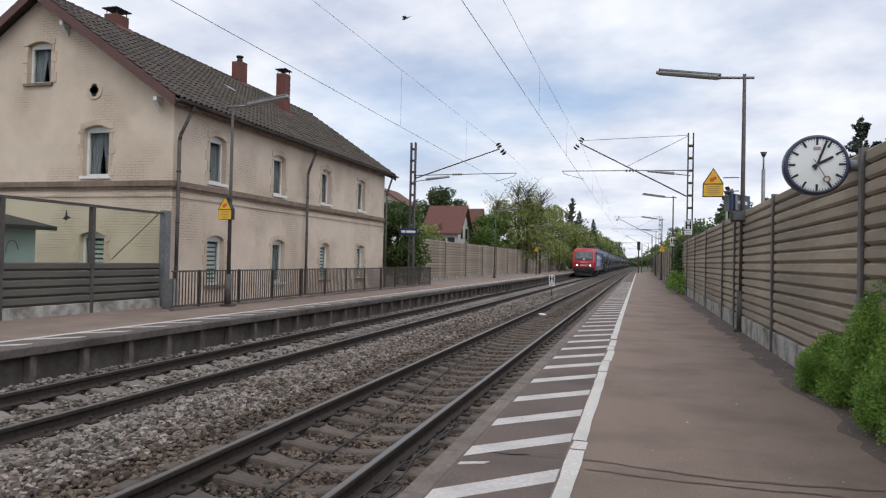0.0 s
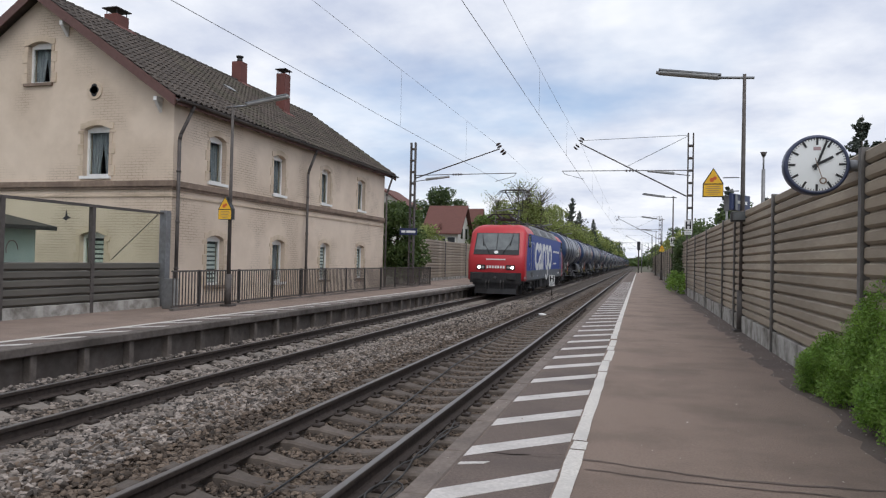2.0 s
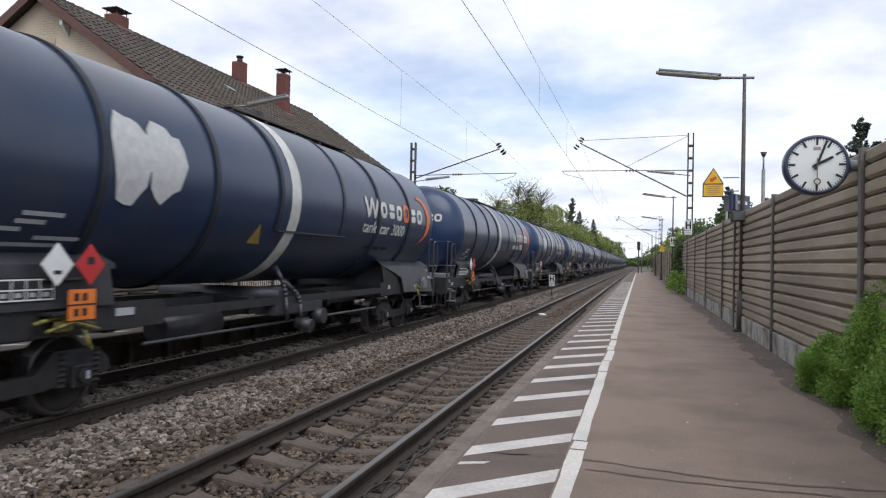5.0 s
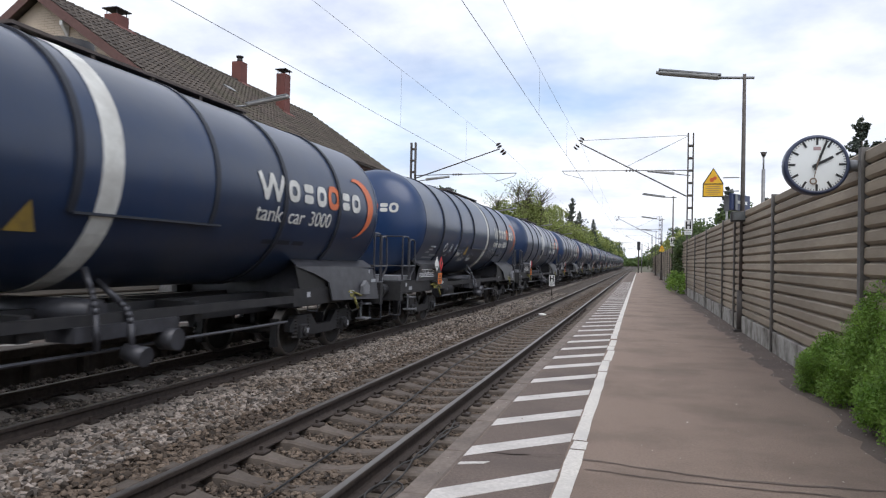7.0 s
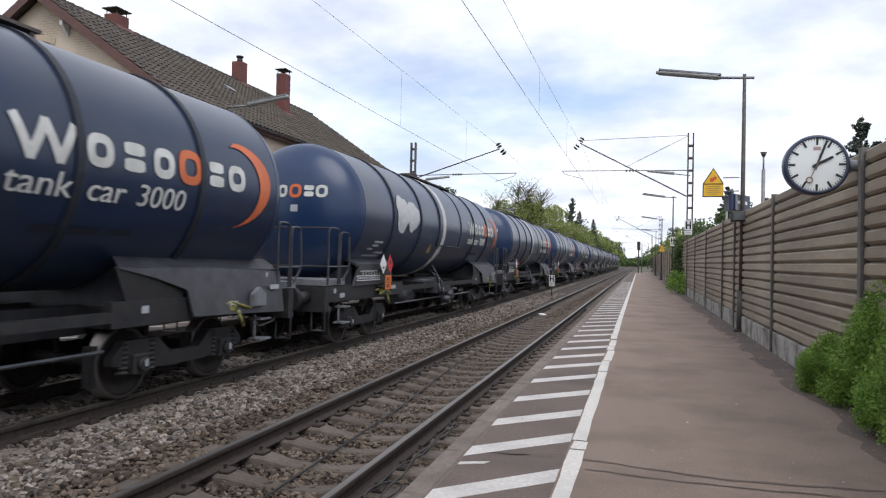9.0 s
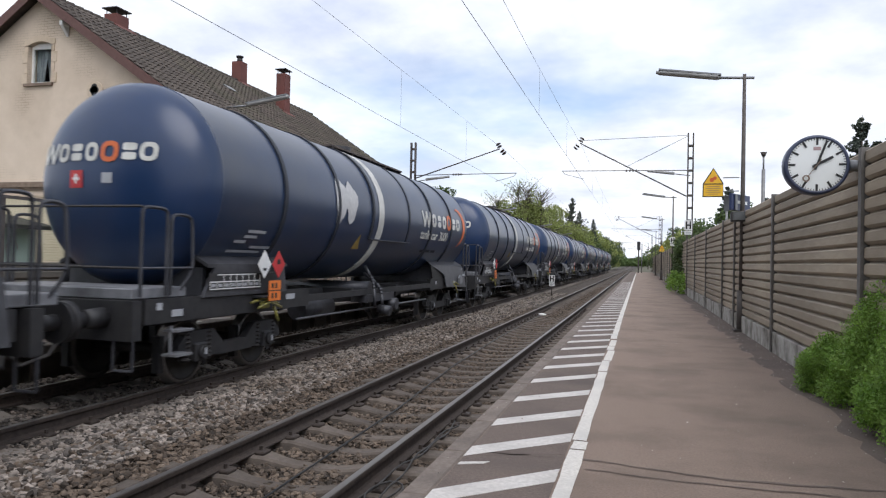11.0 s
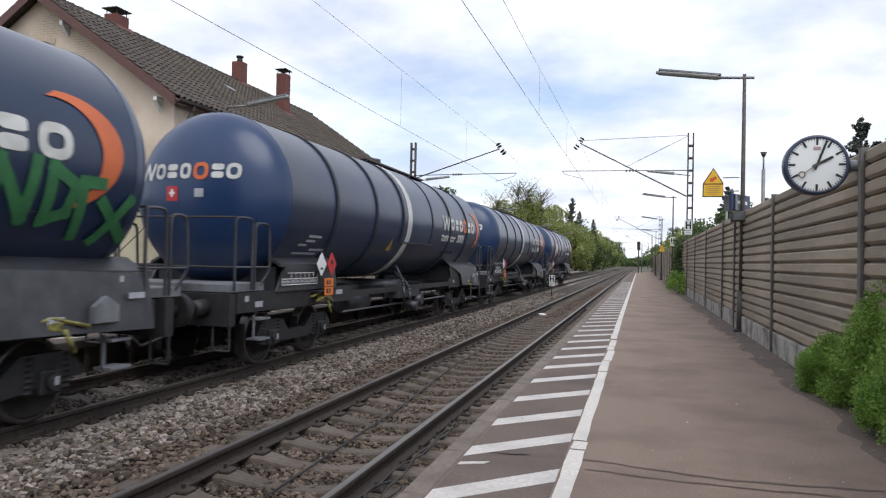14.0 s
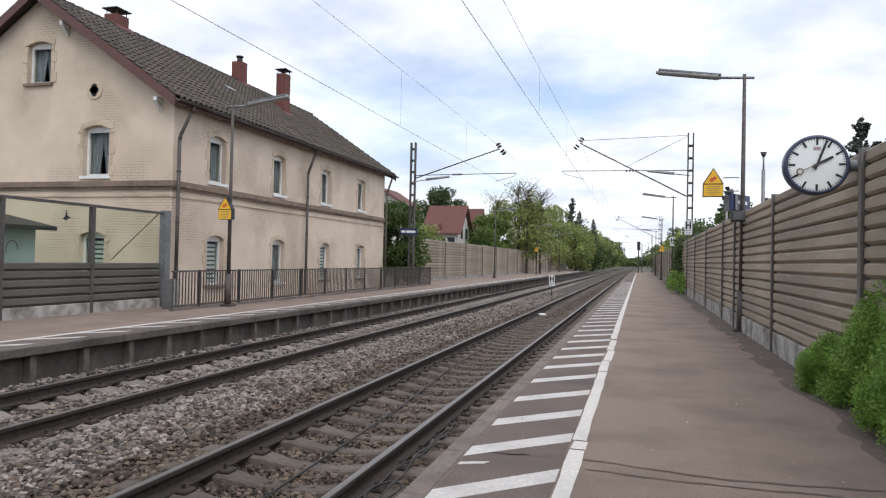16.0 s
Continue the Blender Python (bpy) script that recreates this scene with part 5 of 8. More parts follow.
# loudspeaker, lantern and small signs by the barrier
def small_signs():
    b = thing("loudspeaker", pose(2.05, 16.0, 2.52), "small dark loudspeaker box on the lamp post", "loudspeaker")
    bm = bmesh.new()
    box(bm, -0.16, 0.16, -0.12, 0.12, -0.12, 0.1, 0.02)
    part("housing", bm, M["iron"], b)
    bm = bmesh.new()
    box(bm, -0.12, 0.12, -0.128, -0.121, -0.09, 0.07)
    part("grille", bm, M["grille"], b)
    s = thing("platform_sign", pose(2.12, 16.4, 2.66, 0, 0, 58), "dark blue platform sign seen edge-on", "sign")
    bm = bmesh.new()
    box(bm, -0.45, 0.45, -0.03, 0.03, 0, 0.36, 0.005)
    part("panel", bm, M["blue_sign"], s)
    bm = bmesh.new()
    box(bm, -0.3, 0.3, -0.034, -0.031, 0.15, 0.22)
    part("text_bar", bm, M["white_paint"], s)
    s = thing("platform_sign", pose(2.02, 16.1, 2.66, 0, 0, -60), "pale grey platform sign seen edge-on", "sign")
    bm = bmesh.new()
    box(bm, -0.4, 0.0, -0.03, 0.03, 0, 0.34, 0.005)
    part("panel", bm, M["steel"], s)
    for x, y, top in ((2.72, 17.2, 3.98), (3.05, 27.0, 3.85)):
        r = thing("street_lamp", pose(x, y, 0), "grey lantern post behind the noise barrier", "lamp", "lantern posts")
        bm = bmesh.new()
        rod(bm, (0, 0, -0.06), (0, 0, top - 0.3), 0.05, 0.04, 10)
        rod(bm, (0, 0, top - 0.3), (0, 0, top), 0.02, 0.02, 8)
        part("pole", bm, M["steel"], r)
        bm = bmesh.new()
        rod(bm, (0, 0, top), (0, 0, top + 0.1), 0.035, 0.075, 10)
        part("lantern", bm, M["steel_dark"], r)
    n = thing("station_sign", pose(-12.05, MAST_Y - 0.2, 2.72, 0, 0, 14), "dark blue station name board with white writing", "sign")
    bm = bmesh.new()
    box(bm, -0.4, 0.55, -0.02, 0.02, 0, 0.36, 0.005)
    part("panel", bm, M["blue_sign"], n)
    for x0, x1 in ((-0.3, -0.08), (-0.03, 0.46)):
        bm = bmesh.new()
        box(bm, x0, x1, -0.024, -0.021, 0.12, 0.24)
        part("text_bar", bm, M["white_paint"], n)
    c = thing("switch_cabinet", pose(-11.75, 15.2, 0), "small pale grey switch cabinet at the barrier end", "cabinet")
    bm = bmesh.new()
    box(bm, -0.16, 0.16, -0.12, 0.12, 0, 0.78, 0.01)
    part("body", bm, M["steel"], c)
    bm = bmesh.new()
    box(bm, 0.161, 0.168, -0.1, 0.1, 0.1, 0.74)
    part("door", bm, M["lamp_glass"], c)
    # litter in the track
    q = thing("litter", pose(-3.45, 25.5, -0.575), "crumpled white paper litter between the rails", "litter")
    bm = bmesh.new()
    bmesh.ops.create_icosphere(bm, subdivisions=2, radius=0.1)
    for v in bm.verts:
        v.co = Vector((v.co.x * 1.5, v.co.y, v.co.z * 0.45)) * (1 + 0.5 * noise.noise(v.co * 9))
        v.co.z += 0.06
    part("paper", bm, M["white_paint"], q)
    # signal at the platform end
    g = thing("railway_signal", pose(0.35, 112, 0), "black railway signal on a slim mast at the platform end", "signal")
    bm = bmesh.new()
    rod(bm, (0, 0, -0.9), (0, 0, 4.6), 0.07, 0.07, 8)
    part("mast", bm, M["steel"], g)
    bm = bmesh.new()
    box(bm, -0.75, -0.25, -0.1, 0.15, 3.6, 4.95, 0.05)
    part("signal_head", bm, M["black"], g)
    bm = bmesh.new()
    box(bm, -0.6, -0.4, -0.1, 0.1, -0.9, 3.6)
    part("mast", bm, M["steel_dark"], g)


small_signs()

# ---------------------------------------------------------------- plants


def leaf_mesh(name, blobs, per, size, material, flat=0.5, shell=0.55):
    """Leaves scattered round the blobs (x, y, z, rx, ry, rz)."""
    V, base = [], 0
    for bx, by, bz, rx, ry, rz in blobs:
        n = max(12, int(per * (rx * ry + rx * rz + ry * rz) / 3))
        d = rng.normal(size=(n, 3))
        d /= np.linalg.norm(d, axis=1)[:, None]
        r = shell + (1.08 - shell) * rng.uniform(0, 1, n) ** 0.6
        c = d * r[:, None] * (rx, ry, rz) + (bx, by, bz)
        a = rng.normal(size=(n, 3))
        a /= np.linalg.norm(a, axis=1)[:, None]
        b = np.cross(a, d + rng.normal(size=(n, 3)) * flat)
        b /= np.linalg.norm(b, axis=1)[:, None] + 1e-9
        s = size * rng.uniform(0.6, 1.4, n)[:, None]
        a, b = a * s, b * s * 0.55
        V.append(np.stack([c - a, c + b, c + a, c - b], 1).reshape(-1, 3))
    V = np.concatenate(V)
    F = np.arange(len(V)).reshape(-1, 4)
    return numpy_mesh(name, V, F, material)


def tree(name, x, y, height, blobs, material, label, per=160, size=0.16, trunk=0.16, limbs=7, group="", bare=0):
    root = thing(name, pose(x, y, -0.06), label, "tree", group)
    bm = bmesh.new()
    top = height * 0.62
    rod(bm, (0, 0, -0.1), (0.05, 0, top * 0.5), trunk, trunk * 0.75, 9)
    rod(bm, (0.05, 0, top * 0.5), (0, 0.1, top), trunk * 0.75, trunk * 0.3, 8)
    part("trunk", bm, M["bark"], root)
    for k in range(limbs):
        b = blobs[k % len(blobs)]
        z = top * random.uniform(0.3, 0.95)
        mid = Vector((b[0] * 0.5, b[1] * 0.5, (z + b[2]) / 2 + 0.1))
        bm = bmesh.new()
        rod(bm, (0.03, 0, z), mid, trunk * 0.42, trunk * 0.25, 6)
        rod(bm, mid, (b[0], b[1], b[2]), trunk * 0.25, trunk * 0.08, 6)
        part("limb", bm, M["bark"], root)
    if bare:
        bm = bmesh.new()
        for k in range(bare):
            b = random.choice(blobs)
            a = Vector((b[0] + random.uniform(-0.5, 0.5) * b[3], b[1], b[2]))
            e = a + Vector((random.uniform(-0.7, 0.7) * b[3], random.uniform(-0.5, 0.5), b[5] * random.uniform(0.9, 1.5)))
            rod(bm, a, e, trunk * 0.1, trunk * 0.03, 4)
        tagged(part("twigs", bm, M["bark"], root), "", "", "", "stuff")
    me = leaf_mesh("crown", blobs, per, size, material)
    ob = new("crown", me)
    ob.parent = root
    return root


def puffs(n, rx, ry, z0, z1, r, seed):
    g = random.Random(seed)
    out = []
    for _ in range(n):
        u = g.random()
        z = z0 + (z1 - z0) * u
        w = math.sin(math.pi * min(0.95, 0.18 + 0.74 * u)) ** 0.8
        a = g.random() * 6.28
        q = math.sqrt(g.random())
        s = r * g.uniform(0.6, 1.25)
        out.append((rx * w * q * math.cos(a), ry * w * q * math.sin(a), z, s, s, s * 0.8))
    return out


def conifer(name, x, y, height, width, label):
    root = thing(name, pose(x, y, -0.06), label, "tree", "conifers")
    bm = bmesh.new()
    rod(bm, (0, 0, 0), (0, 0, height), 0.02 * height, 0.01, 8)
    part("trunk", bm, M["bark"], root)
    blobs = []
    g = random.Random(int(height * 1000))
    bm = bmesh.new()
    whorls = int(14 + height)
    for k in range(whorls * 7):
        u = 0.1 + 0.88 * (k // 7 + 1.0 * g.random()) / whorls
        z = height * u
        w = width * (1 - u) ** 0.85 + 0.05
        a = g.uniform(0, 6.28)
        reach = w * g.uniform(0.45, 1.25)
        sag, lift = g.uniform(0.15, 0.3) * reach, g.uniform(0.35, 0.75) * reach
        c, d = math.cos(a), math.sin(a)
        tip = Vector((reach * c, reach * d, z - sag + lift))
        rod(bm, (0, 0, z), (0.6 * reach * c, 0.6 * reach * d, z - sag * 0.8), 0.02, 0.012, 4)
        rod(bm, (0.6 * reach * c, 0.6 * reach * d, z - sag * 0.8), tip, 0.012, 0.005, 4)
        for t in (0.3, 0.5, 0.7, 0.85, 1.0):
            q = 0.085 * w * (1.35 - 0.7 * t) + 0.03
            zz = z - sag * min(t / 0.6, 1) * 0.8 + (max(t - 0.6, 0) / 0.4) * (lift - 0.2 * sag)
            blobs.append((tip.x * t, tip.y * t, zz, q * 1.3, q * 1.3, q * 0.7))
    part("bough", bm, M["bark"], root)
    ob = new("crown", leaf_mesh("crown", blobs, 1000, 0.035 + 0.006 * height, M["needle"], shell=0.05))
    ob.parent = root
    return root


# hedge in front of the barrier: shoots over a woody core
def hedge():
    root = thing("hedge", pose(0, 0, 0), "fresh green unclipped hedge growing over the platform beside the barrier", "hedge")
    blobs = []
    g = random.Random(5)
    for _ in range(620):
        y = g.uniform(2.6, 9.15)
        top = 1.36 if y < 6.9 else 1.36 - (y - 6.9) * 0.52
        z = g.uniform(0.0, 1.0) ** 0.85 * top
        bulge = 0.07 * math.sin(y * 2.7) + 0.05 * math.sin(y * 6.1 + z * 4)
        x = 1.99 + 0.16 * z * z + bulge + g.uniform(0, 1) ** 1.6 * 0.4
        s = g.uniform(0.09, 0.18)
        blobs.append((x, y, z + 0.06, s, s * 1.1, s))
    ob = new("foliage", leaf_mesh("foliage", blobs, 22000, 0.0145, M["leaf"], shell=0.1))
    ob.parent = root
    bm = bmesh.new()
    for _ in range(120):
        y = g.uniform(3.4, 9.0)
        x = g.uniform(1.95, 2.3)
        rod(bm, (2.25, y, 0.0), (x + 0.1, y + g.uniform(-0.2, 0.2), g.uniform(0.3, 0.75)), 0.008, 0.003, 4)
    part("stem", bm, M["bark"], root)


hedge()
b = thing("bush", pose(1.95, 36.3, 0), "low round green bush at the foot of the mast", "bush")
ob = new("foliage", leaf_mesh("foliage", puffs(26, 0.75, 1.6, 0.1, 1.0, 0.32, 3), 900, 0.06, M["leaf"], shell=0.3))
ob.parent = b
b = thing("ivy", pose(2.15, 37.5, 0), "dark green ivy climbing over the noise barrier", "climbing plant")
ob = new("foliage", leaf_mesh("foliage", [(random.uniform(-0.2, 0.15), random.uniform(-0.9, 5), random.uniform(0.3, 2.7), 0.3, 0.4, 0.3) for _ in range(46)], 600, 0.08, M["leaf_dark"], shell=0.3))
ob.parent = b

# far-side trees
tree("tree", -13.35, 36.9, 5.0, puffs(84, 1.6, 1.4, 0.7, 4.5, 0.55, 1), M["leaf_mid"], "dense dark green shrub-like tree at the building end", 620, 0.1, 0.12, 9)
tree("tree", -12.35, 36.4, 3.6, puffs(20, 0.95, 1.0, 0.6, 3.2, 0.5, 8), M["leaf_mid"], "small dark tree behind the platform name board", 500, 0.1, 0.08, 6)
tree("bush", -14.9, 47.0, 4.4, puffs(22, 1.2, 2.0, 1.2, 3.7, 0.6, 2), M["leaf_light"], "light green bush above the barrier", 420, 0.1, 0.08, 6)
tree("tree", -14.2, 82, 11.4, puffs(84, 4.4, 4.0, 2.2, 8.3, 1.15, 4), M["leaf_light"], "tall spring-green tree with thin leafing twigs", 120, 0.15, 0.3, 14, "trackside trees", 260)
for wx, wy, wz, sd in ((-14.2, 82, 10.3, 71), (-11.6, 83, 9.6, 72), (-16.6, 81, 8.6, 73), (-12.9, 81, 10.0, 74)):
    tw = thing("tree", pose(wx, wy, -0.06), "thin leafing twigs of a tall spring tree", "tree", "trackside trees")
    bm = bmesh.new()
    g = random.Random(sd)
    rod(bm, (0, 0, 0), (0, 0, wz), 0.16, 0.05, 6)
    for _ in range(60):
        a, u = g.uniform(0, 6.28), g.uniform(0.3, 1.0)
        q = g.uniform(0.6, 1.9)
        rod(bm, (0, 0, wz * (0.6 + 0.4 * u)), (q * math.cos(a), q * math.sin(a), wz * (0.6 + 0.4 * u) + g.uniform(0.5, 1.7)), 0.035, 0.012, 4)
    part("limb", bm, M["bark"], tw)
    ob = new("crown", leaf_mesh("crown", [(g.uniform(-1.8, 1.8), g.uniform(-1.5, 1.5), wz + g.uniform(-3.0, 0.8), 0.9, 0.9, 0.8) for _ in range(14)], 24, 0.11, M["leaf_light"], shell=0.1))
    ob.parent = tw
tree("tree", -17.0, 78, 8.5, puffs(56, 3.0, 3.4, 1.2, 6.3, 1.0, 5), M["leaf_fresh"], "broad light green tree beyond the barrier", 190, 0.16, 0.25, 10, "trackside trees", 20)
tree("tree", -15.2, 126, 13.0, puffs(64, 4.2, 5.0, 1.4, 10.9, 1.35, 6), M["leaf_light"], "olive green tree beyond the barrier", 190, 0.17, 0.25, 10, "trackside trees")
tree("tree", -15.4, 106, 10.5, puffs(52, 3.8, 4.4, 1.2, 9.2, 1.25, 16), M["leaf_light"], "light green tree beyond the barrier", 150, 0.17, 0.25, 10, "trackside trees")
tree("tree", -26.0, 88, 11.2, puffs(46, 3.6, 3.6, 5.5, 10.6, 1.2, 7), M["leaf_dark"], "round dark tree behind the houses", 180, 0.18, 0.3, 9, "trackside trees")
conifer("conifer", -15.0, 158, 16.5, 4.4, "dark pointed spruce beside the line")
conifer("conifer", -14.6, 174, 14.6, 4.2, "dark pointed spruce beside the line")
for k, (x, y, h) in enumerate(((-10.4, 118, 8.5), (-10.2, 134, 8), (-9.6, 152, 8.6), (-9.5, 172, 8.6), (-9.4, 196, 9), (-9.2, 224, 9), (-9.5, 262, 10), (-9.5, 310, 11))):
    tree("tree", x, y, h, puffs(34, 3.0, 6.0, 1.0, h - 0.8, 1.3, 20 + k), M["leaf_dark"] if k % 2 else M["leaf_light"], "hazy trackside tree far along the line", 90, 0.24, 0.22, 6, "distant trackside trees")
conifer("conifer", -9.0, 140, 10.4, 1.9, "distant dark spruce beside the line")
for k, (x, y, h) in enumerate(((4.6, 62, 4.4), (4.4, 74, 5.2), (4.8, 92, 6.0), (4.2, 110, 5.4), (3.8, 126, 4.4), (5.2, 140, 6), (4.0, 170, 6), (4.4, 210, 7), (6, 260, 9))):
    tree("tree", x, y, h, puffs(26, 1.7, 3.6, 0.8, h - 0.4, 0.8, 40 + k), M["leaf_light"] if k % 2 else M["leaf_dark"], "trackside tree behind the noise barrier", 150, 0.15, 0.14, 6, "trees behind the noise barrier", 8)
tree("bush", 3.6, 24.5, 3.2, puffs(14, 0.7, 1.7, 1.6, 3.0, 0.45, 60), M["leaf_light"], "green shrub above the noise barrier", 420, 0.08, 0.06, 5)
conifer("conifer", 3.9, 34.0, 5.2, 1.1, "slim dark conifer behind the noise barrier")
conifer("conifer", 5.4, 33.0, 4.6, 1.0, "small dark conifer behind the noise barrier")
conifer("conifer", 6.3, 33.0, 4.4, 1.0, "small dark conifer behind the noise barrier")
for k, (x, y, h) in enumerate(((3.5, 29.5, 3.9), (4.2, 33.5, 4.6), (3.4, 40, 4.0), (3.7, 47, 4.4), (3.6, 54, 4.2))):
    tree("bush", x, y, h, puffs(22, 0.9, 2.2, 1.6, h - 0.2, 0.5, 80 + k), M["leaf_mid"] if k % 2 else M["leaf_dark"], "dark green shrub growing above the noise barrier", 420, 0.085, 0.06, 5, "shrubs behind the noise barrier", 6)
conifer("conifer", 9.35, 34.0, 8.3, 2.2, "dark spruce top above the noise barrier")
conifer("conifer", 10.6, 34.0, 7.7, 2.1, "dark spruce top above the noise barrier")
conifer("conifer", 11.2, 33.0, 7.2, 2.0, "dark spruce top above the noise barrier")

# ---------------------------------------------------------------- houses and shed


def far_house(x, y, w, d, eave, ridge, turn, label):
    root = thing("house", pose(x, y, -0.06, 0, 0, turn), label, "house", "houses behind the barrier")
    bm = bmesh.new()
    box(bm, -w / 2, w / 2, -d / 2, d / 2, 0, eave)
    for s in (-1, 1):
        prism(bm, [(s * w / 2, -d / 2, eave), (s * w / 2, d / 2, eave), (s * w / 2, 0, ridge - 0.1)], (-s * 0.25, 0, 0))
    part("wall", bm, M["house_wall"], root)
    bm = bmesh.new()
    o = 0.45
    zo = eave - o * (ridge - eave) / (d / 2)
    for s in (-1, 1):
        prism(bm, [(-w / 2 - o, s * (d / 2 + o), zo), (w / 2 + o, s * (d / 2 + o), zo), (w / 2 + o, 0, ridge), (-w / 2 - o, 0, ridge)], (0, 0, 0.16))
    part("roof", bm, M["house_roof"], root, "red clay tiled roof")
    for k in (-1, 0, 1):
        wn = new("window")
        wn.parent = root
        bm = bmesh.new()
        box(bm, k * w / 3.4 - 0.5, k * w / 3.4 + 0.5, -d / 2 - 0.03, -d / 2 + 0.02, eave - 1.9, eave - 0.7)
        part("window_frame", bm, M["upvc"], wn)
        bm = bmesh.new()
        box(bm, k * w / 3.4 - 0.42, k * w / 3.4 + 0.42, -d / 2 - 0.04, -d / 2 - 0.031, eave - 1.82, eave - 0.78)
        part("pane", bm, M["pane"], wn)
    for k in (-1, 1):
        bm = bmesh.new()
        box(bm, w / 2 + 0.004, w / 2 + 0.03, k * d / 5 - 0.4, k * d / 5 + 0.4, eave - 0.9, eave + 0.3)
        part("window", bm, M["pane"], root)
    return root


main_house = far_house(-21.0, 75, 3.7, 5.2, 4.75, 7.5, 0, "white rendered house with a red clay roof beyond the barrier")
bm = bmesh.new()
prism(bm, [(-0.55, -2.75, 4.7), (0.15, -2.75, 4.7), (-0.2, -2.75, 5.55)], (0, 1.6, 0))
part("dormer", bm, M["house_roof"], main_house, "small pointed dormer")
far_house(-20.7, 82, 3.6, 4.2, 5.0, 7.7, 0, "second white house with a red clay roof and pale gable")
far_house(-23.4, 62, 4.0, 4.4, 6.6, 8.0, 90, "pale house with a low brown roof behind the station")
sh = thing("shed", pose(-16.2, 12.2, 0), "pale mint wooden shed with sloping roof behind the glazed barrier", "shed")
bm = bmesh.new()
prism(bm, [(-2.6, -4.6, -0.06), (2.0, -4.6, -0.06), (2.0, -4.6, 2.02), (-2.6, -4.6, 2.9)], (0, 5.7, 0))
part("wall", bm, M["shed_wall"], sh)
bm = bmesh.new()
prism(bm, [(-2.8, -4.8, 2.94), (2.45, -4.8, 1.93), (2.45, -4.8, 2.03), (-2.8, -4.8, 3.04)], (0, 6.1, 0))
part("roof", bm, M["iron"], sh)
bm = bmesh.new()
for cx in (-0.5, 0.0, 0.45):
    pts = [(2.012, cx + 0.0 + 0.16 * math.cos(a * 0.5), 1.45 + 0.22 * math.sin(a * 0.5)) for a in range(0, 8)]
    pipe(bm, pts, 0.012, 4)
part("spray_tag", bm, M["spray_pink"], sh, "faint pink spray scribble")

# woods that close the line in the distance
woods = []
g = random.Random(77)
for k in range(260):
    x = g.uniform(-150, 150)
    y = g.uniform(470, 620)
    h = g.uniform(4, 13) if abs(x + 4) > 12 else g.uniform(1, 6)
    woods.append((x, y, h * 0.6, 6, 5, h * 0.6))
ob = new("distant_woods", leaf_mesh("distant_woods", woods, 14, 0.9, M["leaf_mid"], shell=0.5))
tagged(ob, "hazy green woods at the end of the line", "woods", "", "stuff")


def build_bird():
    """A dark bird on the wing."""
    b = thing("bird", BIRD_AT, "small dark bird in flight over the tracks", "bird")
    bm = bmesh.new()
    lathe_y(bm, [(-0.13, 0.0), (-0.1, 0.025), (-0.02, 0.04), (0.08, 0.03), (0.14, 0.018), (0.2, 0.0)], 0, 0, 10)
    part("body", bm, M["black"], b)
    for s in (-1, 1):
        bm = bmesh.new()
        prism(bm, [(s * 0.02, -0.06, 0.01), (s * 0.16, -0.08, 0.1), (s * 0.27, 0.02, 0.06), (s * 0.14, 0.05, 0.08), (s * 0.02, 0.06, 0.01)], (0, 0, 0.012))
        part("wing", bm, M["black"], b)
    bm = bmesh.new()
    prism(bm, [(-0.02, 0.16, 0), (0.02, 0.16, 0), (0.05, 0.27, 0), (-0.05, 0.27, 0)], (0, 0, 0.01))
    part("tail", bm, M["black"], b)
    return b


BIRD_AT = pose(-8.93, 25.0, 10.79, 25, 20, -60)
bird = build_bird()
# ---------------------------------------------------------------- the freight train
SPEED, PITCH = 28.65, 17.557
LOCO_START, CARS_START = 91.25, 109.95
CARS = 20
TR, TZ = 1.47, 2.42          # tank radius and axis height
SHOULDER0, SHOULDER1, DISH = 2.13, 16.0, 0.74


def on_tank(y, v, lift=0.012):
    """A point of the tank's flank: y along the car, v metres along the curve above the axis."""
    a = v / TR
    return ((TR + lift) * math.cos(a), y, TZ + (TR + lift) * math.sin(a))


def on_dish(x, z, lift=0.012):
    r = min(math.hypot(x, z - TZ) / TR, 0.999)
    return (x, SHOULDER0 - DISH * math.sqrt(1 - r * r) - lift, z)


def patch(bm, outline_a, outline_b, at):
    """A strip between two lines of (u, v), laid on a surface."""
    a = [bm.verts.new(at(*p)) for p in outline_a]
    b = [bm.verts.new(at(*p)) for p in outline_b]
    for i in range(len(a) - 1):
        bm.faces.new((a[i], a[i + 1], b[i + 1], b[i])).smooth = True


def ring_shape(bm, cu, cv, hu, hv, stroke, at, start=0, end=20, slant=0.0):
    """A thick rounded ring or arc of a ring."""
    n = 20

    def pt(k, s):
        a = 2 * math.pi * k / n
        c, d = math.cos(a), math.sin(a)
        e = 0.75
        return cu + (hu - s) * math.copysign(abs(c) ** e, c) + slant * d, cv + (hv - s) * math.copysign(abs(d) ** e, d)
    patch(bm, [pt(k, 0) for k in range(start, end + 1)], [pt(k, stroke) for k in range(start, end + 1)], at)


def block(bm, u0, u1, v0, v1, at, n=4):
    patch(bm, [(u0, v0 + (v1 - v0) * k / n) for k in range(n + 1)], [(u1, v0 + (v1 - v0) * k / n) for k in range(n + 1)], at)


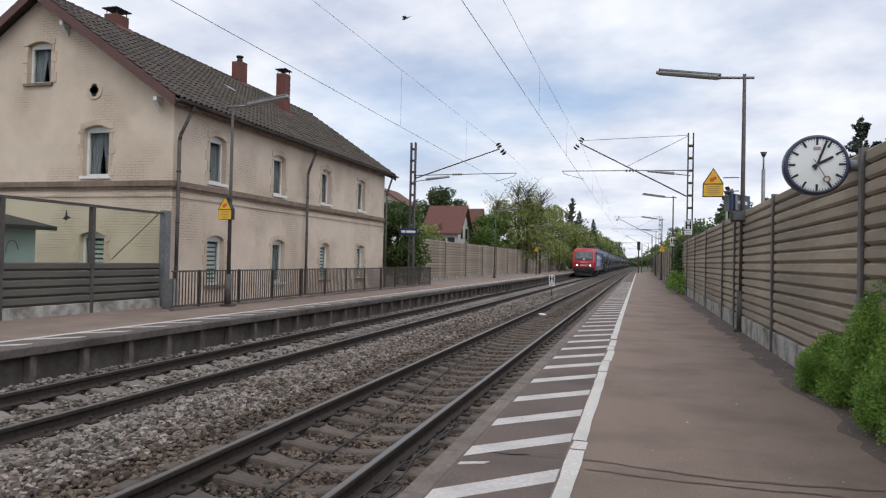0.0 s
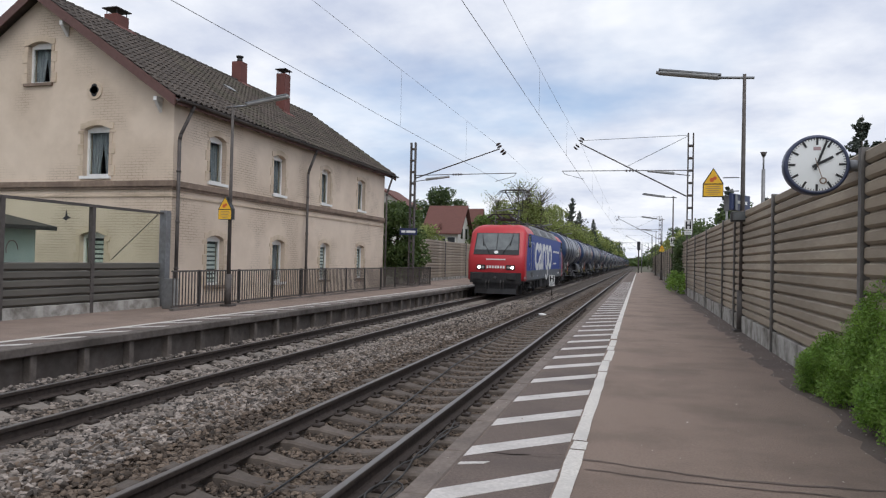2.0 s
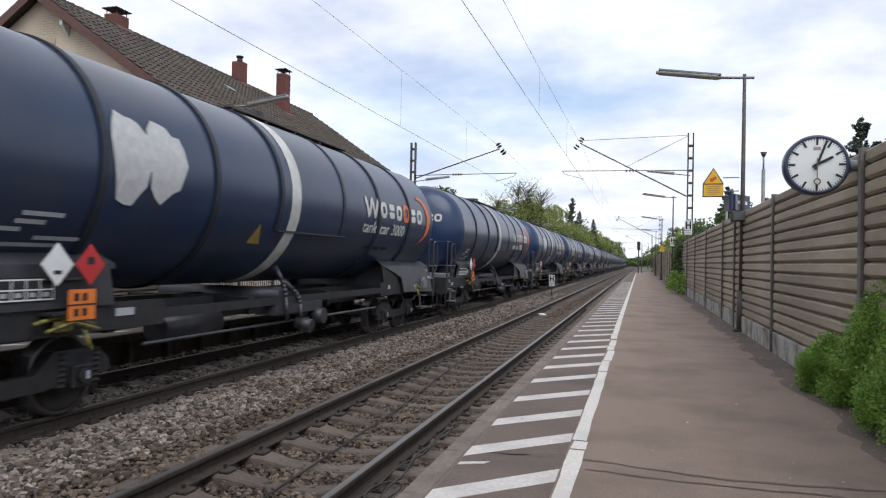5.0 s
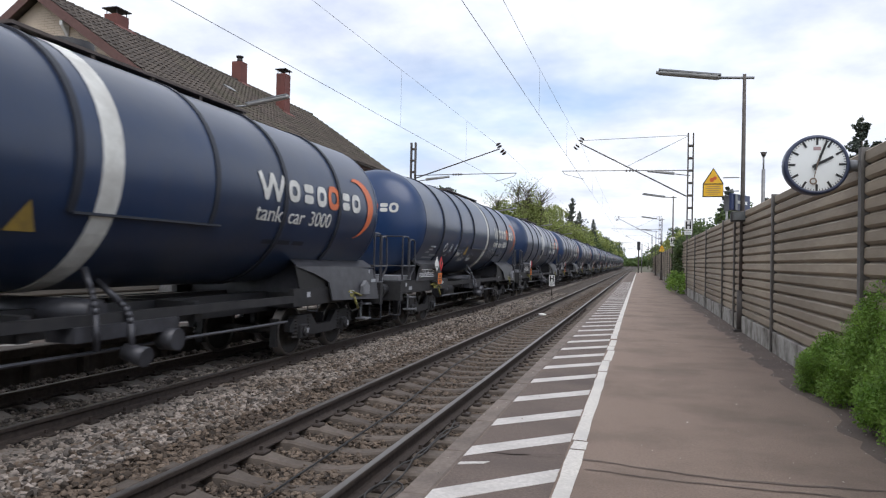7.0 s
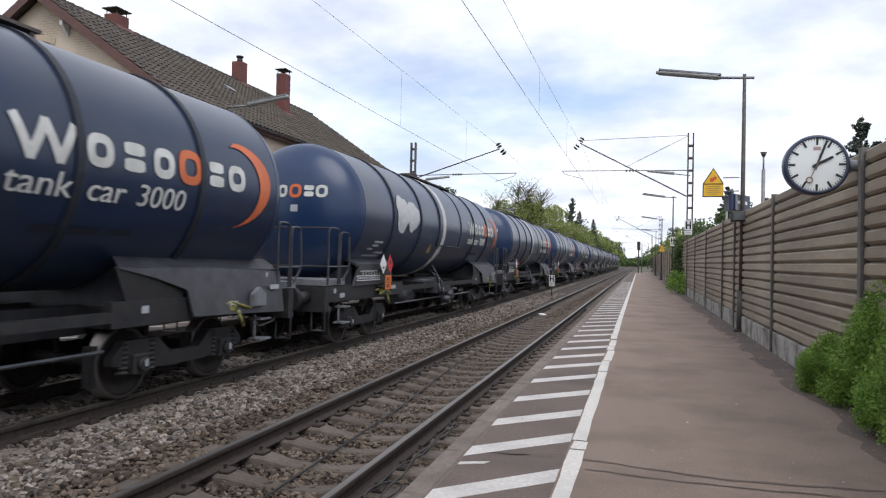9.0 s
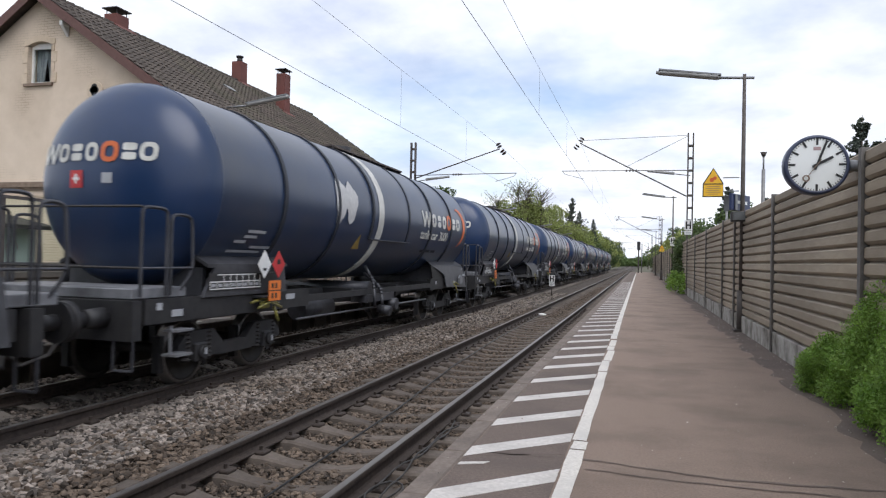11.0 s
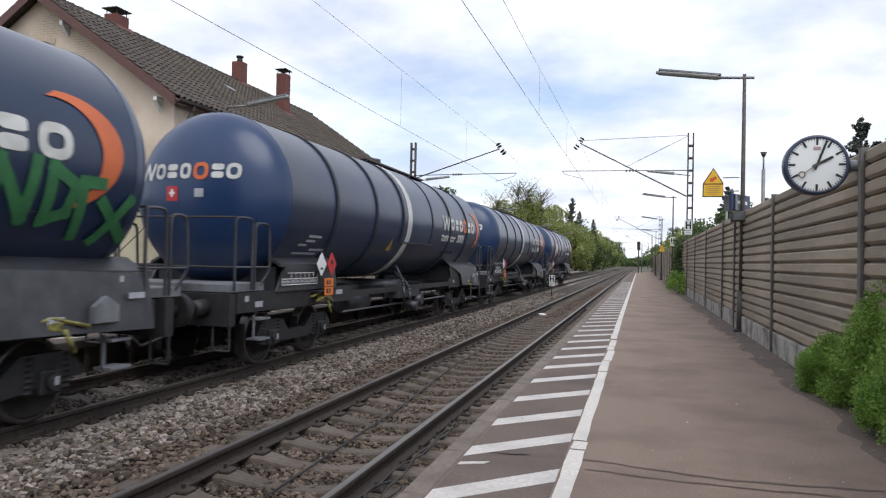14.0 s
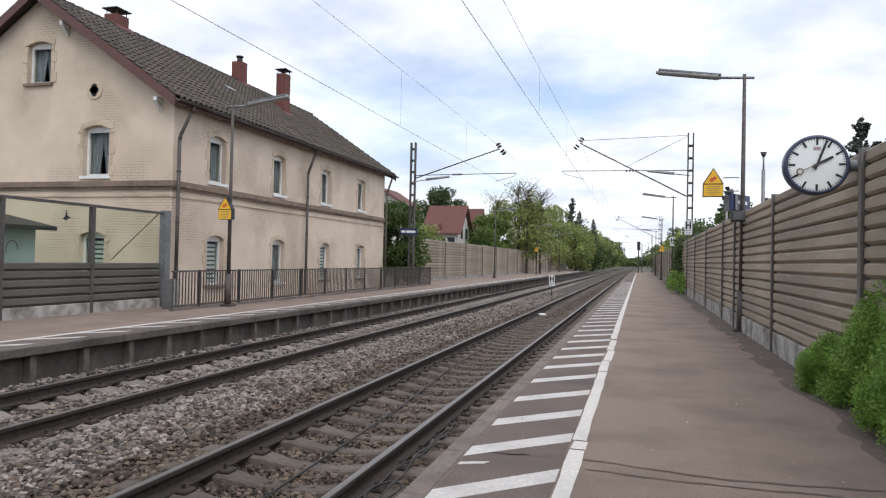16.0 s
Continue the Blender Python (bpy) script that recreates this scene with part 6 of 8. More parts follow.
def soft_block(bm, u0, u1, v0, v1, at):
    """A filled block with rounded corners."""
    cu, cv, hu, hv = (u0 + u1) / 2, (v0 + v1) / 2, (u1 - u0) / 2, (v1 - v0) / 2
    rows = []
    for k in range(9):
        v = -1 + k / 4
        w = (1 - abs(v) ** 5) ** 0.2
        rows.append((cu - hu * max(w, 0.55), cu + hu * max(w, 0.55), cv + hv * v))
    patch(bm, [(a, v) for a, b, v in rows], [(b, v) for a, b, v in rows], at)


def wrapped_words(text, size, y0, v0, material, parent, lift=0.01, slant=0.0, length=0.0):
    ob = words(text, size, material, parent, pose(0, 0, 0), 0.003)
    if length:
        span = max(v.co.x for v in ob.data.vertices)
        ob.data.transform(Matrix.Diagonal((length / span, 1, 1, 1)))
    for v in ob.data.vertices:
        p = on_tank(y0 + v.co.x + slant * v.co.y, v0 + v.co.y, lift + v.co.z)
        v.co = p
    return ob


def disc_wheel(name, parent, x, y, r, z):
    s = 1 if x > 0 else -1
    w = new(name)
    w.parent = parent
    w.matrix_basis = pose(x, y, z)
    bm = bmesh.new()
    n = 28
    prof = [(-0.02, 0.0), (-0.05, 0.09), (-0.05, 0.13), (-0.015, 0.17), (-0.02, r * 0.72), (-0.06, r * 0.82), (-0.06, r * 0.93), (0.06, r * 0.93), (0.06, r * 0.82), (0.03, r * 0.7), (0.03, 0.1), (0.05, 0.0)]
    rings = []
    for d, q in prof:
        rings.append([bm.verts.new((-s * d, q * math.cos(2 * math.pi * k / n), q * math.sin(2 * math.pi * k / n))) for k in range(n)])
    for a, b in zip(rings[:-1], rings[1:]):
        for k in range(n):
            bm.faces.new((a[k], a[(k + 1) % n], b[(k + 1) % n], b[k])).smooth = True
    part("wheel_disc", bm, M["wheel"], w)
    bm = bmesh.new()
    rings = []
    for d, q in [(-0.066, r * 0.9), (-0.066, r), (0.05, r), (0.05, r + 0.028), (0.072, r + 0.028), (0.072, r * 0.9)]:
        rings.append([bm.verts.new((-s * d, q * math.cos(2 * math.pi * k / n), q * math.sin(2 * math.pi * k / n))) for k in range(n)])
    for a, b in zip(rings[:-1], rings[1:]):
        for k in range(n):
            bm.faces.new((a[k], a[(k + 1) % n], b[(k + 1) % n], b[k])).smooth = True
    part("tyre", bm, M["tyre"], w)
    return w


def car_bogie(car, yc):
    bo = new("bogie")
    bo.parent = car
    bo.matrix_basis = pose(0, yc, 0)
    ax = RAIL_Z + 0.46
    for y in (-0.9, 0.9):
        for x in (-0.755, 0.755):
            disc_wheel("wheel", bo, x, y, 0.46, ax)
    for y in (-0.9, 0.9):
        part("axle", rod(bmesh.new(), (-0.75, y, ax), (0.75, y, ax), 0.08, n=10), M["wheel"], bo)
    for s in (-1, 1):
        bm = bmesh.new()
        x = s * 1.0
        prism(bm, [(x - 0.06, -1.35, ax + 0.12), (x - 0.06, -1.15, ax + 0.3), (x - 0.06, -0.55, ax + 0.3), (x - 0.06, -0.3, ax + 0.08), (x - 0.06, 0.3, ax + 0.08), (x - 0.06, 0.55, ax + 0.3), (x - 0.06, 1.15, ax + 0.3), (x - 0.06, 1.35, ax + 0.12), (x - 0.06, 1.35, ax + 0.02), (x - 0.06, 0.4, ax - 0.1), (x - 0.06, -0.4, ax - 0.1), (x - 0.06, -1.35, ax + 0.02)], (0.12, 0, 0))
        part("side_frame", bm, M["chassis"], bo)
        for y in (-0.9, 0.9):
            bm = bmesh.new()
            box(bm, x - 0.12, x + 0.12, y - 0.14, y + 0.14, ax - 0.13, ax + 0.13, 0.02)
            rod(bm, (x + s * 0.12, y, ax), (x + s * 0.17, y, ax), 0.1, 0.085, 12)
            part("axle_box", bm, M["chassis"], bo)
            for d in (-0.24, 0.24):
                bm = bmesh.new()
                lathe_y(bm, [(-0.12, 0.0)] + [(-0.12 + k * 0.03, 0.088 if k % 2 else 0.06) for k in range(14)] + [(0.3, 0.0)], 0, 0, 10, False)
                bm.transform(Matrix.Translation((x, y + d, ax)) @ pose(0, 0, 0, 90, 0, 0))
                part("coil_spring", bm, M["wheel"], bo)
        for y in (-1.38, 1.38, -0.42, 0.42):
            part("brake_shoe", box(bmesh.new(), min(s * 0.7, s * 0.82), max(s * 0.7, s * 0.82), y - 0.05, y + 0.05, ax - 0.25, ax + 0.25), M["chassis"], bo)
    return bo


def rounded(pts, r, n=4):
    """A line of points with its corners rounded by about r."""
    pts = [Vector(p) for p in pts]
    out = [pts[0]]
    for a, b, c in zip(pts[:-2], pts[1:-1], pts[2:]):
        p = b + (a - b).normalized() * min(r, (a - b).length * 0.45)
        q = b + (c - b).normalized() * min(r, (c - b).length * 0.45)
        for k in range(n + 1):
            u = k / n
            out.append(p.lerp(b, u).lerp(b.lerp(q, u), u))
    return out + [pts[-1]]


def stroke(bm, pts, w, at, n=6):
    """A painted stroke of width w along straight pieces between points (u, v)."""
    for p, q in zip(pts[:-1], pts[1:]):
        d = Vector((q[0] - p[0], q[1] - p[1])).normalized() * (w / 2)
        line = [(p[0] - 0.4 * d.x + (q[0] - p[0] + 0.8 * d.x) * e / n, p[1] - 0.4 * d.y + (q[1] - p[1] + 0.8 * d.y) * e / n) for e in range(n + 1)]
        patch(bm, [(u - d.y, v + d.x) for u, v in line], [(u + d.y, v - d.x) for u, v in line], at)


def owner_marks(tank, marks, v0, v1, w, at):
    """Plain white shapes in a row: a zigzag, rings and pairs of bars."""
    for u, width, kind in marks:
        bm = bmesh.new()
        cu, cv, hu, hv = u + width / 2, (v0 + v1) / 2, width / 2, (v1 - v0) / 2
        if kind == "zigzag":
            stroke(bm, [(u + width * k / 4, v1 if k % 2 == 0 else v0) for k in range(5)], w, at)
        elif kind == "ring":
            ring_shape(bm, cu, cv, hu, hv, w, at)
        else:
            for v in (cv + hv * 0.5, cv - hv * 0.5):
                soft_block(bm, u, u + width, v - hv * 0.4, v + hv * 0.4, at)
        part("owner_mark", bm, M["tank_white"], tank, "plain white painted shape")


def build_tank_car():
    car = thing("tank_car", pose(TRACK_FAR, CARS_START, 0), "navy blue tank car with off-white band on dusty black chassis", "tank car", "tank cars of the train")
    # tank
    bm = bmesh.new()
    prof = []
    for k in range(9):
        a = math.pi / 2 * k / 8
        prof.append((SHOULDER0 - DISH * math.cos(a), TR * math.sin(a)))
    for k in range(1, 8):
        prof.append((SHOULDER0 + (SHOULDER1 - SHOULDER0) * k / 8, TR))
    for k in range(9):
        a = math.pi / 2 * (8 - k) / 8
        prof.append((SHOULDER1 + DISH * math.cos(a), TR * math.sin(a)))
    lathe_y(bm, prof[8:-8], 0, TZ, 56)
    tank = part("tank", bm, M["tank"], car)
    part("dished_end", lathe_y(bmesh.new(), prof[:9], 0, TZ, 56), M["tank_end"], tank, "cleaner blue dished end")
    part("dished_end", lathe_y(bmesh.new(), prof[-9:], 0, TZ, 56), M["tank"], tank)
    for y in (SHOULDER0, SHOULDER1):
        bm = bmesh.new()
        lathe_y(bm, [(y - 0.02, TR - 0.004), (y - 0.012, TR + 0.006), (y + 0.012, TR + 0.006), (y + 0.02, TR - 0.004)], 0, TZ, 56)
        part("weld_seam", bm, M["tank"], tank)
    for y in (3.88, 5.95, 12.0, 14.07):
        bm = bmesh.new()
        lathe_y(bm, [(y - 0.05, TR - 0.01), (y - 0.05, TR + 0.03), (y + 0.05, TR + 0.03), (y + 0.05, TR - 0.01)], 0, TZ, 56, False)
        part("stiffening_ring", bm, M["ring"], tank)
    bm = bmesh.new()
    lathe_y(bm, [(8.01, TR - 0.01), (8.01, TR + 0.014), (8.33, TR + 0.014), (8.33, TR - 0.01)], 0, TZ, 56, False)
    part("white_band", bm, M["tank_white"], tank, "broad off-white band round the tank")
    # spill plate over the flank below the manhole, with a dark bar at its foot
    bm = bmesh.new()
    block(bm, 7.74, 10.15, -0.58, 2.2, lambda u, v: on_tank(u, v, 0.018), 14)
    part("spill_plate", bm, M["tank"], tank)
    for y in (7.7, 10.1):
        bm = bmesh.new()
        block(bm, y - 0.05, y + 0.05, -0.58, 2.25, lambda u, v: on_tank(u, v, 0.034), 14)
        for e in (y - 0.05, y + 0.05):
            patch(bm, [on_tank(e, -0.58 + 2.83 * k / 14, 0.034) for k in range(15)], [on_tank(e, -0.58 + 2.83 * k / 14, 0.0) for k in range(15)], lambda *p: p)
        part("plate_edge", bm, M["ring"], tank)
    # dark bar draws in the shadow along the plate's lower edge
    bm = bmesh.new()
    q = on_tank(0, -0.58, 0.0)
    box(bm, q[0] - 0.06, q[0] + 0.055, 7.72, 10.3, q[2] - 0.03, q[2])
    part("drip_rail", bm, M["ring"], tank)
    bm = bmesh.new()
    block(bm, 8.01, 8.33, -0.57, 2.2, lambda u, v: on_tank(u, v, 0.025), 14)
    part("band_on_plate", bm, M["tank_white"], tank)
    # lettering on the flank: plain shapes in place of the owner's mark
    v0, v1 = -0.08, 0.29
    owner_marks(tank, ((11.22, 0.71, "zigzag"), (12.09, 0.38, "ring"), (12.63, 0.33, "bars"), (13.11, 0.38, "ring"), (14.21, 0.32, "bars"), (14.65, 0.42, "ring")), v0, v1, 0.105, on_tank)
    bm = bmesh.new()
    ring_shape(bm, 13.81, 0.125, 0.235, 0.225, 0.11, on_tank)
    part("orange_mark", bm, M["orange"], tank, "orange ring")
    # crescent: two arcs that meet in a point below
    bm = bmesh.new()
    A, B = [], []
    for k in range(19):
        u = k / 18
        a = radians(98 - 196 * u)
        w = 0.1 + 0.26 * math.sin(math.pi * min(1.0, 0.05 + 0.85 * u)) - 0.1 * u
        A.append((15.06 + 0.8 * math.cos(a) - 0.36 * u * u, 0.02 + 0.64 * math.sin(a)))
        B.append((A[-1][0] - w * (1 - u ** 4), A[-1][1] - 0.09 * (1 - u) + 0.05 * u * (1 - u)))
    patch(bm, A, B, on_tank)
    part("orange_mark", bm, M["orange"], tank, "orange crescent")
    for text, u, length in (("tank", 11.14, 0.8), ("car", 12.13, 0.56), ("3000", 12.87, 0.86)):
        wrapped_words(text, 0.37, u, -0.44, M["tank_white"], tank, 0.014, 0.1, length)
    # mark on the dished end
    owner_marks(tank, ((-1.15, 0.38, "zigzag"), (-0.73, 0.22, "ring"), (-0.46, 0.2, "bars"), (-0.2, 0.21, "ring"), (0.38, 0.2, "bars"), (0.62, 0.24, "ring")), 2.66, 2.92, 0.062, on_dish)
    bm = bmesh.new()
    ring_shape(bm, 0.19, 2.79, 0.135, 0.145, 0.065, on_dish)
    part("orange_mark", bm, M["orange"], tank)
    bm = bmesh.new()
    block(bm, -0.45, -0.22, 2.3, 2.54, on_dish)
    cr = part("flag_plate", bm, M["placard_red"], tank, "red plate with a white cross")
    bm = bmesh.new()
    block(bm, -0.39, -0.28, 2.405, 2.445, lambda x, z: on_dish(x, z, 0.016))
    block(bm, -0.355, -0.315, 2.36, 2.49, lambda x, z: on_dish(x, z, 0.018))
    part("cross", bm, M["white_paint"], cr)
    bm = bmesh.new()
    block(bm, 0.1, 0.26, 2.36, 2.5, on_dish)
    part("data_plate", bm, M["letter_grey"], tank)
    bm = bmesh.new()
    for k, (y0, y1) in enumerate(((3.0, 3.5), (2.95, 3.3), (2.75, 3.05), (3.25, 3.85), (2.7, 3.6))):
        block(bm, y0, y1, -0.66 - 0.09 * k, -0.61 - 0.09 * k, on_tank, 1)
    part("stencil_bar", bm, M["letter_grey"], tank)
    bm = bmesh.new()
    patch(bm, [(7.03, -0.84), (7.4, -0.84)], [(7.21, -0.49), (7.21, -0.4901)], on_tank)
    part("warning_triangle", bm, M["dull_yellow"], tank)
    bm = bmesh.new()
    for k in range(3):
        block(bm, 11.6 + k * 0.5, 12.0 + k * 0.5, -0.83, -0.75, on_tank, 1)
    part("stencil_bar", bm, M["ring"], tank)
    # walkway on top
    bm = bmesh.new()
    box(bm, -0.4, 0.4, 7.8, 12.5, TZ + TR + 0.03, TZ + TR + 0.07)
    for y in (7.9, 9.0, 10.1, 11.2, 12.4):
        box(bm, -0.38, 0.38, y - 0.03, y + 0.03, TZ + TR - 0.06, TZ + TR + 0.03)
    deck = part("top_walkway", bm, M["deck_rust"], car, "rusty brown walkway grating")
    bm = bmesh.new()
    rod(bm, (0, 9.0, TZ + TR), (0, 9.0, TZ + TR + 0.2), 0.3, 0.3, 16)
    part("manhole", bm, M["chassis"], deck)
    # underframe
    for x in (-0.42, 0.42):
        part("centre_sill", box(bmesh.new(), x - 0.08, x + 0.08, 0.65, PITCH - 0.65, 0.42, 0.78), M["chassis"], car)
    for x in (-1.2, 1.2):
        for a, b, z0, z1 in ((0.9, 5.2, 0.55, 0.86), (PITCH - 4.8, PITCH - 0.9, 0.55, 0.86), (5.2, PITCH - 4.8, 0.62, 0.74)):
            part("sole_bar", box(bmesh.new(), x - 0.05, x + 0.05, a, b, z0, z1), M["chassis"], car)
    for y in (2.0, 4.4, 7.4, 10.2, 13.2, 15.6):
        part("cross_member", box(bmesh.new(), -1.15, 1.15, y - 0.07, y + 0.07, 0.5, 0.78), M["chassis"], car)
    for y in (0.62, PITCH - 0.78):
        part("buffer_beam", box(bmesh.new(), -1.3, 1.3, y, y + 0.16, 0.38, 0.86), M["chassis"], car)
    # leaning grey side plates over the rear bogie, torn-off outline in front, with a dark flap behind it
    for s in (-1, 1):
        outline = [(12.85, 1.25), (13.45, 1.13), (14.05, 0.96), (14.12, 0.6), (15.2, 0.57), (16.5, 0.52), (16.5, 1.18), (14.6, 1.25)]
        bm = bmesh.new()
        prism(bm, [(s * (1.36 - 0.16 * (z - 0.58)), y, z) for y, z in outline], (-s * 0.03, 0, 0))
        skirt = part("side_skirt", bm, M["skirt"], car, "dull grey leaning steel plate over the bogie")
        bm = bmesh.new()
        prism(bm, [(s * 1.25, 12.85, 1.245), (s * 1.25, 16.45, 1.2), (s * 0.98, 16.45, 1.36), (s * 0.98, 13.0, 1.41)], (0, 0, 0.02))
        part("shelf", bm, M["saddle"], skirt, "pale shelf under the tank")
        bm = bmesh.new()
        prism(bm, [(s * 1.24, y, z) for y, z in ((12.8, 1.28), (13.35, 1.17), (14.05, 1.0), (14.05, 0.6), (13.4, 0.62), (13.0, 0.82))], (-s * 0.03, 0, 0))
        part("mud_flap", bm, M["black"], skirt)
        bm = bmesh.new()
        prism(bm, [(s * 1.34, 15.5, 0.66), (s * 1.34, 15.86, 0.66), (s * 1.34, 15.86, 0.84), (s * 1.34, 15.68, 0.95), (s * 1.34, 15.5, 0.84)], (s * 0.07, 0, 0))
        part("brake_box", bm, M["deck_grey"], skirt, "small grey pointed box")
        for y, z, w in ((15.05, 0.69, 0.2), (16.2, 0.9, 0.26), (15.95, 1.1, 0.05)):
            part("stencil_bar", box(bmesh.new(), s * 1.352 - 0.004, s * 1.352 + 0.004, y - w / 2, y + w / 2, z, z + 0.07), M["letter_grey"], skirt)
        # front saddle with its leaning plate
        bm = bmesh.new()
        prism(bm, [(s * 1.24, 2.0, 0.84), (s * 1.24, 4.3, 0.84), (s * 1.24, 4.2, 1.3), (s * 1.24, 2.3, 1.3)], (s * 0.05, 0, 0))
        prism(bm, [(s * 1.285, 2.1, 1.25), (s * 1.285, 4.3, 1.25), (s * 1.0, 4.3, 1.4), (s * 1.0, 2.1, 1.4)], (0, 0, 0.05))
        part("saddle", bm, M["skirt"], car, "grey steel saddle under the tank")
    for y in (2.2, 3.15, 4.1, 13.2, 14.3, 15.4):
        part("saddle_bearer", box(bmesh.new(), -1.15, 1.15, y - 0.04, y + 0.04, 0.78, 1.25), M["saddle"], car)
    for yc in (3.15, 14.35):
        car_bogie(car, yc)
    # buffers, hook and hoses
    for y, d in ((0.62, -1), (PITCH - 0.62, 1)):
        for x in (-0.875, 0.875):
            bm = bmesh.new()
            rod(bm, (x, y, 0.65), (x, y + d * 0.3, 0.65), 0.13, 0.11, 12)
            rod(bm, (x, y + d * 0.3, 0.65), (x, y + d * 0.55, 0.65), 0.09, 0.09, 12)
            rod(bm, (x, y + d * 0.55, 0.65), (x, y + d * 0.61, 0.65), 0.24, 0.22, 16)
            part("buffer", bm, M["chassis"], car)
        bm = bmesh.new()
        rod(bm, (0, y, 0.62), (0, y + d * 0.6, 0.58), 0.05, 0.05, 8)
        pipe(bm, [(0.35, y, 0.5), (0.35, y + d * 0.25, 0.2), (0.2, y + d * 0.5, 0.1), (0.1, y + d * 0.6, 0.25)], 0.025, 6)
        part("coupler", bm, M["iron"], car)
        for s in (-1, 1):
            bm = bmesh.new()
            pipe(bm, [(s * 1.0, y - d * 0.05, 0.38), (s * 1.0, y - d * 0.05, 0.02), (s * 1.28, y - d * 0.05, 0.02), (s * 1.28, y - d * 0.05, 0.38)], 0.018, 6)
            part("stirrup", bm, M["saddle"], car)
            bm = bmesh.new()
            box(bm, s * 1.22 - 0.12, s * 1.22 + 0.12, y - d * 0.95 - 0.16, y - d * 0.95 + 0.16, 0.1, 0.13)
            box(bm, s * 1.22 - 0.1, s * 1.22 + 0.12, y - d * 0.95 - 0.16, y - d * 0.95 + 0.16, 0.42, 0.45)
            box(bm, s * 1.22 - 0.015, s * 1.22 + 0.015, y - d * 0.95 - 0.16, y - d * 0.95 - 0.13, 0.1, 0.5)
            part("step", bm, M["deck_grey"], car)
    # end platforms with hand rails
    for y0, y1 in ((0.72, 1.75), (PITCH - 1.2, PITCH - 0.35)):
        bm = bmesh.new()
        box(bm, -1.2, 1.2, y0, y1, 0.87, 1.0, 0.01)
        pl = part("end_platform", bm, M["deck_grey"], car, "pale grey steel end deck")
        for s in (-1, 1):
            x = s * 1.28
            ym = (y0 + y1) / 2
            for pts, r in (([(x, y0 + 0.05, 0.9), (x, y0 + 0.05, 1.95), (x, y0 + 0.1, 2.0), (x, ym - 0.06, 2.0), (x, ym, 1.94), (x, ym, 0.9)], 0.024),
                           ([(x, ym + 0.08, 0.9), (x, ym + 0.08, 1.88), (x, ym + 0.14, 1.94), (x, y1 - 0.1, 1.94), (x, y1 - 0.02, 1.88), (x, y1 + 0.02, 1.2), (x - s * 0.1, y1 - 0.12, 0.95)], 0.024),
                           ([(x, y0 + 0.05, 1.25), (x, y1, 1.25)], 0.018)):
                part("hand_rail", pipe(bmesh.new(), rounded(pts, 0.13), r, 6), M["saddle"], pl)
        for z in (1.25, 2.0):
            part("hand_rail", pipe(bmesh.new(), [(-1.28, y0 + 0.05, z), (1.28, y0 + 0.05, z)], 0.018, 6), M["iron"], pl)
    # placards, brake handle, data panel
    for dy, mt in ((3.35, "white_paint"), (3.78, "placard_red")):
        bm = bmesh.new()
        prism(bm, [(1.42, dy, 1.08), (1.42, dy + 0.2, 1.3), (1.42, dy, 1.52), (1.42, dy - 0.2, 1.3)], (0.01, 0, 0))
        pc = part("hazard_placard", bm, M[mt], car, "diamond hazard placard")
        bm = bmesh.new()
        box(bm, 1.431, 1.434, dy - 0.05, dy + 0.05, 1.2 if mt == "white_paint" else 1.3, 1.24 if mt == "white_paint" else 1.38)
        part("pictogram", bm, M["black"], pc)
    bm = bmesh.new()
    box(bm, 1.42, 1.43, 3.5, 3.86, 0.72, 1.04)
    pc = part("hazard_plate", bm, M["placard_orange"], car, "orange hazard plate")
    bm = bmesh.new()
    box(bm, 1.431, 1.434, 3.5, 3.86, 0.872, 0.888)
    for y in (3.57, 3.68):
        box(bm, 1.431, 1.434, y, y + 0.06, 0.92, 1.0)
        box(bm, 1.431, 1.434, y, y + 0.06, 0.76, 0.84)
    part("digit_bar", bm, M["black"], pc)
    bm = bmesh.new()
    for z in (0.78, 1.14):
        box(bm, 1.25, 1.42, 3.3, 3.85, z, z + 0.03)
    part("placard_holder", bm, M["chassis"], car)
    bm = bmesh.new()
    box(bm, 1.3, 1.306, 2.1, 3.45, 0.93, 1.17)
    pn = part("data_panel", bm, M["chassis"], car, "black data panel with white ruled boxes")
    for z, a, b in ((0.94, 2.12, 3.43), (1.04, 2.12, 3.43), (1.14, 2.3, 3.43)):
        part("panel_line", box(bmesh.new(), 1.307, 1.31, a, b, z, z + 0.014), M["white_paint"], pn)
    for k in range(9):
        y = 2.12 + k * 0.162
        part("panel_line", box(bmesh.new(), 1.3075, 1.3105, y, y + 0.012, 0.94, 1.15 if k > 1 else 1.05), M["white_paint"], pn)
        if k < 8:
            part("digit_bar", box(bmesh.new(), 1.307, 1.31, y + 0.045, y + 0.115, 0.975, 1.02), M["letter_grey"], pn)
    # pale maintenance marks along the sole bar and the axle boxes
    for y, z, wd, x in ((1.15, 0.72, 0.1, 1.256), (1.5, 0.62, 0.22, 1.256), (4.5, 0.7, 0.3, 1.256), (13.3, 0.7, 0.12, 1.256), (15.3, 0.74, 0.25, 1.256), (16.2, 0.72, 0.08, 1.256), (2.25, 0.03, 0.05, 1.18), (4.05, 0.03, 0.05, 1.18), (13.45, 0.03, 0.05, 1.18), (15.25, 0.03, 0.05, 1.18)):
        part("stencil_bar", box(bmesh.new(), x, x + 0.006, y - wd / 2, y + wd / 2, z, z + 0.09), M["letter_grey"], car)
    bm = bmesh.new()
    pipe(bm, [(1.3, 3.2, 0.7), (1.34, 3.45, 0.76), (1.38, 3.9, 0.66)], 0.022, 6)
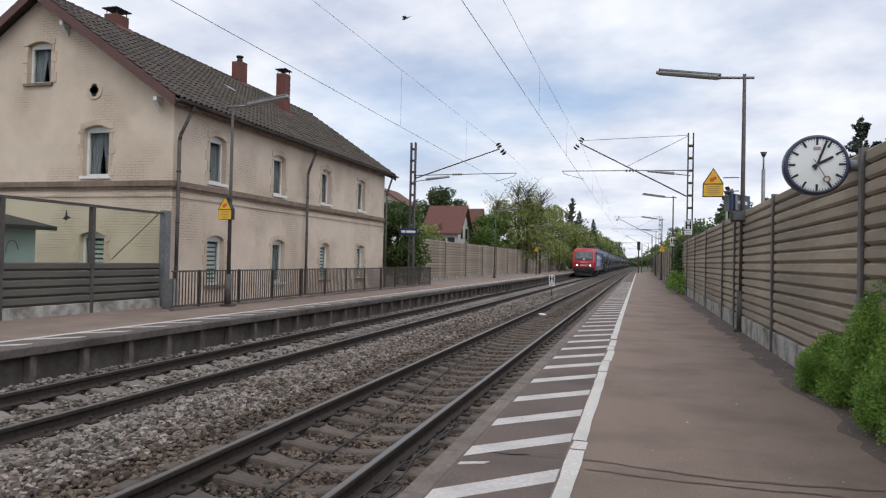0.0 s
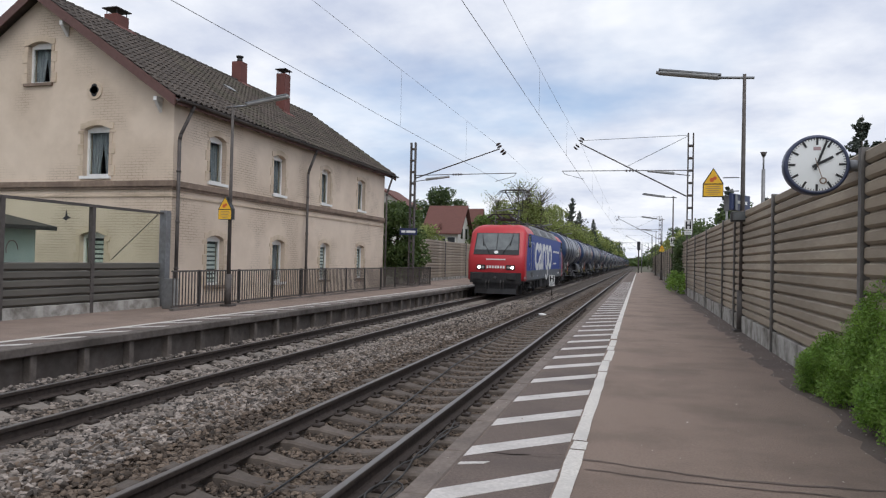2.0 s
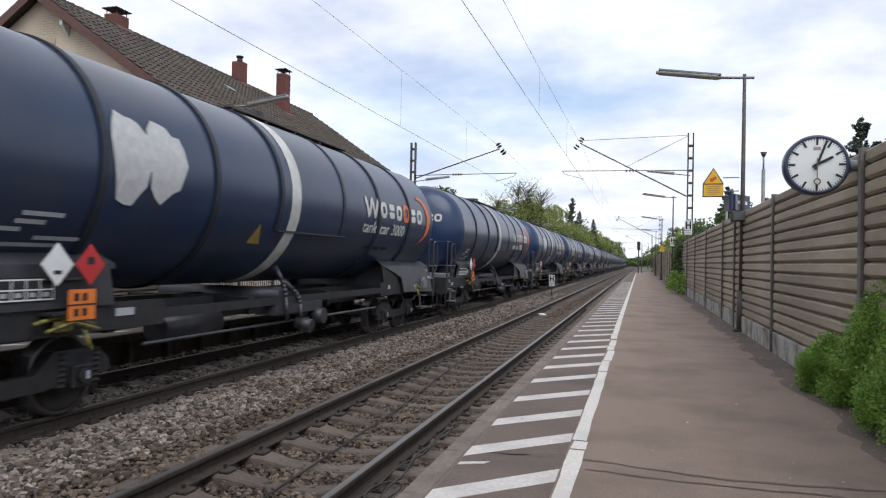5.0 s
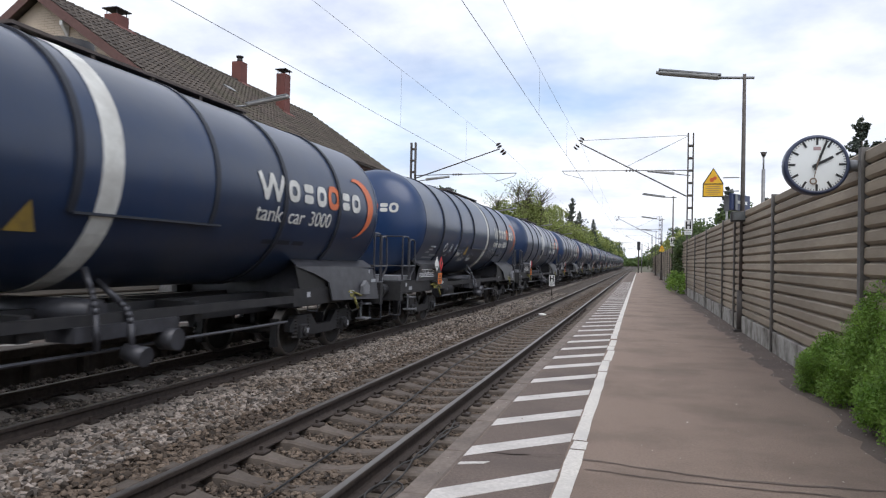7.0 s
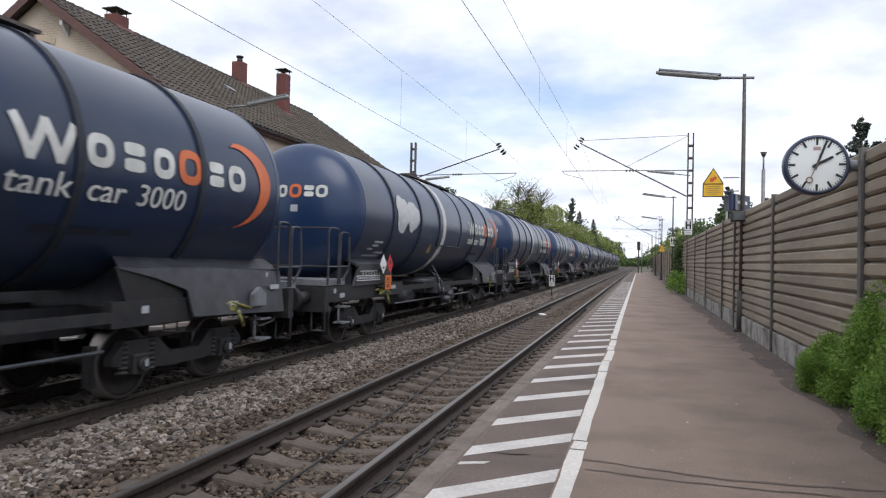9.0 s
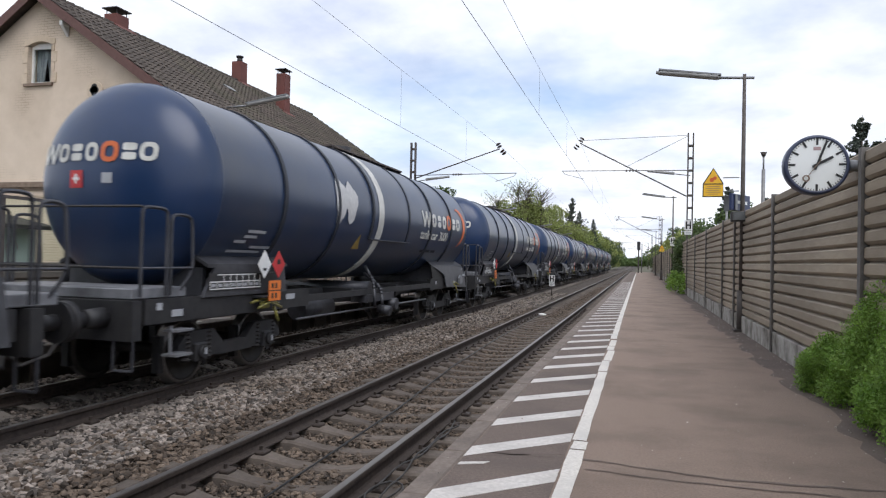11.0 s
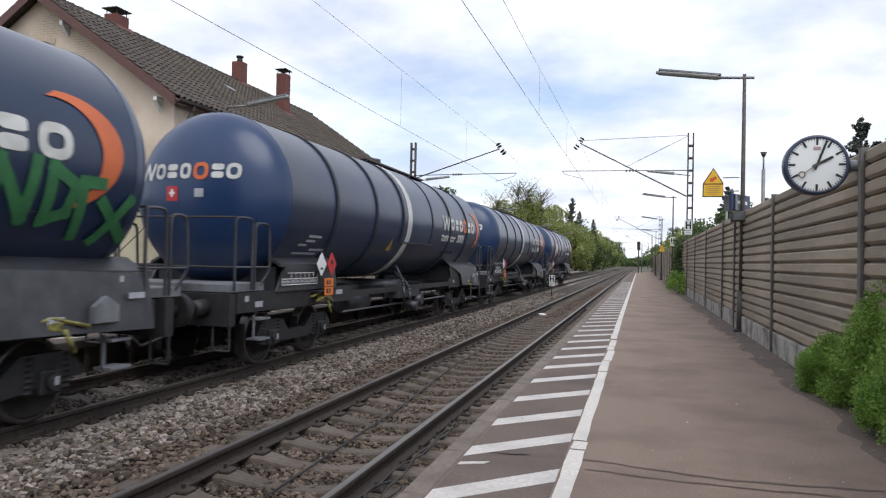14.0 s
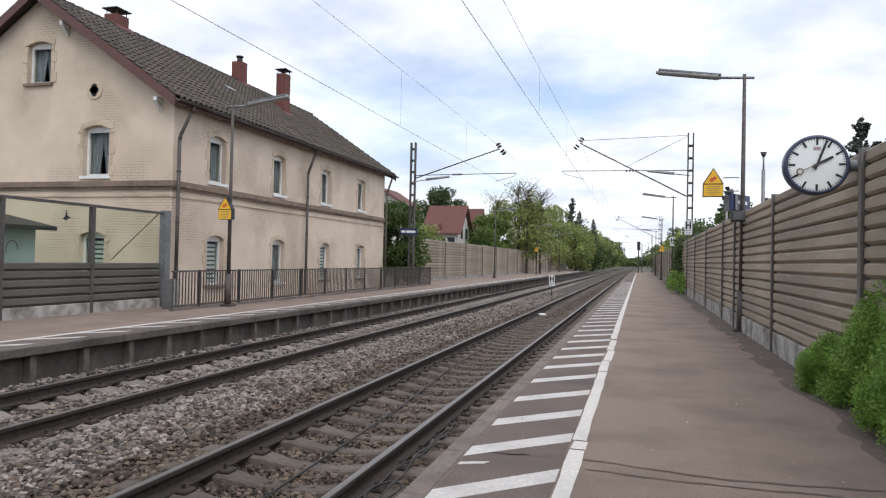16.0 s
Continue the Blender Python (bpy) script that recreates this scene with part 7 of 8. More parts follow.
    pipe(bm, [(1.36, 3.3, 0.62), (1.4, 3.6, 0.7), (1.4, 3.95, 0.6)], 0.02, 6)
    rod(bm, (1.36, 3.78, 0.62), (1.4, 3.85, 0.38), 0.026)
    box(bm, 1.3, 1.36, 3.42, 3.66, 0.6, 0.72, 0.02)
    part("brake_handle", bm, M["hi_vis"], car, "chipped yellow brake lever")
    bm = bmesh.new()
    pipe(bm, [(1.3, 14.8, 0.7), (1.34, 15.0, 0.75), (1.38, 15.45, 0.64)], 0.022, 6)
    rod(bm, (1.36, 15.15, 0.62), (1.4, 15.25, 0.38), 0.026)
    box(bm, 1.3, 1.36, 14.95, 15.15, 0.6, 0.72, 0.02)
    part("brake_handle", bm, M["hi_vis"], car, "chipped yellow brake lever")
    # drain valve group in the middle and air reservoir
    for pts, r in (([(1.1, 8.2, 1.25), (1.35, 8.1, 0.9), (1.4, 8.1, 0.35)], 0.036), ([(0.9, 8.6, 1.1), (1.3, 8.7, 0.75), (1.35, 8.7, 0.3)], 0.04)):
        part("drain_pipe", pipe(bmesh.new(), rounded(pts, 0.15), r, 8), M["saddle"], car)
    part("drain_valve", rod(bmesh.new(), (1.25, 8.7, 0.28), (1.55, 8.7, 0.22), 0.1, 0.12, 10), M["saddle"], car)
    part("hand_wheel", rod(bmesh.new(), (1.2, 9.4, 0.35), (1.45, 9.4, 0.35), 0.14, 0.14, 14), M["saddle"], car)
    part("valve_tray", box(bmesh.new(), 0.9, 1.3, 7.9, 9.6, 0.45, 0.62), M["saddle"], car)
    part("cross_pipe", rod(bmesh.new(), (-1.2, 8.3, 0.75), (1.2, 8.3, 0.75), 0.16, 0.16, 10), M["saddle"], car)
    bm = bmesh.new()
    rod(bm, (0.8, 5.6, 0.42), (0.8, 6.9, 0.42), 0.2, 0.2, 14)
    part("air_reservoir", bm, M["saddle"], car)
    bm = bmesh.new()
    pipe(bm, [(1.1, 5.0, 0.3), (1.1, 12.8, 0.28)], 0.025, 6)
    pipe(bm, [(-1.1, 5.0, 0.3), (-1.1, 12.8, 0.28)], 0.025, 6)
    part("brake_rod", bm, M["saddle"], car)
    return car


cars = [build_tank_car()]
for k in range(1, CARS):
    cars.append(copy_thing(cars[0], pose(TRACK_FAR, CARS_START + PITCH * k, 0)))

# two cars carry the band further back
for k in (0, 6):
    for ob in cars[k].children_recursive:
        if ob.name.startswith("white_band") or ob.name.startswith("band_on_plate"):
            ob.location.y += 1.75


def on_paint(y, v):
    """A point just above the paint, or above the spill plate where that covers the tank."""
    return on_tank(y, v, 0.042 if 7.5 < y < 10.4 and v > -0.62 else 0.016)


def spray(car, y0, v0, w, h, mt, seed, label):
    """Sprayed block letters: a few bulging filled shapes and strokes."""
    g = random.Random(seed)
    bm = bmesh.new()
    n = max(2, int(w / 0.6))
    for i in range(n):
        cu = y0 + w * (i + 0.5) / n
        hu, hv = w / n * 0.56, h / 2 * g.uniform(0.8, 1.1)
        c = bm.verts.new(on_paint(cu, v0))
        rim, mid = [], []
        for k in range(18):
            a = 2 * math.pi * k / 18
            q = 1 + 0.16 * math.sin(3 * a + g.random() * 2) + g.uniform(-0.04, 0.04)
            rim.append(bm.verts.new(on_paint(cu + hu * q * math.cos(a), v0 + hv * q * math.sin(a))))
            mid.append(bm.verts.new(on_paint(cu + 0.5 * hu * q * math.cos(a), v0 + 0.5 * hv * q * math.sin(a))))
        for k in range(18):
            bm.faces.new((c, mid[k], mid[(k + 1) % 18]))
            bm.faces.new((mid[k], rim[k], rim[(k + 1) % 18], mid[(k + 1) % 18]))
    part("spray_paint", bm, mt, car, label)


def scribble(car, y0, v0, w, h, mt, seed, label, count=4, stroke=0.05):
    g = random.Random(seed)
    bm = bmesh.new()
    for i in range(count):
        cu = y0 + w * (i + 0.5) / count
        kind = g.randint(0, 2)
        if kind == 0:
            ring_shape(bm, cu, v0, w / count * 0.4, h * 0.5, stroke, on_paint, g.randint(0, 4), g.randint(13, 20))
        else:
            pts = [(cu + g.uniform(-0.4, 0.4) * w / count, v0 + h * (0.5 - j / 4.0 * 1.0) + g.uniform(-0.04, 0.04)) for j in range(5)]
            patch(bm, pts, [(u + stroke, v) for u, v in pts], on_paint)
            if kind == 2:
                a = (cu - 0.3 * w / count, v0 + g.uniform(-0.2, 0.2) * h)
                b = (cu + 0.35 * w / count, a[1] + g.uniform(-0.1, 0.1))
                patch(bm, [a, b], [(a[0], a[1] + stroke), (b[0], b[1] + stroke)], on_paint)
    part("spray_tag", bm, mt, car, label)


def drip_letters(car, y0, v0, w, h, mt, seed, label, count):
    """Thin sprayed upright strokes with runs of paint below them."""
    g = random.Random(seed)
    for i in range(count):
        bm = bmesh.new()
        a = y0 + w * i / count
        b = a + w / count * 0.7
        top, low = v0 + h * g.uniform(0.4, 0.6), v0 - h * g.uniform(0.4, 0.6)
        stroke(bm, [(a, top), (a + g.uniform(-0.05, 0.08), low)], 0.055, on_paint)
        stroke(bm, [(b, top + g.uniform(-0.25, 0.1)), (b + g.uniform(-0.16, 0.05), low + g.uniform(0, 0.25))], g.uniform(0.03, 0.1), lambda u, v: Vector(on_paint(u, v)) * 1.0005)
        for _ in range(2):
            x = g.uniform(a, b)
            stroke(bm, [(x, low + 0.1), (x + 0.01, low - g.uniform(0.08, 0.3))], 0.018, lambda u, v: Vector(on_paint(u, v)) * 1.0015)
        part("spray_tag", bm, mt, car, label)


spray(cars[1], 5.7, 0.1, 1.3, 0.7, M["spray_pink"], 3, "pale pink sprayed lettering")
for k, y0, w in ((2, 4.0, 1.2), (4, 3.7, 1.7), (5, 4.9, 1.7), (7, 7.3, 1.0), (9, 4.1, 1.6), (12, 5.8, 1.0)):
    spray(cars[k], y0, 0.12, w, 0.95, M["spray_silver"], k, "silver sprayed block letters")
for letter, u in (("O", 4.3), ("R", 5.0), ("F", 5.58)):
    wrapped_words(letter, 0.42, u, -0.78, M["letter_grey"], cars[6], 0.02, 0.15).name = "spray_letter"
bm = bmesh.new()
stroke(bm, [(4.65, -0.9), (4.95, -0.89)], 0.03, on_tank)
part("spray_tag", bm, M["letter_grey"], cars[6], "thin white sprayed dash")
for u, v, sd in ((6.05, -0.84, 2), (6.7, -1.06, 3), (7.8, -1.02, 4)):
    spray(cars[6], u, v, 0.5, 0.16, M["spray_silver"], sd, "small silver sprayed tag")
    scribble(cars[6], u, v + 0.08, 0.7, 0.26, M["letter_grey"], sd + 20, "white sprayed scribble", 4, 0.022)
scribble(cars[6], 10.4, -0.62, 3.0, 0.62, M["letter_grey"], 9, "white sprayed scribble below the mark", 6, 0.045)
scribble(cars[6], 10.6, -0.66, 2.8, 0.5, M["letter_grey"], 29, "white sprayed scribble below the mark", 5, 0.03)
scribble(cars[8], 8.05, -0.2, 0.9, 0.4, M["spray_pink"], 4, "pink sprayed scribble", 3, 0.05)
scribble(cars[14], 8.05, 0.1, 0.3, 0.6, M["placard_red"], 4, "red scribble on the band", 1, 0.04)
bm = bmesh.new()
ring_shape(bm, 2.72, -0.19, 0.46, 0.38, 0.065, on_tank)
patch(bm, [(2.36, -0.6), (2.68, 0.16)], [(2.47, -0.6), (2.77, 0.16)], on_tank)
patch(bm, [(2.68, 0.16), (2.98, -0.6)], [(2.78, 0.16), (3.09, -0.6)], on_tank)
patch(bm, [(2.42, -0.26), (3.1, -0.22)], [(2.42, -0.18), (3.1, -0.14)], on_tank)
part("spray_tag", bm, M["spray_green"], cars[16], "green sprayed ring")
for k, v in enumerate((0.0, -0.25, -0.5, -0.8)):
    bm = bmesh.new()
    ring_shape(bm, 3.32 + 0.06 * k, v, 0.22, 0.14, 0.075, on_tank, 2 * k, 14 + 2 * k)
    part("spray_tag", bm, M["spray_green"], cars[16], "green sprayed letter shape")
for y0, w, n, sd in ((4.04, 1.7, 4, 8), (6.3, 1.2, 3, 28), (8.4, 1.25, 4, 18)):
    drip_letters(cars[16], y0, 0.0, w, 0.6, M["spray_pink"], sd, "pale pink sprayed strokes with paint runs", n)
scribble(cars[16], 5.0, -0.6, 0.9, 0.25, M["spray_teal"], 12, "teal sprayed scribble", 5, 0.03)
scribble(cars[16], 6.2, -0.55, 0.9, 0.3, M["spray_teal"], 32, "teal sprayed scribble", 5, 0.03)
# fat green letter strokes over the rear mark
for k, pts in enumerate((((14.2, -0.75), (14.25, -0.15), (14.6, -0.7), (14.65, -0.12)), ((14.85, -0.7), (14.85, -0.15), (15.15, -0.3), (15.1, -0.6), (14.85, -0.7)),
                         ((15.5, -0.25), (15.25, -0.25), (15.3, -0.85)), ((15.55, -0.45), (16.0, -0.85)), ((15.95, -0.4), (15.6, -0.9)))):
    bm = bmesh.new()
    for p, q in zip(pts[:-1], pts[1:]):
        d = Vector((q[0] - p[0], q[1] - p[1])).normalized() * 0.065
        line = [(p[0] - d.x + (q[0] - p[0] + 2 * d.x) * e / 8, p[1] - d.y + (q[1] - p[1] + 2 * d.y) * e / 8) for e in range(9)]
        patch(bm, [(u - d.y, v + d.x) for u, v in line], [(u + d.y, v - d.x) for u, v in line], lambda u, v, k=k: on_tank(u, v, 0.018 + 0.002 * k))
    part("spray_tag", bm, M["spray_green"], cars[16], "fat green sprayed stroke")
# two outlined bulging shapes on the last car
for cu, cv, hu, hv, sd in ((4.58, -0.12, 0.48, 0.46, 5), (5.34, -0.05, 0.42, 0.44, 6)):
    g = random.Random(sd)
    wob = [1 + 0.12 * math.sin(3 * 2 * math.pi * k / 24 + sd) + g.uniform(-0.02, 0.02) for k in range(24)]
    for grow, mt, lift, label in ((1.0, M["placard_red"], 0.02 + 0.004 * (sd - 5), "red sprayed outline"), (0.91, M["spray_silver"], 0.022 + 0.004 * (sd - 5), "pale grey sprayed fill")):
        bm = bmesh.new()
        ring = [(hu * grow * w * math.cos(2 * math.pi * k / 24), hv * grow * w * math.sin(2 * math.pi * k / 24)) for k, w in enumerate(wob)]
        ring.append(ring[0])
        for e in range(5):
            patch(bm, [(cu + a * (e + 1) / 5, cv + c * (e + 1) / 5) for a, c in ring], [(cu + a * (e + 0.001) / 5, cv + c * (e + 0.001) / 5) for a, c in ring], lambda u, v, h=lift: on_tank(u, v, h))
        part("spray_paint", bm, mt, cars[19], label)
wrapped_words("8E", 0.6, 6.45, -0.2, M["letter_grey"], cars[19], 0.03, 0.1, 0.95)
bm = bmesh.new()
patch(bm, [(6.4, -0.32), (7.4, -0.22)], [(6.4, -0.36), (7.4, -0.26)], on_tank)
patch(bm, [(6.5, -0.42), (7.1, -0.36)], [(6.5, -0.46), (7.1, -0.4)], on_paint)
part("spray_tag", bm, M["letter_grey"], cars[19], "white sprayed underline")
wrapped_words("NW", 0.5, 8.62, -0.22, M["letter_grey"], cars[19], 0.045, 0.08, 0.72)
bm = bmesh.new()
ring_shape(bm, 9.72, -0.06, 0.24, 0.25, 0.04, on_paint)
ring_shape(bm, 9.72, -0.06, 0.12, 0.13, 0.035, on_paint, 0, 16)
part("spray_tag", bm, M["letter_grey"], cars[19], "white sprayed double ring")
bm = bmesh.new()
stroke(bm, [(10.45, -0.25), (10.62, 0.25)], 0.035, on_tank)
stroke(bm, [(10.62, 0.25), (10.8, -0.24)], 0.035, lambda u, v: on_tank(u, v, 0.016))
stroke(bm, [(10.45, -0.25), (10.8, -0.24)], 0.035, lambda u, v: on_tank(u, v, 0.02))
for k in range(4):
    stroke(bm, [(10.88, -0.1 + 0.1 * k), (11.0, -0.08 + 0.13 * k)], 0.025, on_tank)
part("spray_tag", bm, M["letter_grey"], cars[19], "white sprayed triangle with short rays")


# locomotive
def build_loco():
    loco = thing("locomotive", pose(TRACK_FAR, LOCO_START, 0), "red and blue electric locomotive with lit headlamps and raised pantograph", "locomotive")
    L, HW = 18.1, 1.47
    levels = [(0.42, -0.1, 1.2, 0.14, HW - 0.02), (0.5, -0.16, 1.24, 0.06, HW), (1.3, -0.18, 1.26, 0.04, HW), (1.58, -0.15, 1.25, 0.06, HW), (1.72, -0.08, 1.23, 0.12, HW), (2.84, 0.6, 1.16, 0.84, HW - 0.02), (2.9, 0.64, 1.15, 0.88, HW - 0.02), (3.1, 0.82, 1.08, 1.05, HW - 0.13), (3.26, 1.1, 0.98, 1.35, HW - 0.3), (3.34, 1.5, 0.85, 1.7, HW - 0.46)]

    def boundary(z):
        return 0.87 - 0.05 * min(max((z - 0.96) / 0.54, 0), 1) + max(0, (z - 1.5)) * 0.47

    def joint(z):
        """Where the red nose meets the side at height z."""
        zs = [v[0] for v in levels[:6]] + [2.89]
        return float(np.interp(z, zs, [boundary(v) for v in zs]))

    def at_end(p, rear):
        y = p[1] if p[1] > 1 else 1 - (1 - p[1]) * 0.74
        return (-p[0], L - y, p[2]) if rear else (p[0], y, p[2])
    for rear in (False, True):
        bm = bmesh.new()
        rows = []
        for z, yf, wf, yc, wb in levels:
            yj = boundary(z) if z < 2.89 else 3.3
            row = [(-wb, yj, z), (-wb, yc, z), (-(wf + wb) / 2, yf + (yc - yf) * 0.35, z), (-wf, yf, z), (0, yf - 0.012, z), (wf, yf, z), ((wf + wb) / 2, yf + (yc - yf) * 0.35, z), (wb, yc, z), (wb, yj, z)]
            rows.append([bm.verts.new(at_end(p, rear)) for p in row])
        for a, b in zip(rows[:-1], rows[1:]):
            for i in range(8):
                bm.faces.new((a[i], a[i + 1], b[i + 1], b[i])).smooth = 1 <= i <= 6
        bm.faces.new(rows[-1])
        bm.faces.new(rows[0])
        nose = part("cab_nose", bm, M["loco_red"], loco, "signal red cab front")
        # windscreens lie on the sloping front
        def on_front(x, z, lift=0.015):
            u = (z - 1.72) / (2.84 - 1.72)
            y = -0.08 + 0.68 * u - 0.012 if u > 0 else -0.165
            return at_end((x, y - lift, z + lift * 0.6), rear)
        bm = bmesh.new()
        prism(bm, [on_front(-1.19, 1.74), on_front(1.19, 1.74), on_front(1.12, 2.86), on_front(-1.12, 2.86)], Vector(at_end((0, -0.012, 0.006), rear)) - Vector(at_end((0, 0, 0), rear)))
        mask = part("window_surround", bm, M["black"], nose, "black windscreen surround")
        for s in (-1, 1):
            bm = bmesh.new()
            prism(bm, [on_front(s * 0.025, 1.98, 0.03), on_front(s * 1.12, 1.97, 0.03), on_front(s * 1.06, 2.82, 0.03), on_front(s * 0.025, 2.83, 0.03)], Vector(at_end((0, -0.012, 0.006), rear)) - Vector(at_end((0, 0, 0), rear)))
            part("windscreen", bm, M["windscreen"], nose, "dark windscreen")
            bm = bmesh.new()
            rod(bm, on_front(s * 0.35, 1.78, 0.05), on_front(s * 0.75, 2.45, 0.06), 0.015)
            rod(bm, on_front(s * 0.68, 2.15, 0.06), on_front(s * 0.8, 2.75, 0.06), 0.02)
            part("wiper", bm, M["black"], nose)
            for dx, mt in ((0.86, "head_lamp" if not rear else "screen_glass"), (0.66, "lamp_glass")):
                bm = bmesh.new()
                p = at_end((s * dx, -0.16, 1.1), rear)
                q = at_end((s * dx, -0.235, 1.1), rear)
                rod(bm, p, q, 0.07, 0.066, 14)
                part("headlamp", bm, M[mt], nose)
            bm = bmesh.new()
            p = at_end((s * 0.76, -0.165, 1.1), rear)
            q = at_end((s * 0.76, -0.205, 1.1), rear)
            box(bm, p[0] - 0.24, p[0] + 0.24, min(p[1], q[1]), max(p[1], q[1]), 0.97, 1.23, 0.02)
            part("lamp_housing", bm, M["black"], nose)
        bm = bmesh.new()
        for k in range(7):
            p = at_end((-0.42 + k * 0.14, -0.2, 0), rear)
            box(bm, p[0] - 0.045, p[0] + 0.045, p[1] - 0.006, p[1] + 0.006, 1.05, 1.19)
        part("number_bar", bm, M["white_paint"], nose, "pale number bars")
        bm = bmesh.new()
        p = at_end((0, -0.185, 0), rear)
        box(bm, -0.5, 0.5, p[1] - 0.008, p[1] + 0.008, 1.48, 1.54)
        part("text_bar", bm, M["white_paint"], nose)
        bm = bmesh.new()
        a, b = on_front(0, 1.85, 0.02), on_front(0, 1.85, 0.05)
        rod(bm, a, b, 0.1, 0.1, 14)
        part("emblem", bm, M["white_paint"], nose, "small round white emblem")
        # buffer beam, plough and buffers
        bm = bmesh.new()
        for q in ((-1.32, 1.32, -0.24, 0.2, 0.3, 0.84), (-1.2, 1.2, -0.1, 0.4, 0.2, 0.44), (-1.1, 1.1, -0.05, 0.3, -0.05, 0.2)):
            a, b = at_end((q[0], q[2], 0), rear), at_end((q[1], q[3], 0), rear)
            box(bm, min(a[0], b[0]), max(a[0], b[0]), min(a[1], b[1]), max(a[1], b[1]), q[4], q[5])
        pts = [(-1.05, -0.1, 0.02), (-0.4, -0.32, 0.02), (0.4, -0.32, 0.02), (1.05, -0.1, 0.02), (1.08, -0.12, -0.24), (0.4, -0.36, -0.24), (-0.4, -0.36, -0.24), (-1.08, -0.12, -0.24)]
        vs = [bm.verts.new(at_end(p, rear)) for p in pts]
        for i in range(3):
            bm.faces.new((vs[i], vs[i + 1], vs[6 - i], vs[7 - i]))
        part("buffer_beam", bm, M["chassis"], nose)
        for x in (-0.875, 0.875):
            bm = bmesh.new()
            for y0, y1, r in ((-0.1, -0.35, 0.17), (-0.35, -0.55, 0.13)):
                rod(bm, at_end((x, y0, 0.65), rear), at_end((x, y1, 0.65), rear), r, r, 14)
            c0, c1 = at_end((x - 0.26, -0.55, 0), rear), at_end((x + 0.26, -0.62, 0), rear)
            box(bm, min(c0[0], c1[0]), max(c0[0], c1[0]), min(c0[1], c1[1]), max(c0[1], c1[1]), 0.47, 0.83, 0.03)
            part("buffer", bm, M["chassis"], nose)
        bm = bmesh.new()
        rod(bm, at_end((0, -0.3, 0.6), rear), at_end((0, -0.75, 0.5), rear), 0.06, 0.06, 8)
        part("coupler", bm, M["iron"], nose)
        for x in (-0.45, -0.3, 0.3, 0.45):
            bm = bmesh.new()
            pipe(bm, [at_end((x, -0.3, 0.45), rear), at_end((x, -0.5, 0.3), rear), at_end((x, -0.45, 0.0), rear)], 0.03, 6)
            part("brake_hose", bm, M["iron"], nose)
        # side panel at the cab's foot and small plates
        for s in (-1, 1):
            bm = bmesh.new()
            box(bm, s * (HW + 0.002) - 0.004, s * (HW + 0.002) + 0.004, 0.12, 0.62, 0.55, 0.65)
            ob = part("cab_plate", bm, M["silver"], nose)
            if rear:
                ob.matrix_basis = pose(0, L, 0, 0, 0, 180)
    y0, y1 = boundary(0.5), L - boundary(0.5)
    for s in (-1, 1):
        bm = bmesh.new()
        zs = (0.96, 1.3, 1.58, 1.72, 2.84, 2.89)
        prism(bm, [(s * HW, joint(z), z) for z in reversed(zs)] + [(s * HW, L - joint(z), z) for z in zs], (-s * 0.06, 0, 0))
        side = part("side_panel", bm, M["loco_blue"], loco, "cobalt blue side panel")
        bm = bmesh.new()
        prism(bm, [(s * (HW + 0.003), joint(0.45), 0.45), (s * (HW + 0.003), L - joint(0.45), 0.45), (s * (HW + 0.003), L - joint(0.96), 0.96), (s * (HW + 0.003), joint(0.96), 0.96)], (-s * 0.06, 0, 0))
        band = part("lower_band", bm, M["loco_grey"], loco, "slate grey lower band")
        for yy in (1.42, L - 1.72):
            bm = bmesh.new()
            box(bm, s * HW - 0.012, s * HW + 0.012, yy, yy + 0.64, 2.17, 2.84, 0.05)
            part("cab_window", bm, M["screen_glass"], side)
        for yy, door in ((2.12, 0.9), (L - 2.4, 0.72)):
            bm = bmesh.new()
            for d in (0.0, door):
                pipe(bm, [(s * HW, yy + d, 1.02), (s * (HW + 0.05), yy + d, 1.06), (s * (HW + 0.05), yy + d, 2.42), (s * HW, yy + d, 2.46)], 0.018, 6)
            part("hand_rail", bm, M["silver"], side)
            bm = bmesh.new()
            for d in (0.06, door - 0.06):
                box(bm, s * HW - 0.004, s * HW + 0.004, yy + d - 0.008, yy + d + 0.008, 0.98, 2.86)
            box(bm, s * HW - 0.02, s * HW + 0.03, yy + 0.1, yy + 0.28, 1.9, 1.93)
            box(bm, s * HW - 0.02, s * HW + 0.03, yy + 0.1, yy + 0.28, 1.45, 1.48)
            part("door_seam", bm, M["black"], side)
            bm = bmesh.new()
            for z in (0.28, 0.02, -0.2):
                box(bm, s * 1.34 - 0.1, s * 1.34 + 0.1, yy + 0.22, yy + 0.62, z, z + 0.025)
            for d in (0.2, 0.64):
                box(bm, s * 1.3 - 0.02, s * 1.3 + 0.02, yy + d - 0.012, yy + d + 0.012, -0.2, 0.5)
            part("cab_step", bm, M["chassis"], band)
            for z in (0.28, 0.02, -0.2):
                part("step_edge", box(bmesh.new(), s * 1.445 - 0.006, s * 1.445 + 0.006, yy + 0.22, yy + 0.62, z - 0.005, z + 0.03), M["silver"], band, "pale step edge")
            # flat black patch stands in for the shade of a step recess
            bm = bmesh.new()
            box(bm, s * HW - 0.01, s * HW + 0.008, yy + 0.15, yy + 0.75, 0.62, 0.86)
            part("step_recess", bm, M["black"], band)
        for k in range(11):
            yy = 2.0 + k * 1.3
            bm = bmesh.new()
            box(bm, s * (HW + 0.006) - 0.004, s * (HW + 0.006) + 0.004, yy, yy + (0.12, 0.06, 0.3, 0.08)[k % 4], 0.6, 0.68)
            part("stencil_bar", bm, M["letter_grey"], band)
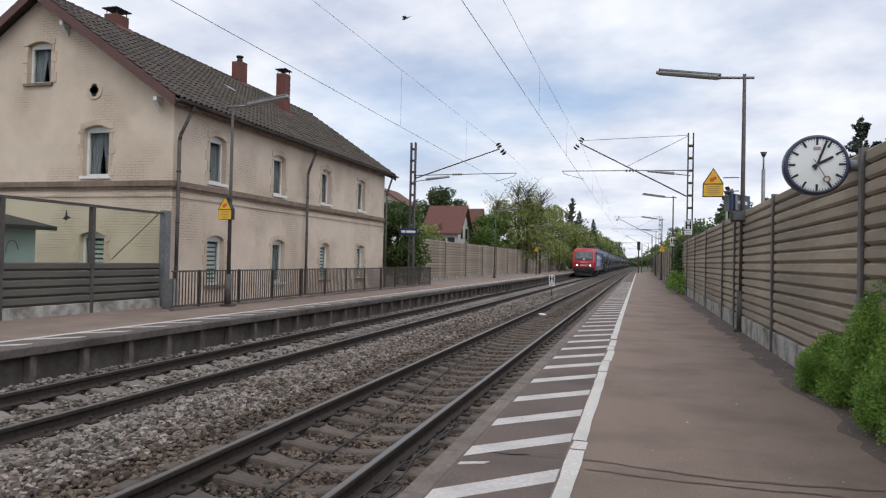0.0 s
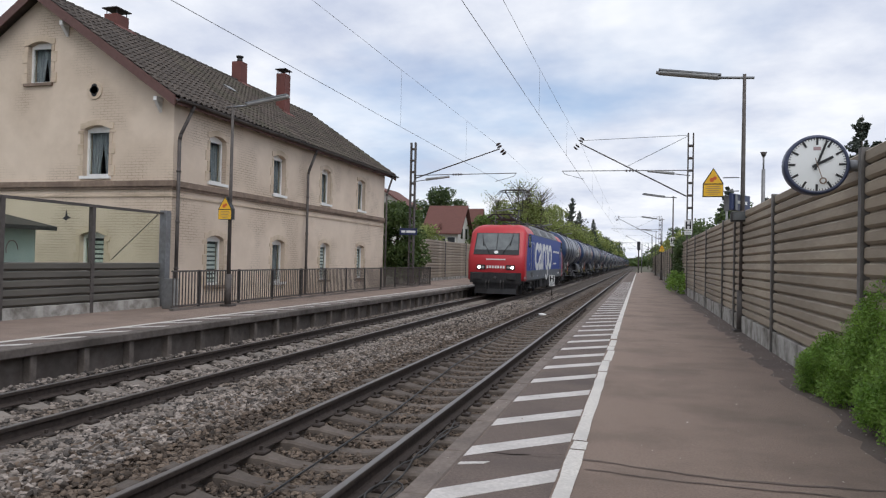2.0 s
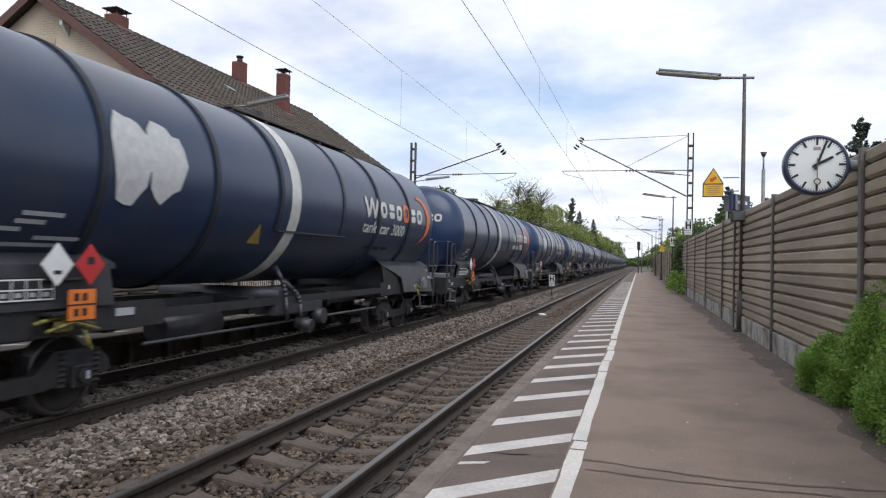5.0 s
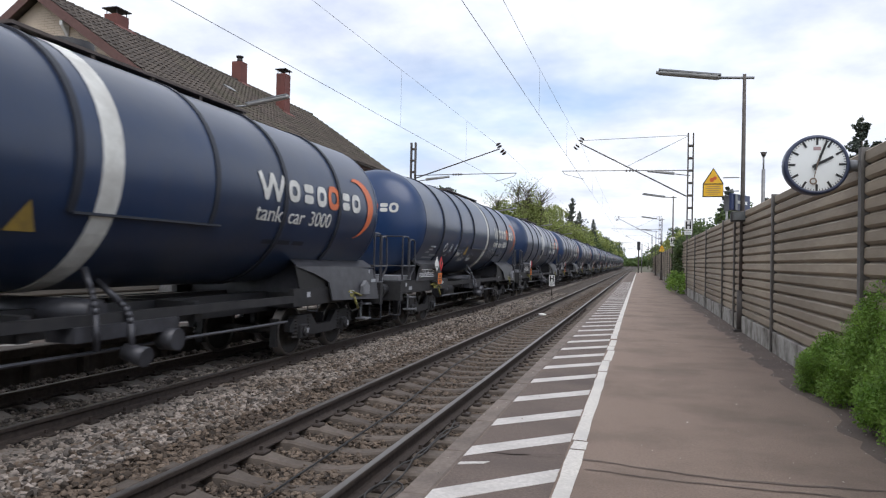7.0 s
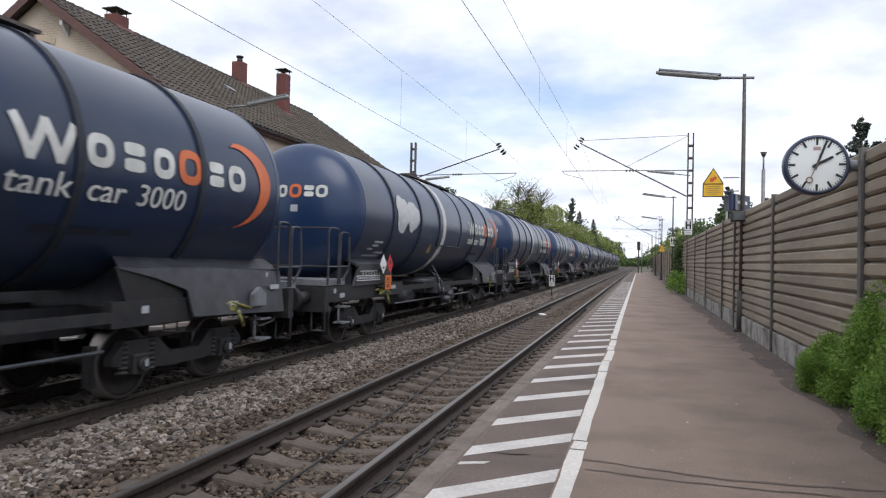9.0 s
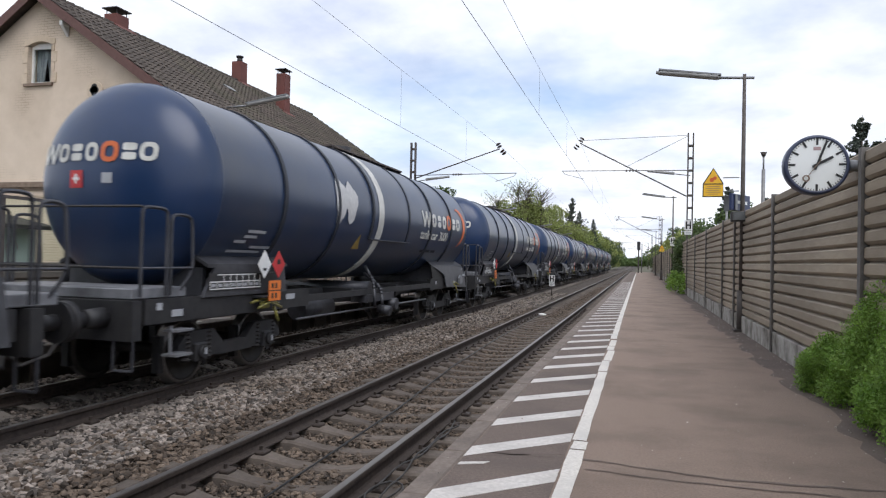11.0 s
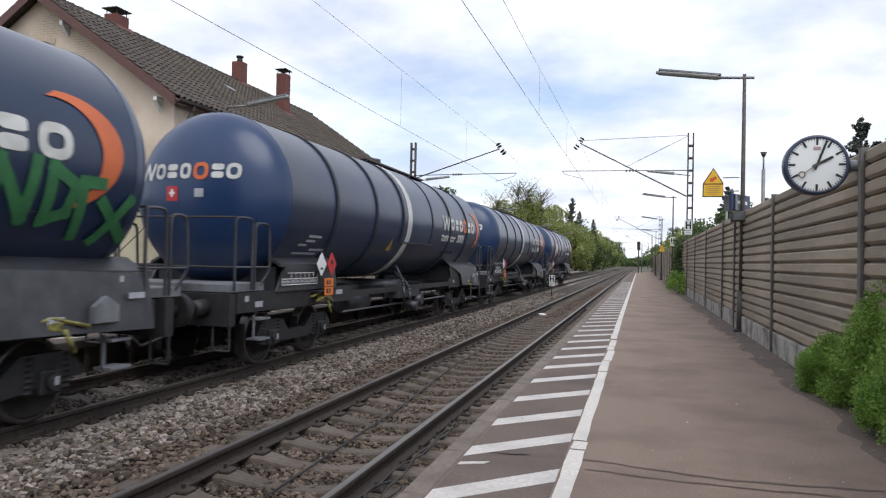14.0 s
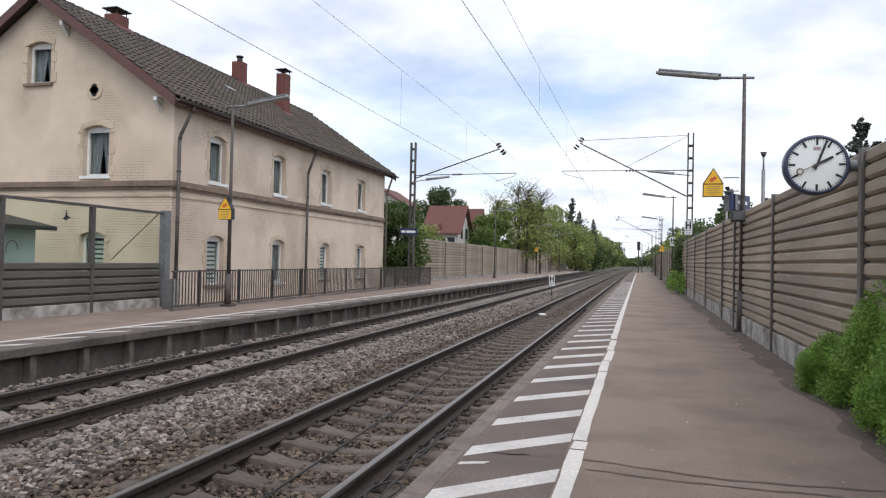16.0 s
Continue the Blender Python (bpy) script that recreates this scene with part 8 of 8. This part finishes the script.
        bm = bmesh.new()
        box(bm, s * (HW + 0.004) - 0.004, s * (HW + 0.004) + 0.004, 14.6, 15.6, 0.62, 0.74)
        part("data_plate", bm, M["white_paint"], band)
        # roof hood, with grilles
        bm = bmesh.new()
        prism(bm, [(s * (HW - 0.02), 3.3, 2.89), (s * (HW - 0.02), L - 3.3, 2.89), (s * (HW - 0.32), L - 3.3, 3.36), (s * (HW - 0.32), 3.3, 3.36)], (-s * 0.06, 0, -0.02))
        hood = part("roof_hood", bm, M["roof_grey"], loco, "light grey sloping roof hood")
        for k in range(9):
            if k % 3 == 2:
                continue
            bm = bmesh.new()
            a = 3.5 + k * 1.2
            fx, fz = HW - 0.02, 2.89
            prism(bm, [(s * (fx - 0.045), a, fz + 0.09), (s * (fx - 0.045), a + 1.1, fz + 0.09), (s * (fx - 0.25), a + 1.1, fz + 0.42), (s * (fx - 0.25), a, fz + 0.42)], (s * 0.012, 0, 0.006))
            part("grille", bm, M["grille"], hood)
        bm = bmesh.new()
        box(bm, s * (HW - 0.01) - 0.02, s * (HW - 0.01) + 0.02, 3.3, L - 3.3, 2.885, 2.925)
        part("gutter_strip", bm, M["loco_grey"], hood)
    bm = bmesh.new()
    box(bm, -1.15, 1.15, 3.3, L - 3.3, 3.3, 3.42)
    part("roof_top", bm, M["roof_grey"], loco)
    for rear in (False, True):
        bm = bmesh.new()
        vs = [at_end(p, rear) for p in ((-HW + 0.02, 2.0, 2.885), (HW - 0.02, 2.0, 2.885), (HW - 0.02, 3.3, 2.885), (-HW + 0.02, 3.3, 2.885))]
        prism(bm, vs, (0, 0, 0.02))
        part("roof_edge", bm, M["loco_red"], loco)
    # lettering on the flank
    for s, y in ((1, 3.72),):
        flank = Matrix(((0, 0, s, s * (HW + 0.006)), (s, 0, 0, y - 0.05), (0, 1, 0, 1.03), (0, 0, 0, 1)))

        def letters(text):
            return words(text, 2.78, M["white_paint"], loco, flank, 0.004, "lettering", 1.0, 0.05)

        def reach(ob):
            return min(v.co.x for v in ob.data.vertices), max(v.co.x for v in ob.data.vertices)
        whole = letters("cargo")
        span = reach(whole)[1]
        bpy.data.objects.remove(whole)
        grow = Matrix.Diagonal((7.5 / span, 1.12, 1, 1))
        first, last = letters("car"), letters("o")
        last.data.transform(Matrix.Translation((span - reach(last)[1], 0, 0)))
        for w in (first, last):
            w.data.transform(grow)
        # the letter g: bowl, stem and a flat open tail
        g0, g1 = reach(first)[1] + 0.0, reach(last)[0] - 0.16
        top = max(v.co.y for v in last.data.vertices)
        low = min(v.co.y for v in last.data.vertices)
        bm = bmesh.new()
        cx, cy, hu, hv, wd = (g0 + g1) / 2, (top + low) / 2, (g1 - g0) / 2, (top - low) / 2, 0.34
        n = 28
        for k in range(n):
            a, b = 2 * math.pi * k / n, 2 * math.pi * (k + 1) / n
            prism(bm, [(cx + (hu - e) * math.cos(c), cy + (hv - e * 0.8) * math.sin(c), 0) for c, e in ((a, 0), (b, 0), (b, wd), (a, wd))], (0, 0, 0.004))
        prism(bm, [(g1 - wd, low + 0.1, 0.0045), (g1, low - 0.3, 0.0045), (g1, top - 0.02, 0.0045), (g1 - wd, top - 0.02, 0.0045)], (0, 0, 0.002))
        tail = 0.62
        for k in range(12):
            a, b = -math.pi * 0.92 * k / 12, -math.pi * 0.92 * (k + 1) / 12
            prism(bm, [(cx + (hu - e) * math.cos(c), low - 0.2 + (tail - 0.2 - e * 0.8) * math.sin(c), 0.0048) for c, e in ((a, 0), (b, 0), (b, wd), (a, wd))], (0, 0, 0.002))
        prism(bm, [(g1 - wd, low - 0.25, 0.0046), (g1, low - 0.25, 0.0046), (g1, low + 0.3, 0.0046), (g1 - wd, low + 0.3, 0.0046)], (0, 0, 0.002))
        part("lettering", bm, M["white_paint"], loco).matrix_basis = flank
        bm = bmesh.new()
        for a, b in ((0, 0.4), (0.5, 0.72), (0.8, 1.15), (1.25, 1.8)):
            box(bm, HW + 0.002, HW + 0.007, 11.9 + a, 11.9 + b, 2.05, 2.19)
        for a, b in ((0.25, 0.5), (0.56, 0.85), (0.9, 1.1), (1.15, 1.4), (1.46, 1.85)):
            box(bm, HW + 0.002, HW + 0.007, 11.9 + a, 11.9 + b, 1.28, 1.38)
        part("text_bar", bm, M["white_paint"], loco)
        bm = bmesh.new()
        box(bm, HW + 0.002, HW + 0.007, 11.9, 12.1, 1.28, 1.38)
        part("emblem", bm, M["placard_red"], loco)
        for text, size, length, y, z in (("International", 0.27, 1.5, 13.84, 2.03), ("2", 0.26, 0.13, 16.6, 1.11), ("1", 0.26, 0.07, 1.8, 1.2)):
            w = words(text, size, M["white_paint"], loco, Matrix(((0, 0, s, s * (HW + 0.006)), (s, 0, 0, y), (0, 1, 0, z), (0, 0, 0, 1))), 0.004)
            span = max(v.co.x for v in w.data.vertices)
            w.data.transform(Matrix.Diagonal((length / span, 1, 1, 1)))
    # underframe and bogies
    bm = bmesh.new()
    box(bm, -1.38, 1.38, 0.3, L - 0.3, 0.36, 0.46)
    box(bm, -1.25, 1.25, 6.3, 11.4, -0.12, 0.38, 0.04)
    for yy in (6.6, 8.2, 9.9):
        box(bm, -1.36, 1.36, yy, yy + 1.2, -0.05, 0.36, 0.03)
    part("underframe", bm, M["chassis"], loco)
    for yc in (3.75, L - 3.75):
        bo = new("bogie")
        bo.parent = loco
        bo.matrix_basis = pose(0, yc, 0)
        ax = RAIL_Z + 0.625
        for y in (-1.3, 1.3):
            for x in (-0.755, 0.755):
                disc_wheel("wheel", bo, x, y, 0.625, ax)
        for s in (-1, 1):
            x = s * 1.08
            bm = bmesh.new()
            prism(bm, [(x - 0.08, -2.1, 0.32), (x - 0.08, 2.1, 0.32), (x - 0.08, 2.1, 0.12), (x - 0.08, 0.7, 0.1), (x - 0.08, 0.4, -0.08), (x - 0.08, -0.4, -0.08), (x - 0.08, -0.7, 0.1), (x - 0.08, -2.1, 0.12)], (0.16, 0, 0))
            for y in (-1.3, 1.3):
                box(bm, x - 0.1, x + 0.13, y - 0.25, y + 0.25, ax - 0.2, ax + 0.12, 0.03)
                rod(bm, (x + s * 0.1, y, ax - 0.04), (x + s * 0.2, y, ax - 0.04), 0.16, 0.13, 12)
            for y in (-1.75, -0.85, 0.85, 1.75):
                rod(bm, (x, y, -0.12), (x, y, 0.3), 0.1, 0.1, 10)
            rod(bm, (x + s * 0.12, -0.6, 0.25), (x + s * 0.12, 0.6, 0.18), 0.05)
            box(bm, x - 0.05, x + 0.05, 2.1, 2.4, -0.28, 0.2)
            box(bm, x - 0.05, x + 0.05, -2.4, -2.1, -0.28, 0.2)
            part("side_frame", bm, M["chassis"], bo)
    # roof gear
    def folded(yc):
        bm = bmesh.new()
        for dx in (-0.7, 0.7):
            rod(bm, (dx, yc - 0.8, 3.62), (dx, yc + 0.8, 3.62), 0.035)
            for dy in (-0.7, 0.7):
                insulator(bm, (dx, yc + dy, 3.4), (dx, yc + dy, 3.62), 0.07, 3)
        for dx in (-0.32, 0.32):
            prism(bm, [(dx - 0.05, yc - 1.0, 3.84), (dx + 0.05, yc - 1.0, 3.84), (dx + 0.05, yc + 1.0, 3.7), (dx - 0.05, yc + 1.0, 3.7)], (0, 0, 0.1))
        rod(bm, (0, yc - 0.9, 3.74), (0, yc + 1.0, 3.66), 0.06)
        for dy in (-1.0, -0.78):
            pipe(bm, [(-0.85, yc + dy, 3.74), (-0.6, yc + dy, 3.93), (0.6, yc + dy, 3.93), (0.85, yc + dy, 3.74)], 0.03)
        for dy in (-0.5, 0.1, 0.7):
            box(bm, -0.5, 0.5, yc + dy - 0.06, yc + dy + 0.06, 3.66, 3.74, 0.01)
        part("folded_pantograph", bm, M["iron"], loco)
    for yc in (2.9, 12.9, 15.4):
        folded(yc)
    bm = bmesh.new()
    yb = 5.6
    for dx in (-0.6, 0.6):
        rod(bm, (dx, yb - 0.7, 3.62), (dx, yb + 0.7, 3.62), 0.035)
        for dy in (-0.6, 0.6):
            insulator(bm, (dx, yb + dy, 3.4), (dx, yb + dy, 3.62), 0.07, 3)
    rod(bm, (-0.6, yb + 0.5, 3.66), (0.6, yb + 0.5, 3.66), 0.03)
    rod(bm, (0, yb + 0.5, 3.7), (0, yb + 1.25, 4.5), 0.055, 0.045)
    rod(bm, (-0.22, yb + 1.25, 4.5), (0.22, yb + 1.25, 4.5), 0.035)
    rod(bm, (-0.2, yb + 1.25, 4.5), (-0.5, yb - 0.5, 5.44), 0.028)
    rod(bm, (0.2, yb + 1.25, 4.5), (0.5, yb - 0.5, 5.44), 0.028)
    rod(bm, (0.12, yb + 0.35, 3.68), (0.12, yb + 1.2, 4.42), 0.018)
    for dy in (-0.72, -0.36):
        pipe(bm, rounded([(-0.97, yb + dy, 5.28), (-0.8, yb + dy, 5.5), (-0.5, yb + dy, 5.55), (0.5, yb + dy, 5.55), (0.8, yb + dy, 5.5), (0.97, yb + dy, 5.28)], 0.12), 0.022)
    for dx in (-0.5, 0.5):
        rod(bm, (dx, yb - 0.72, 5.5), (dx, yb - 0.36, 5.5), 0.02)
        rod(bm, (dx, yb - 0.55, 5.36), (dx, yb - 0.55, 5.52), 0.03)
    rod(bm, (-0.75, yb - 0.54, 5.42), (0.75, yb - 0.54, 5.42), 0.018)
    part("raised_pantograph", bm, M["iron"], loco, "dark raised pantograph")
    bm = bmesh.new()
    for yy in (7.0, 8.2, 9.4, 10.6):
        insulator(bm, (0.5, yy, 3.42), (0.5, yy, 3.72), 0.08, 4)
    pipe(bm, [(0.5, 6.6, 3.75), (0.5, 10.9, 3.75)], 0.02)
    box(bm, -0.9, 0.2, 7.2, 9.6, 3.42, 3.52, 0.02)
    part("roof_conductor", bm, M["iron"], loco)
    return loco


loco = build_loco()


# how far the train runs behind a steady speed: seconds, metres
RUN = ((0.0, 0.1), (2.5, 0.1), (3.0, 0.0), (3.5, 0.0), (4.0, 0.5), (6.5, 0.27), (7.0, 0.83), (7.5, 0.27), (8.0, 1.0), (8.5, 0.55), (9.0, 1.17), (11.5, 0.95),
       (12.0, 1.53), (12.5, 1.05), (13.0, 1.7), (13.5, 1.32), (14.0, 0.8), (14.5, 1.4), (15.0, 0.88), (15.5, 1.42), (16.0, 1.2))


def motions():
    """The train runs through at nearly steady speed; the clock's second hand goes round."""
    end = 16.0
    walk(loco, [(t, pose(TRACK_FAR, LOCO_START - SPEED * t + d, 0)) for t, d in RUN])
    for k, c in enumerate(cars):
        y = CARS_START + PITCH * k
        walk(c, [(t, pose(TRACK_FAR, y - SPEED * t + d, 0)) for t, d in RUN])
    walk(bird, [(0.0, BIRD_AT), (end, Matrix.Translation((8.8 * end, 0.0, 5.5 * end)) @ BIRD_AT)])
    walk(second_hand, [(t, pose(0, 0, 0, 0, 150 + 6 * t, 0)) for t in (0.0, 4.0, 8.0, 12.0, 16.0)])


motions()
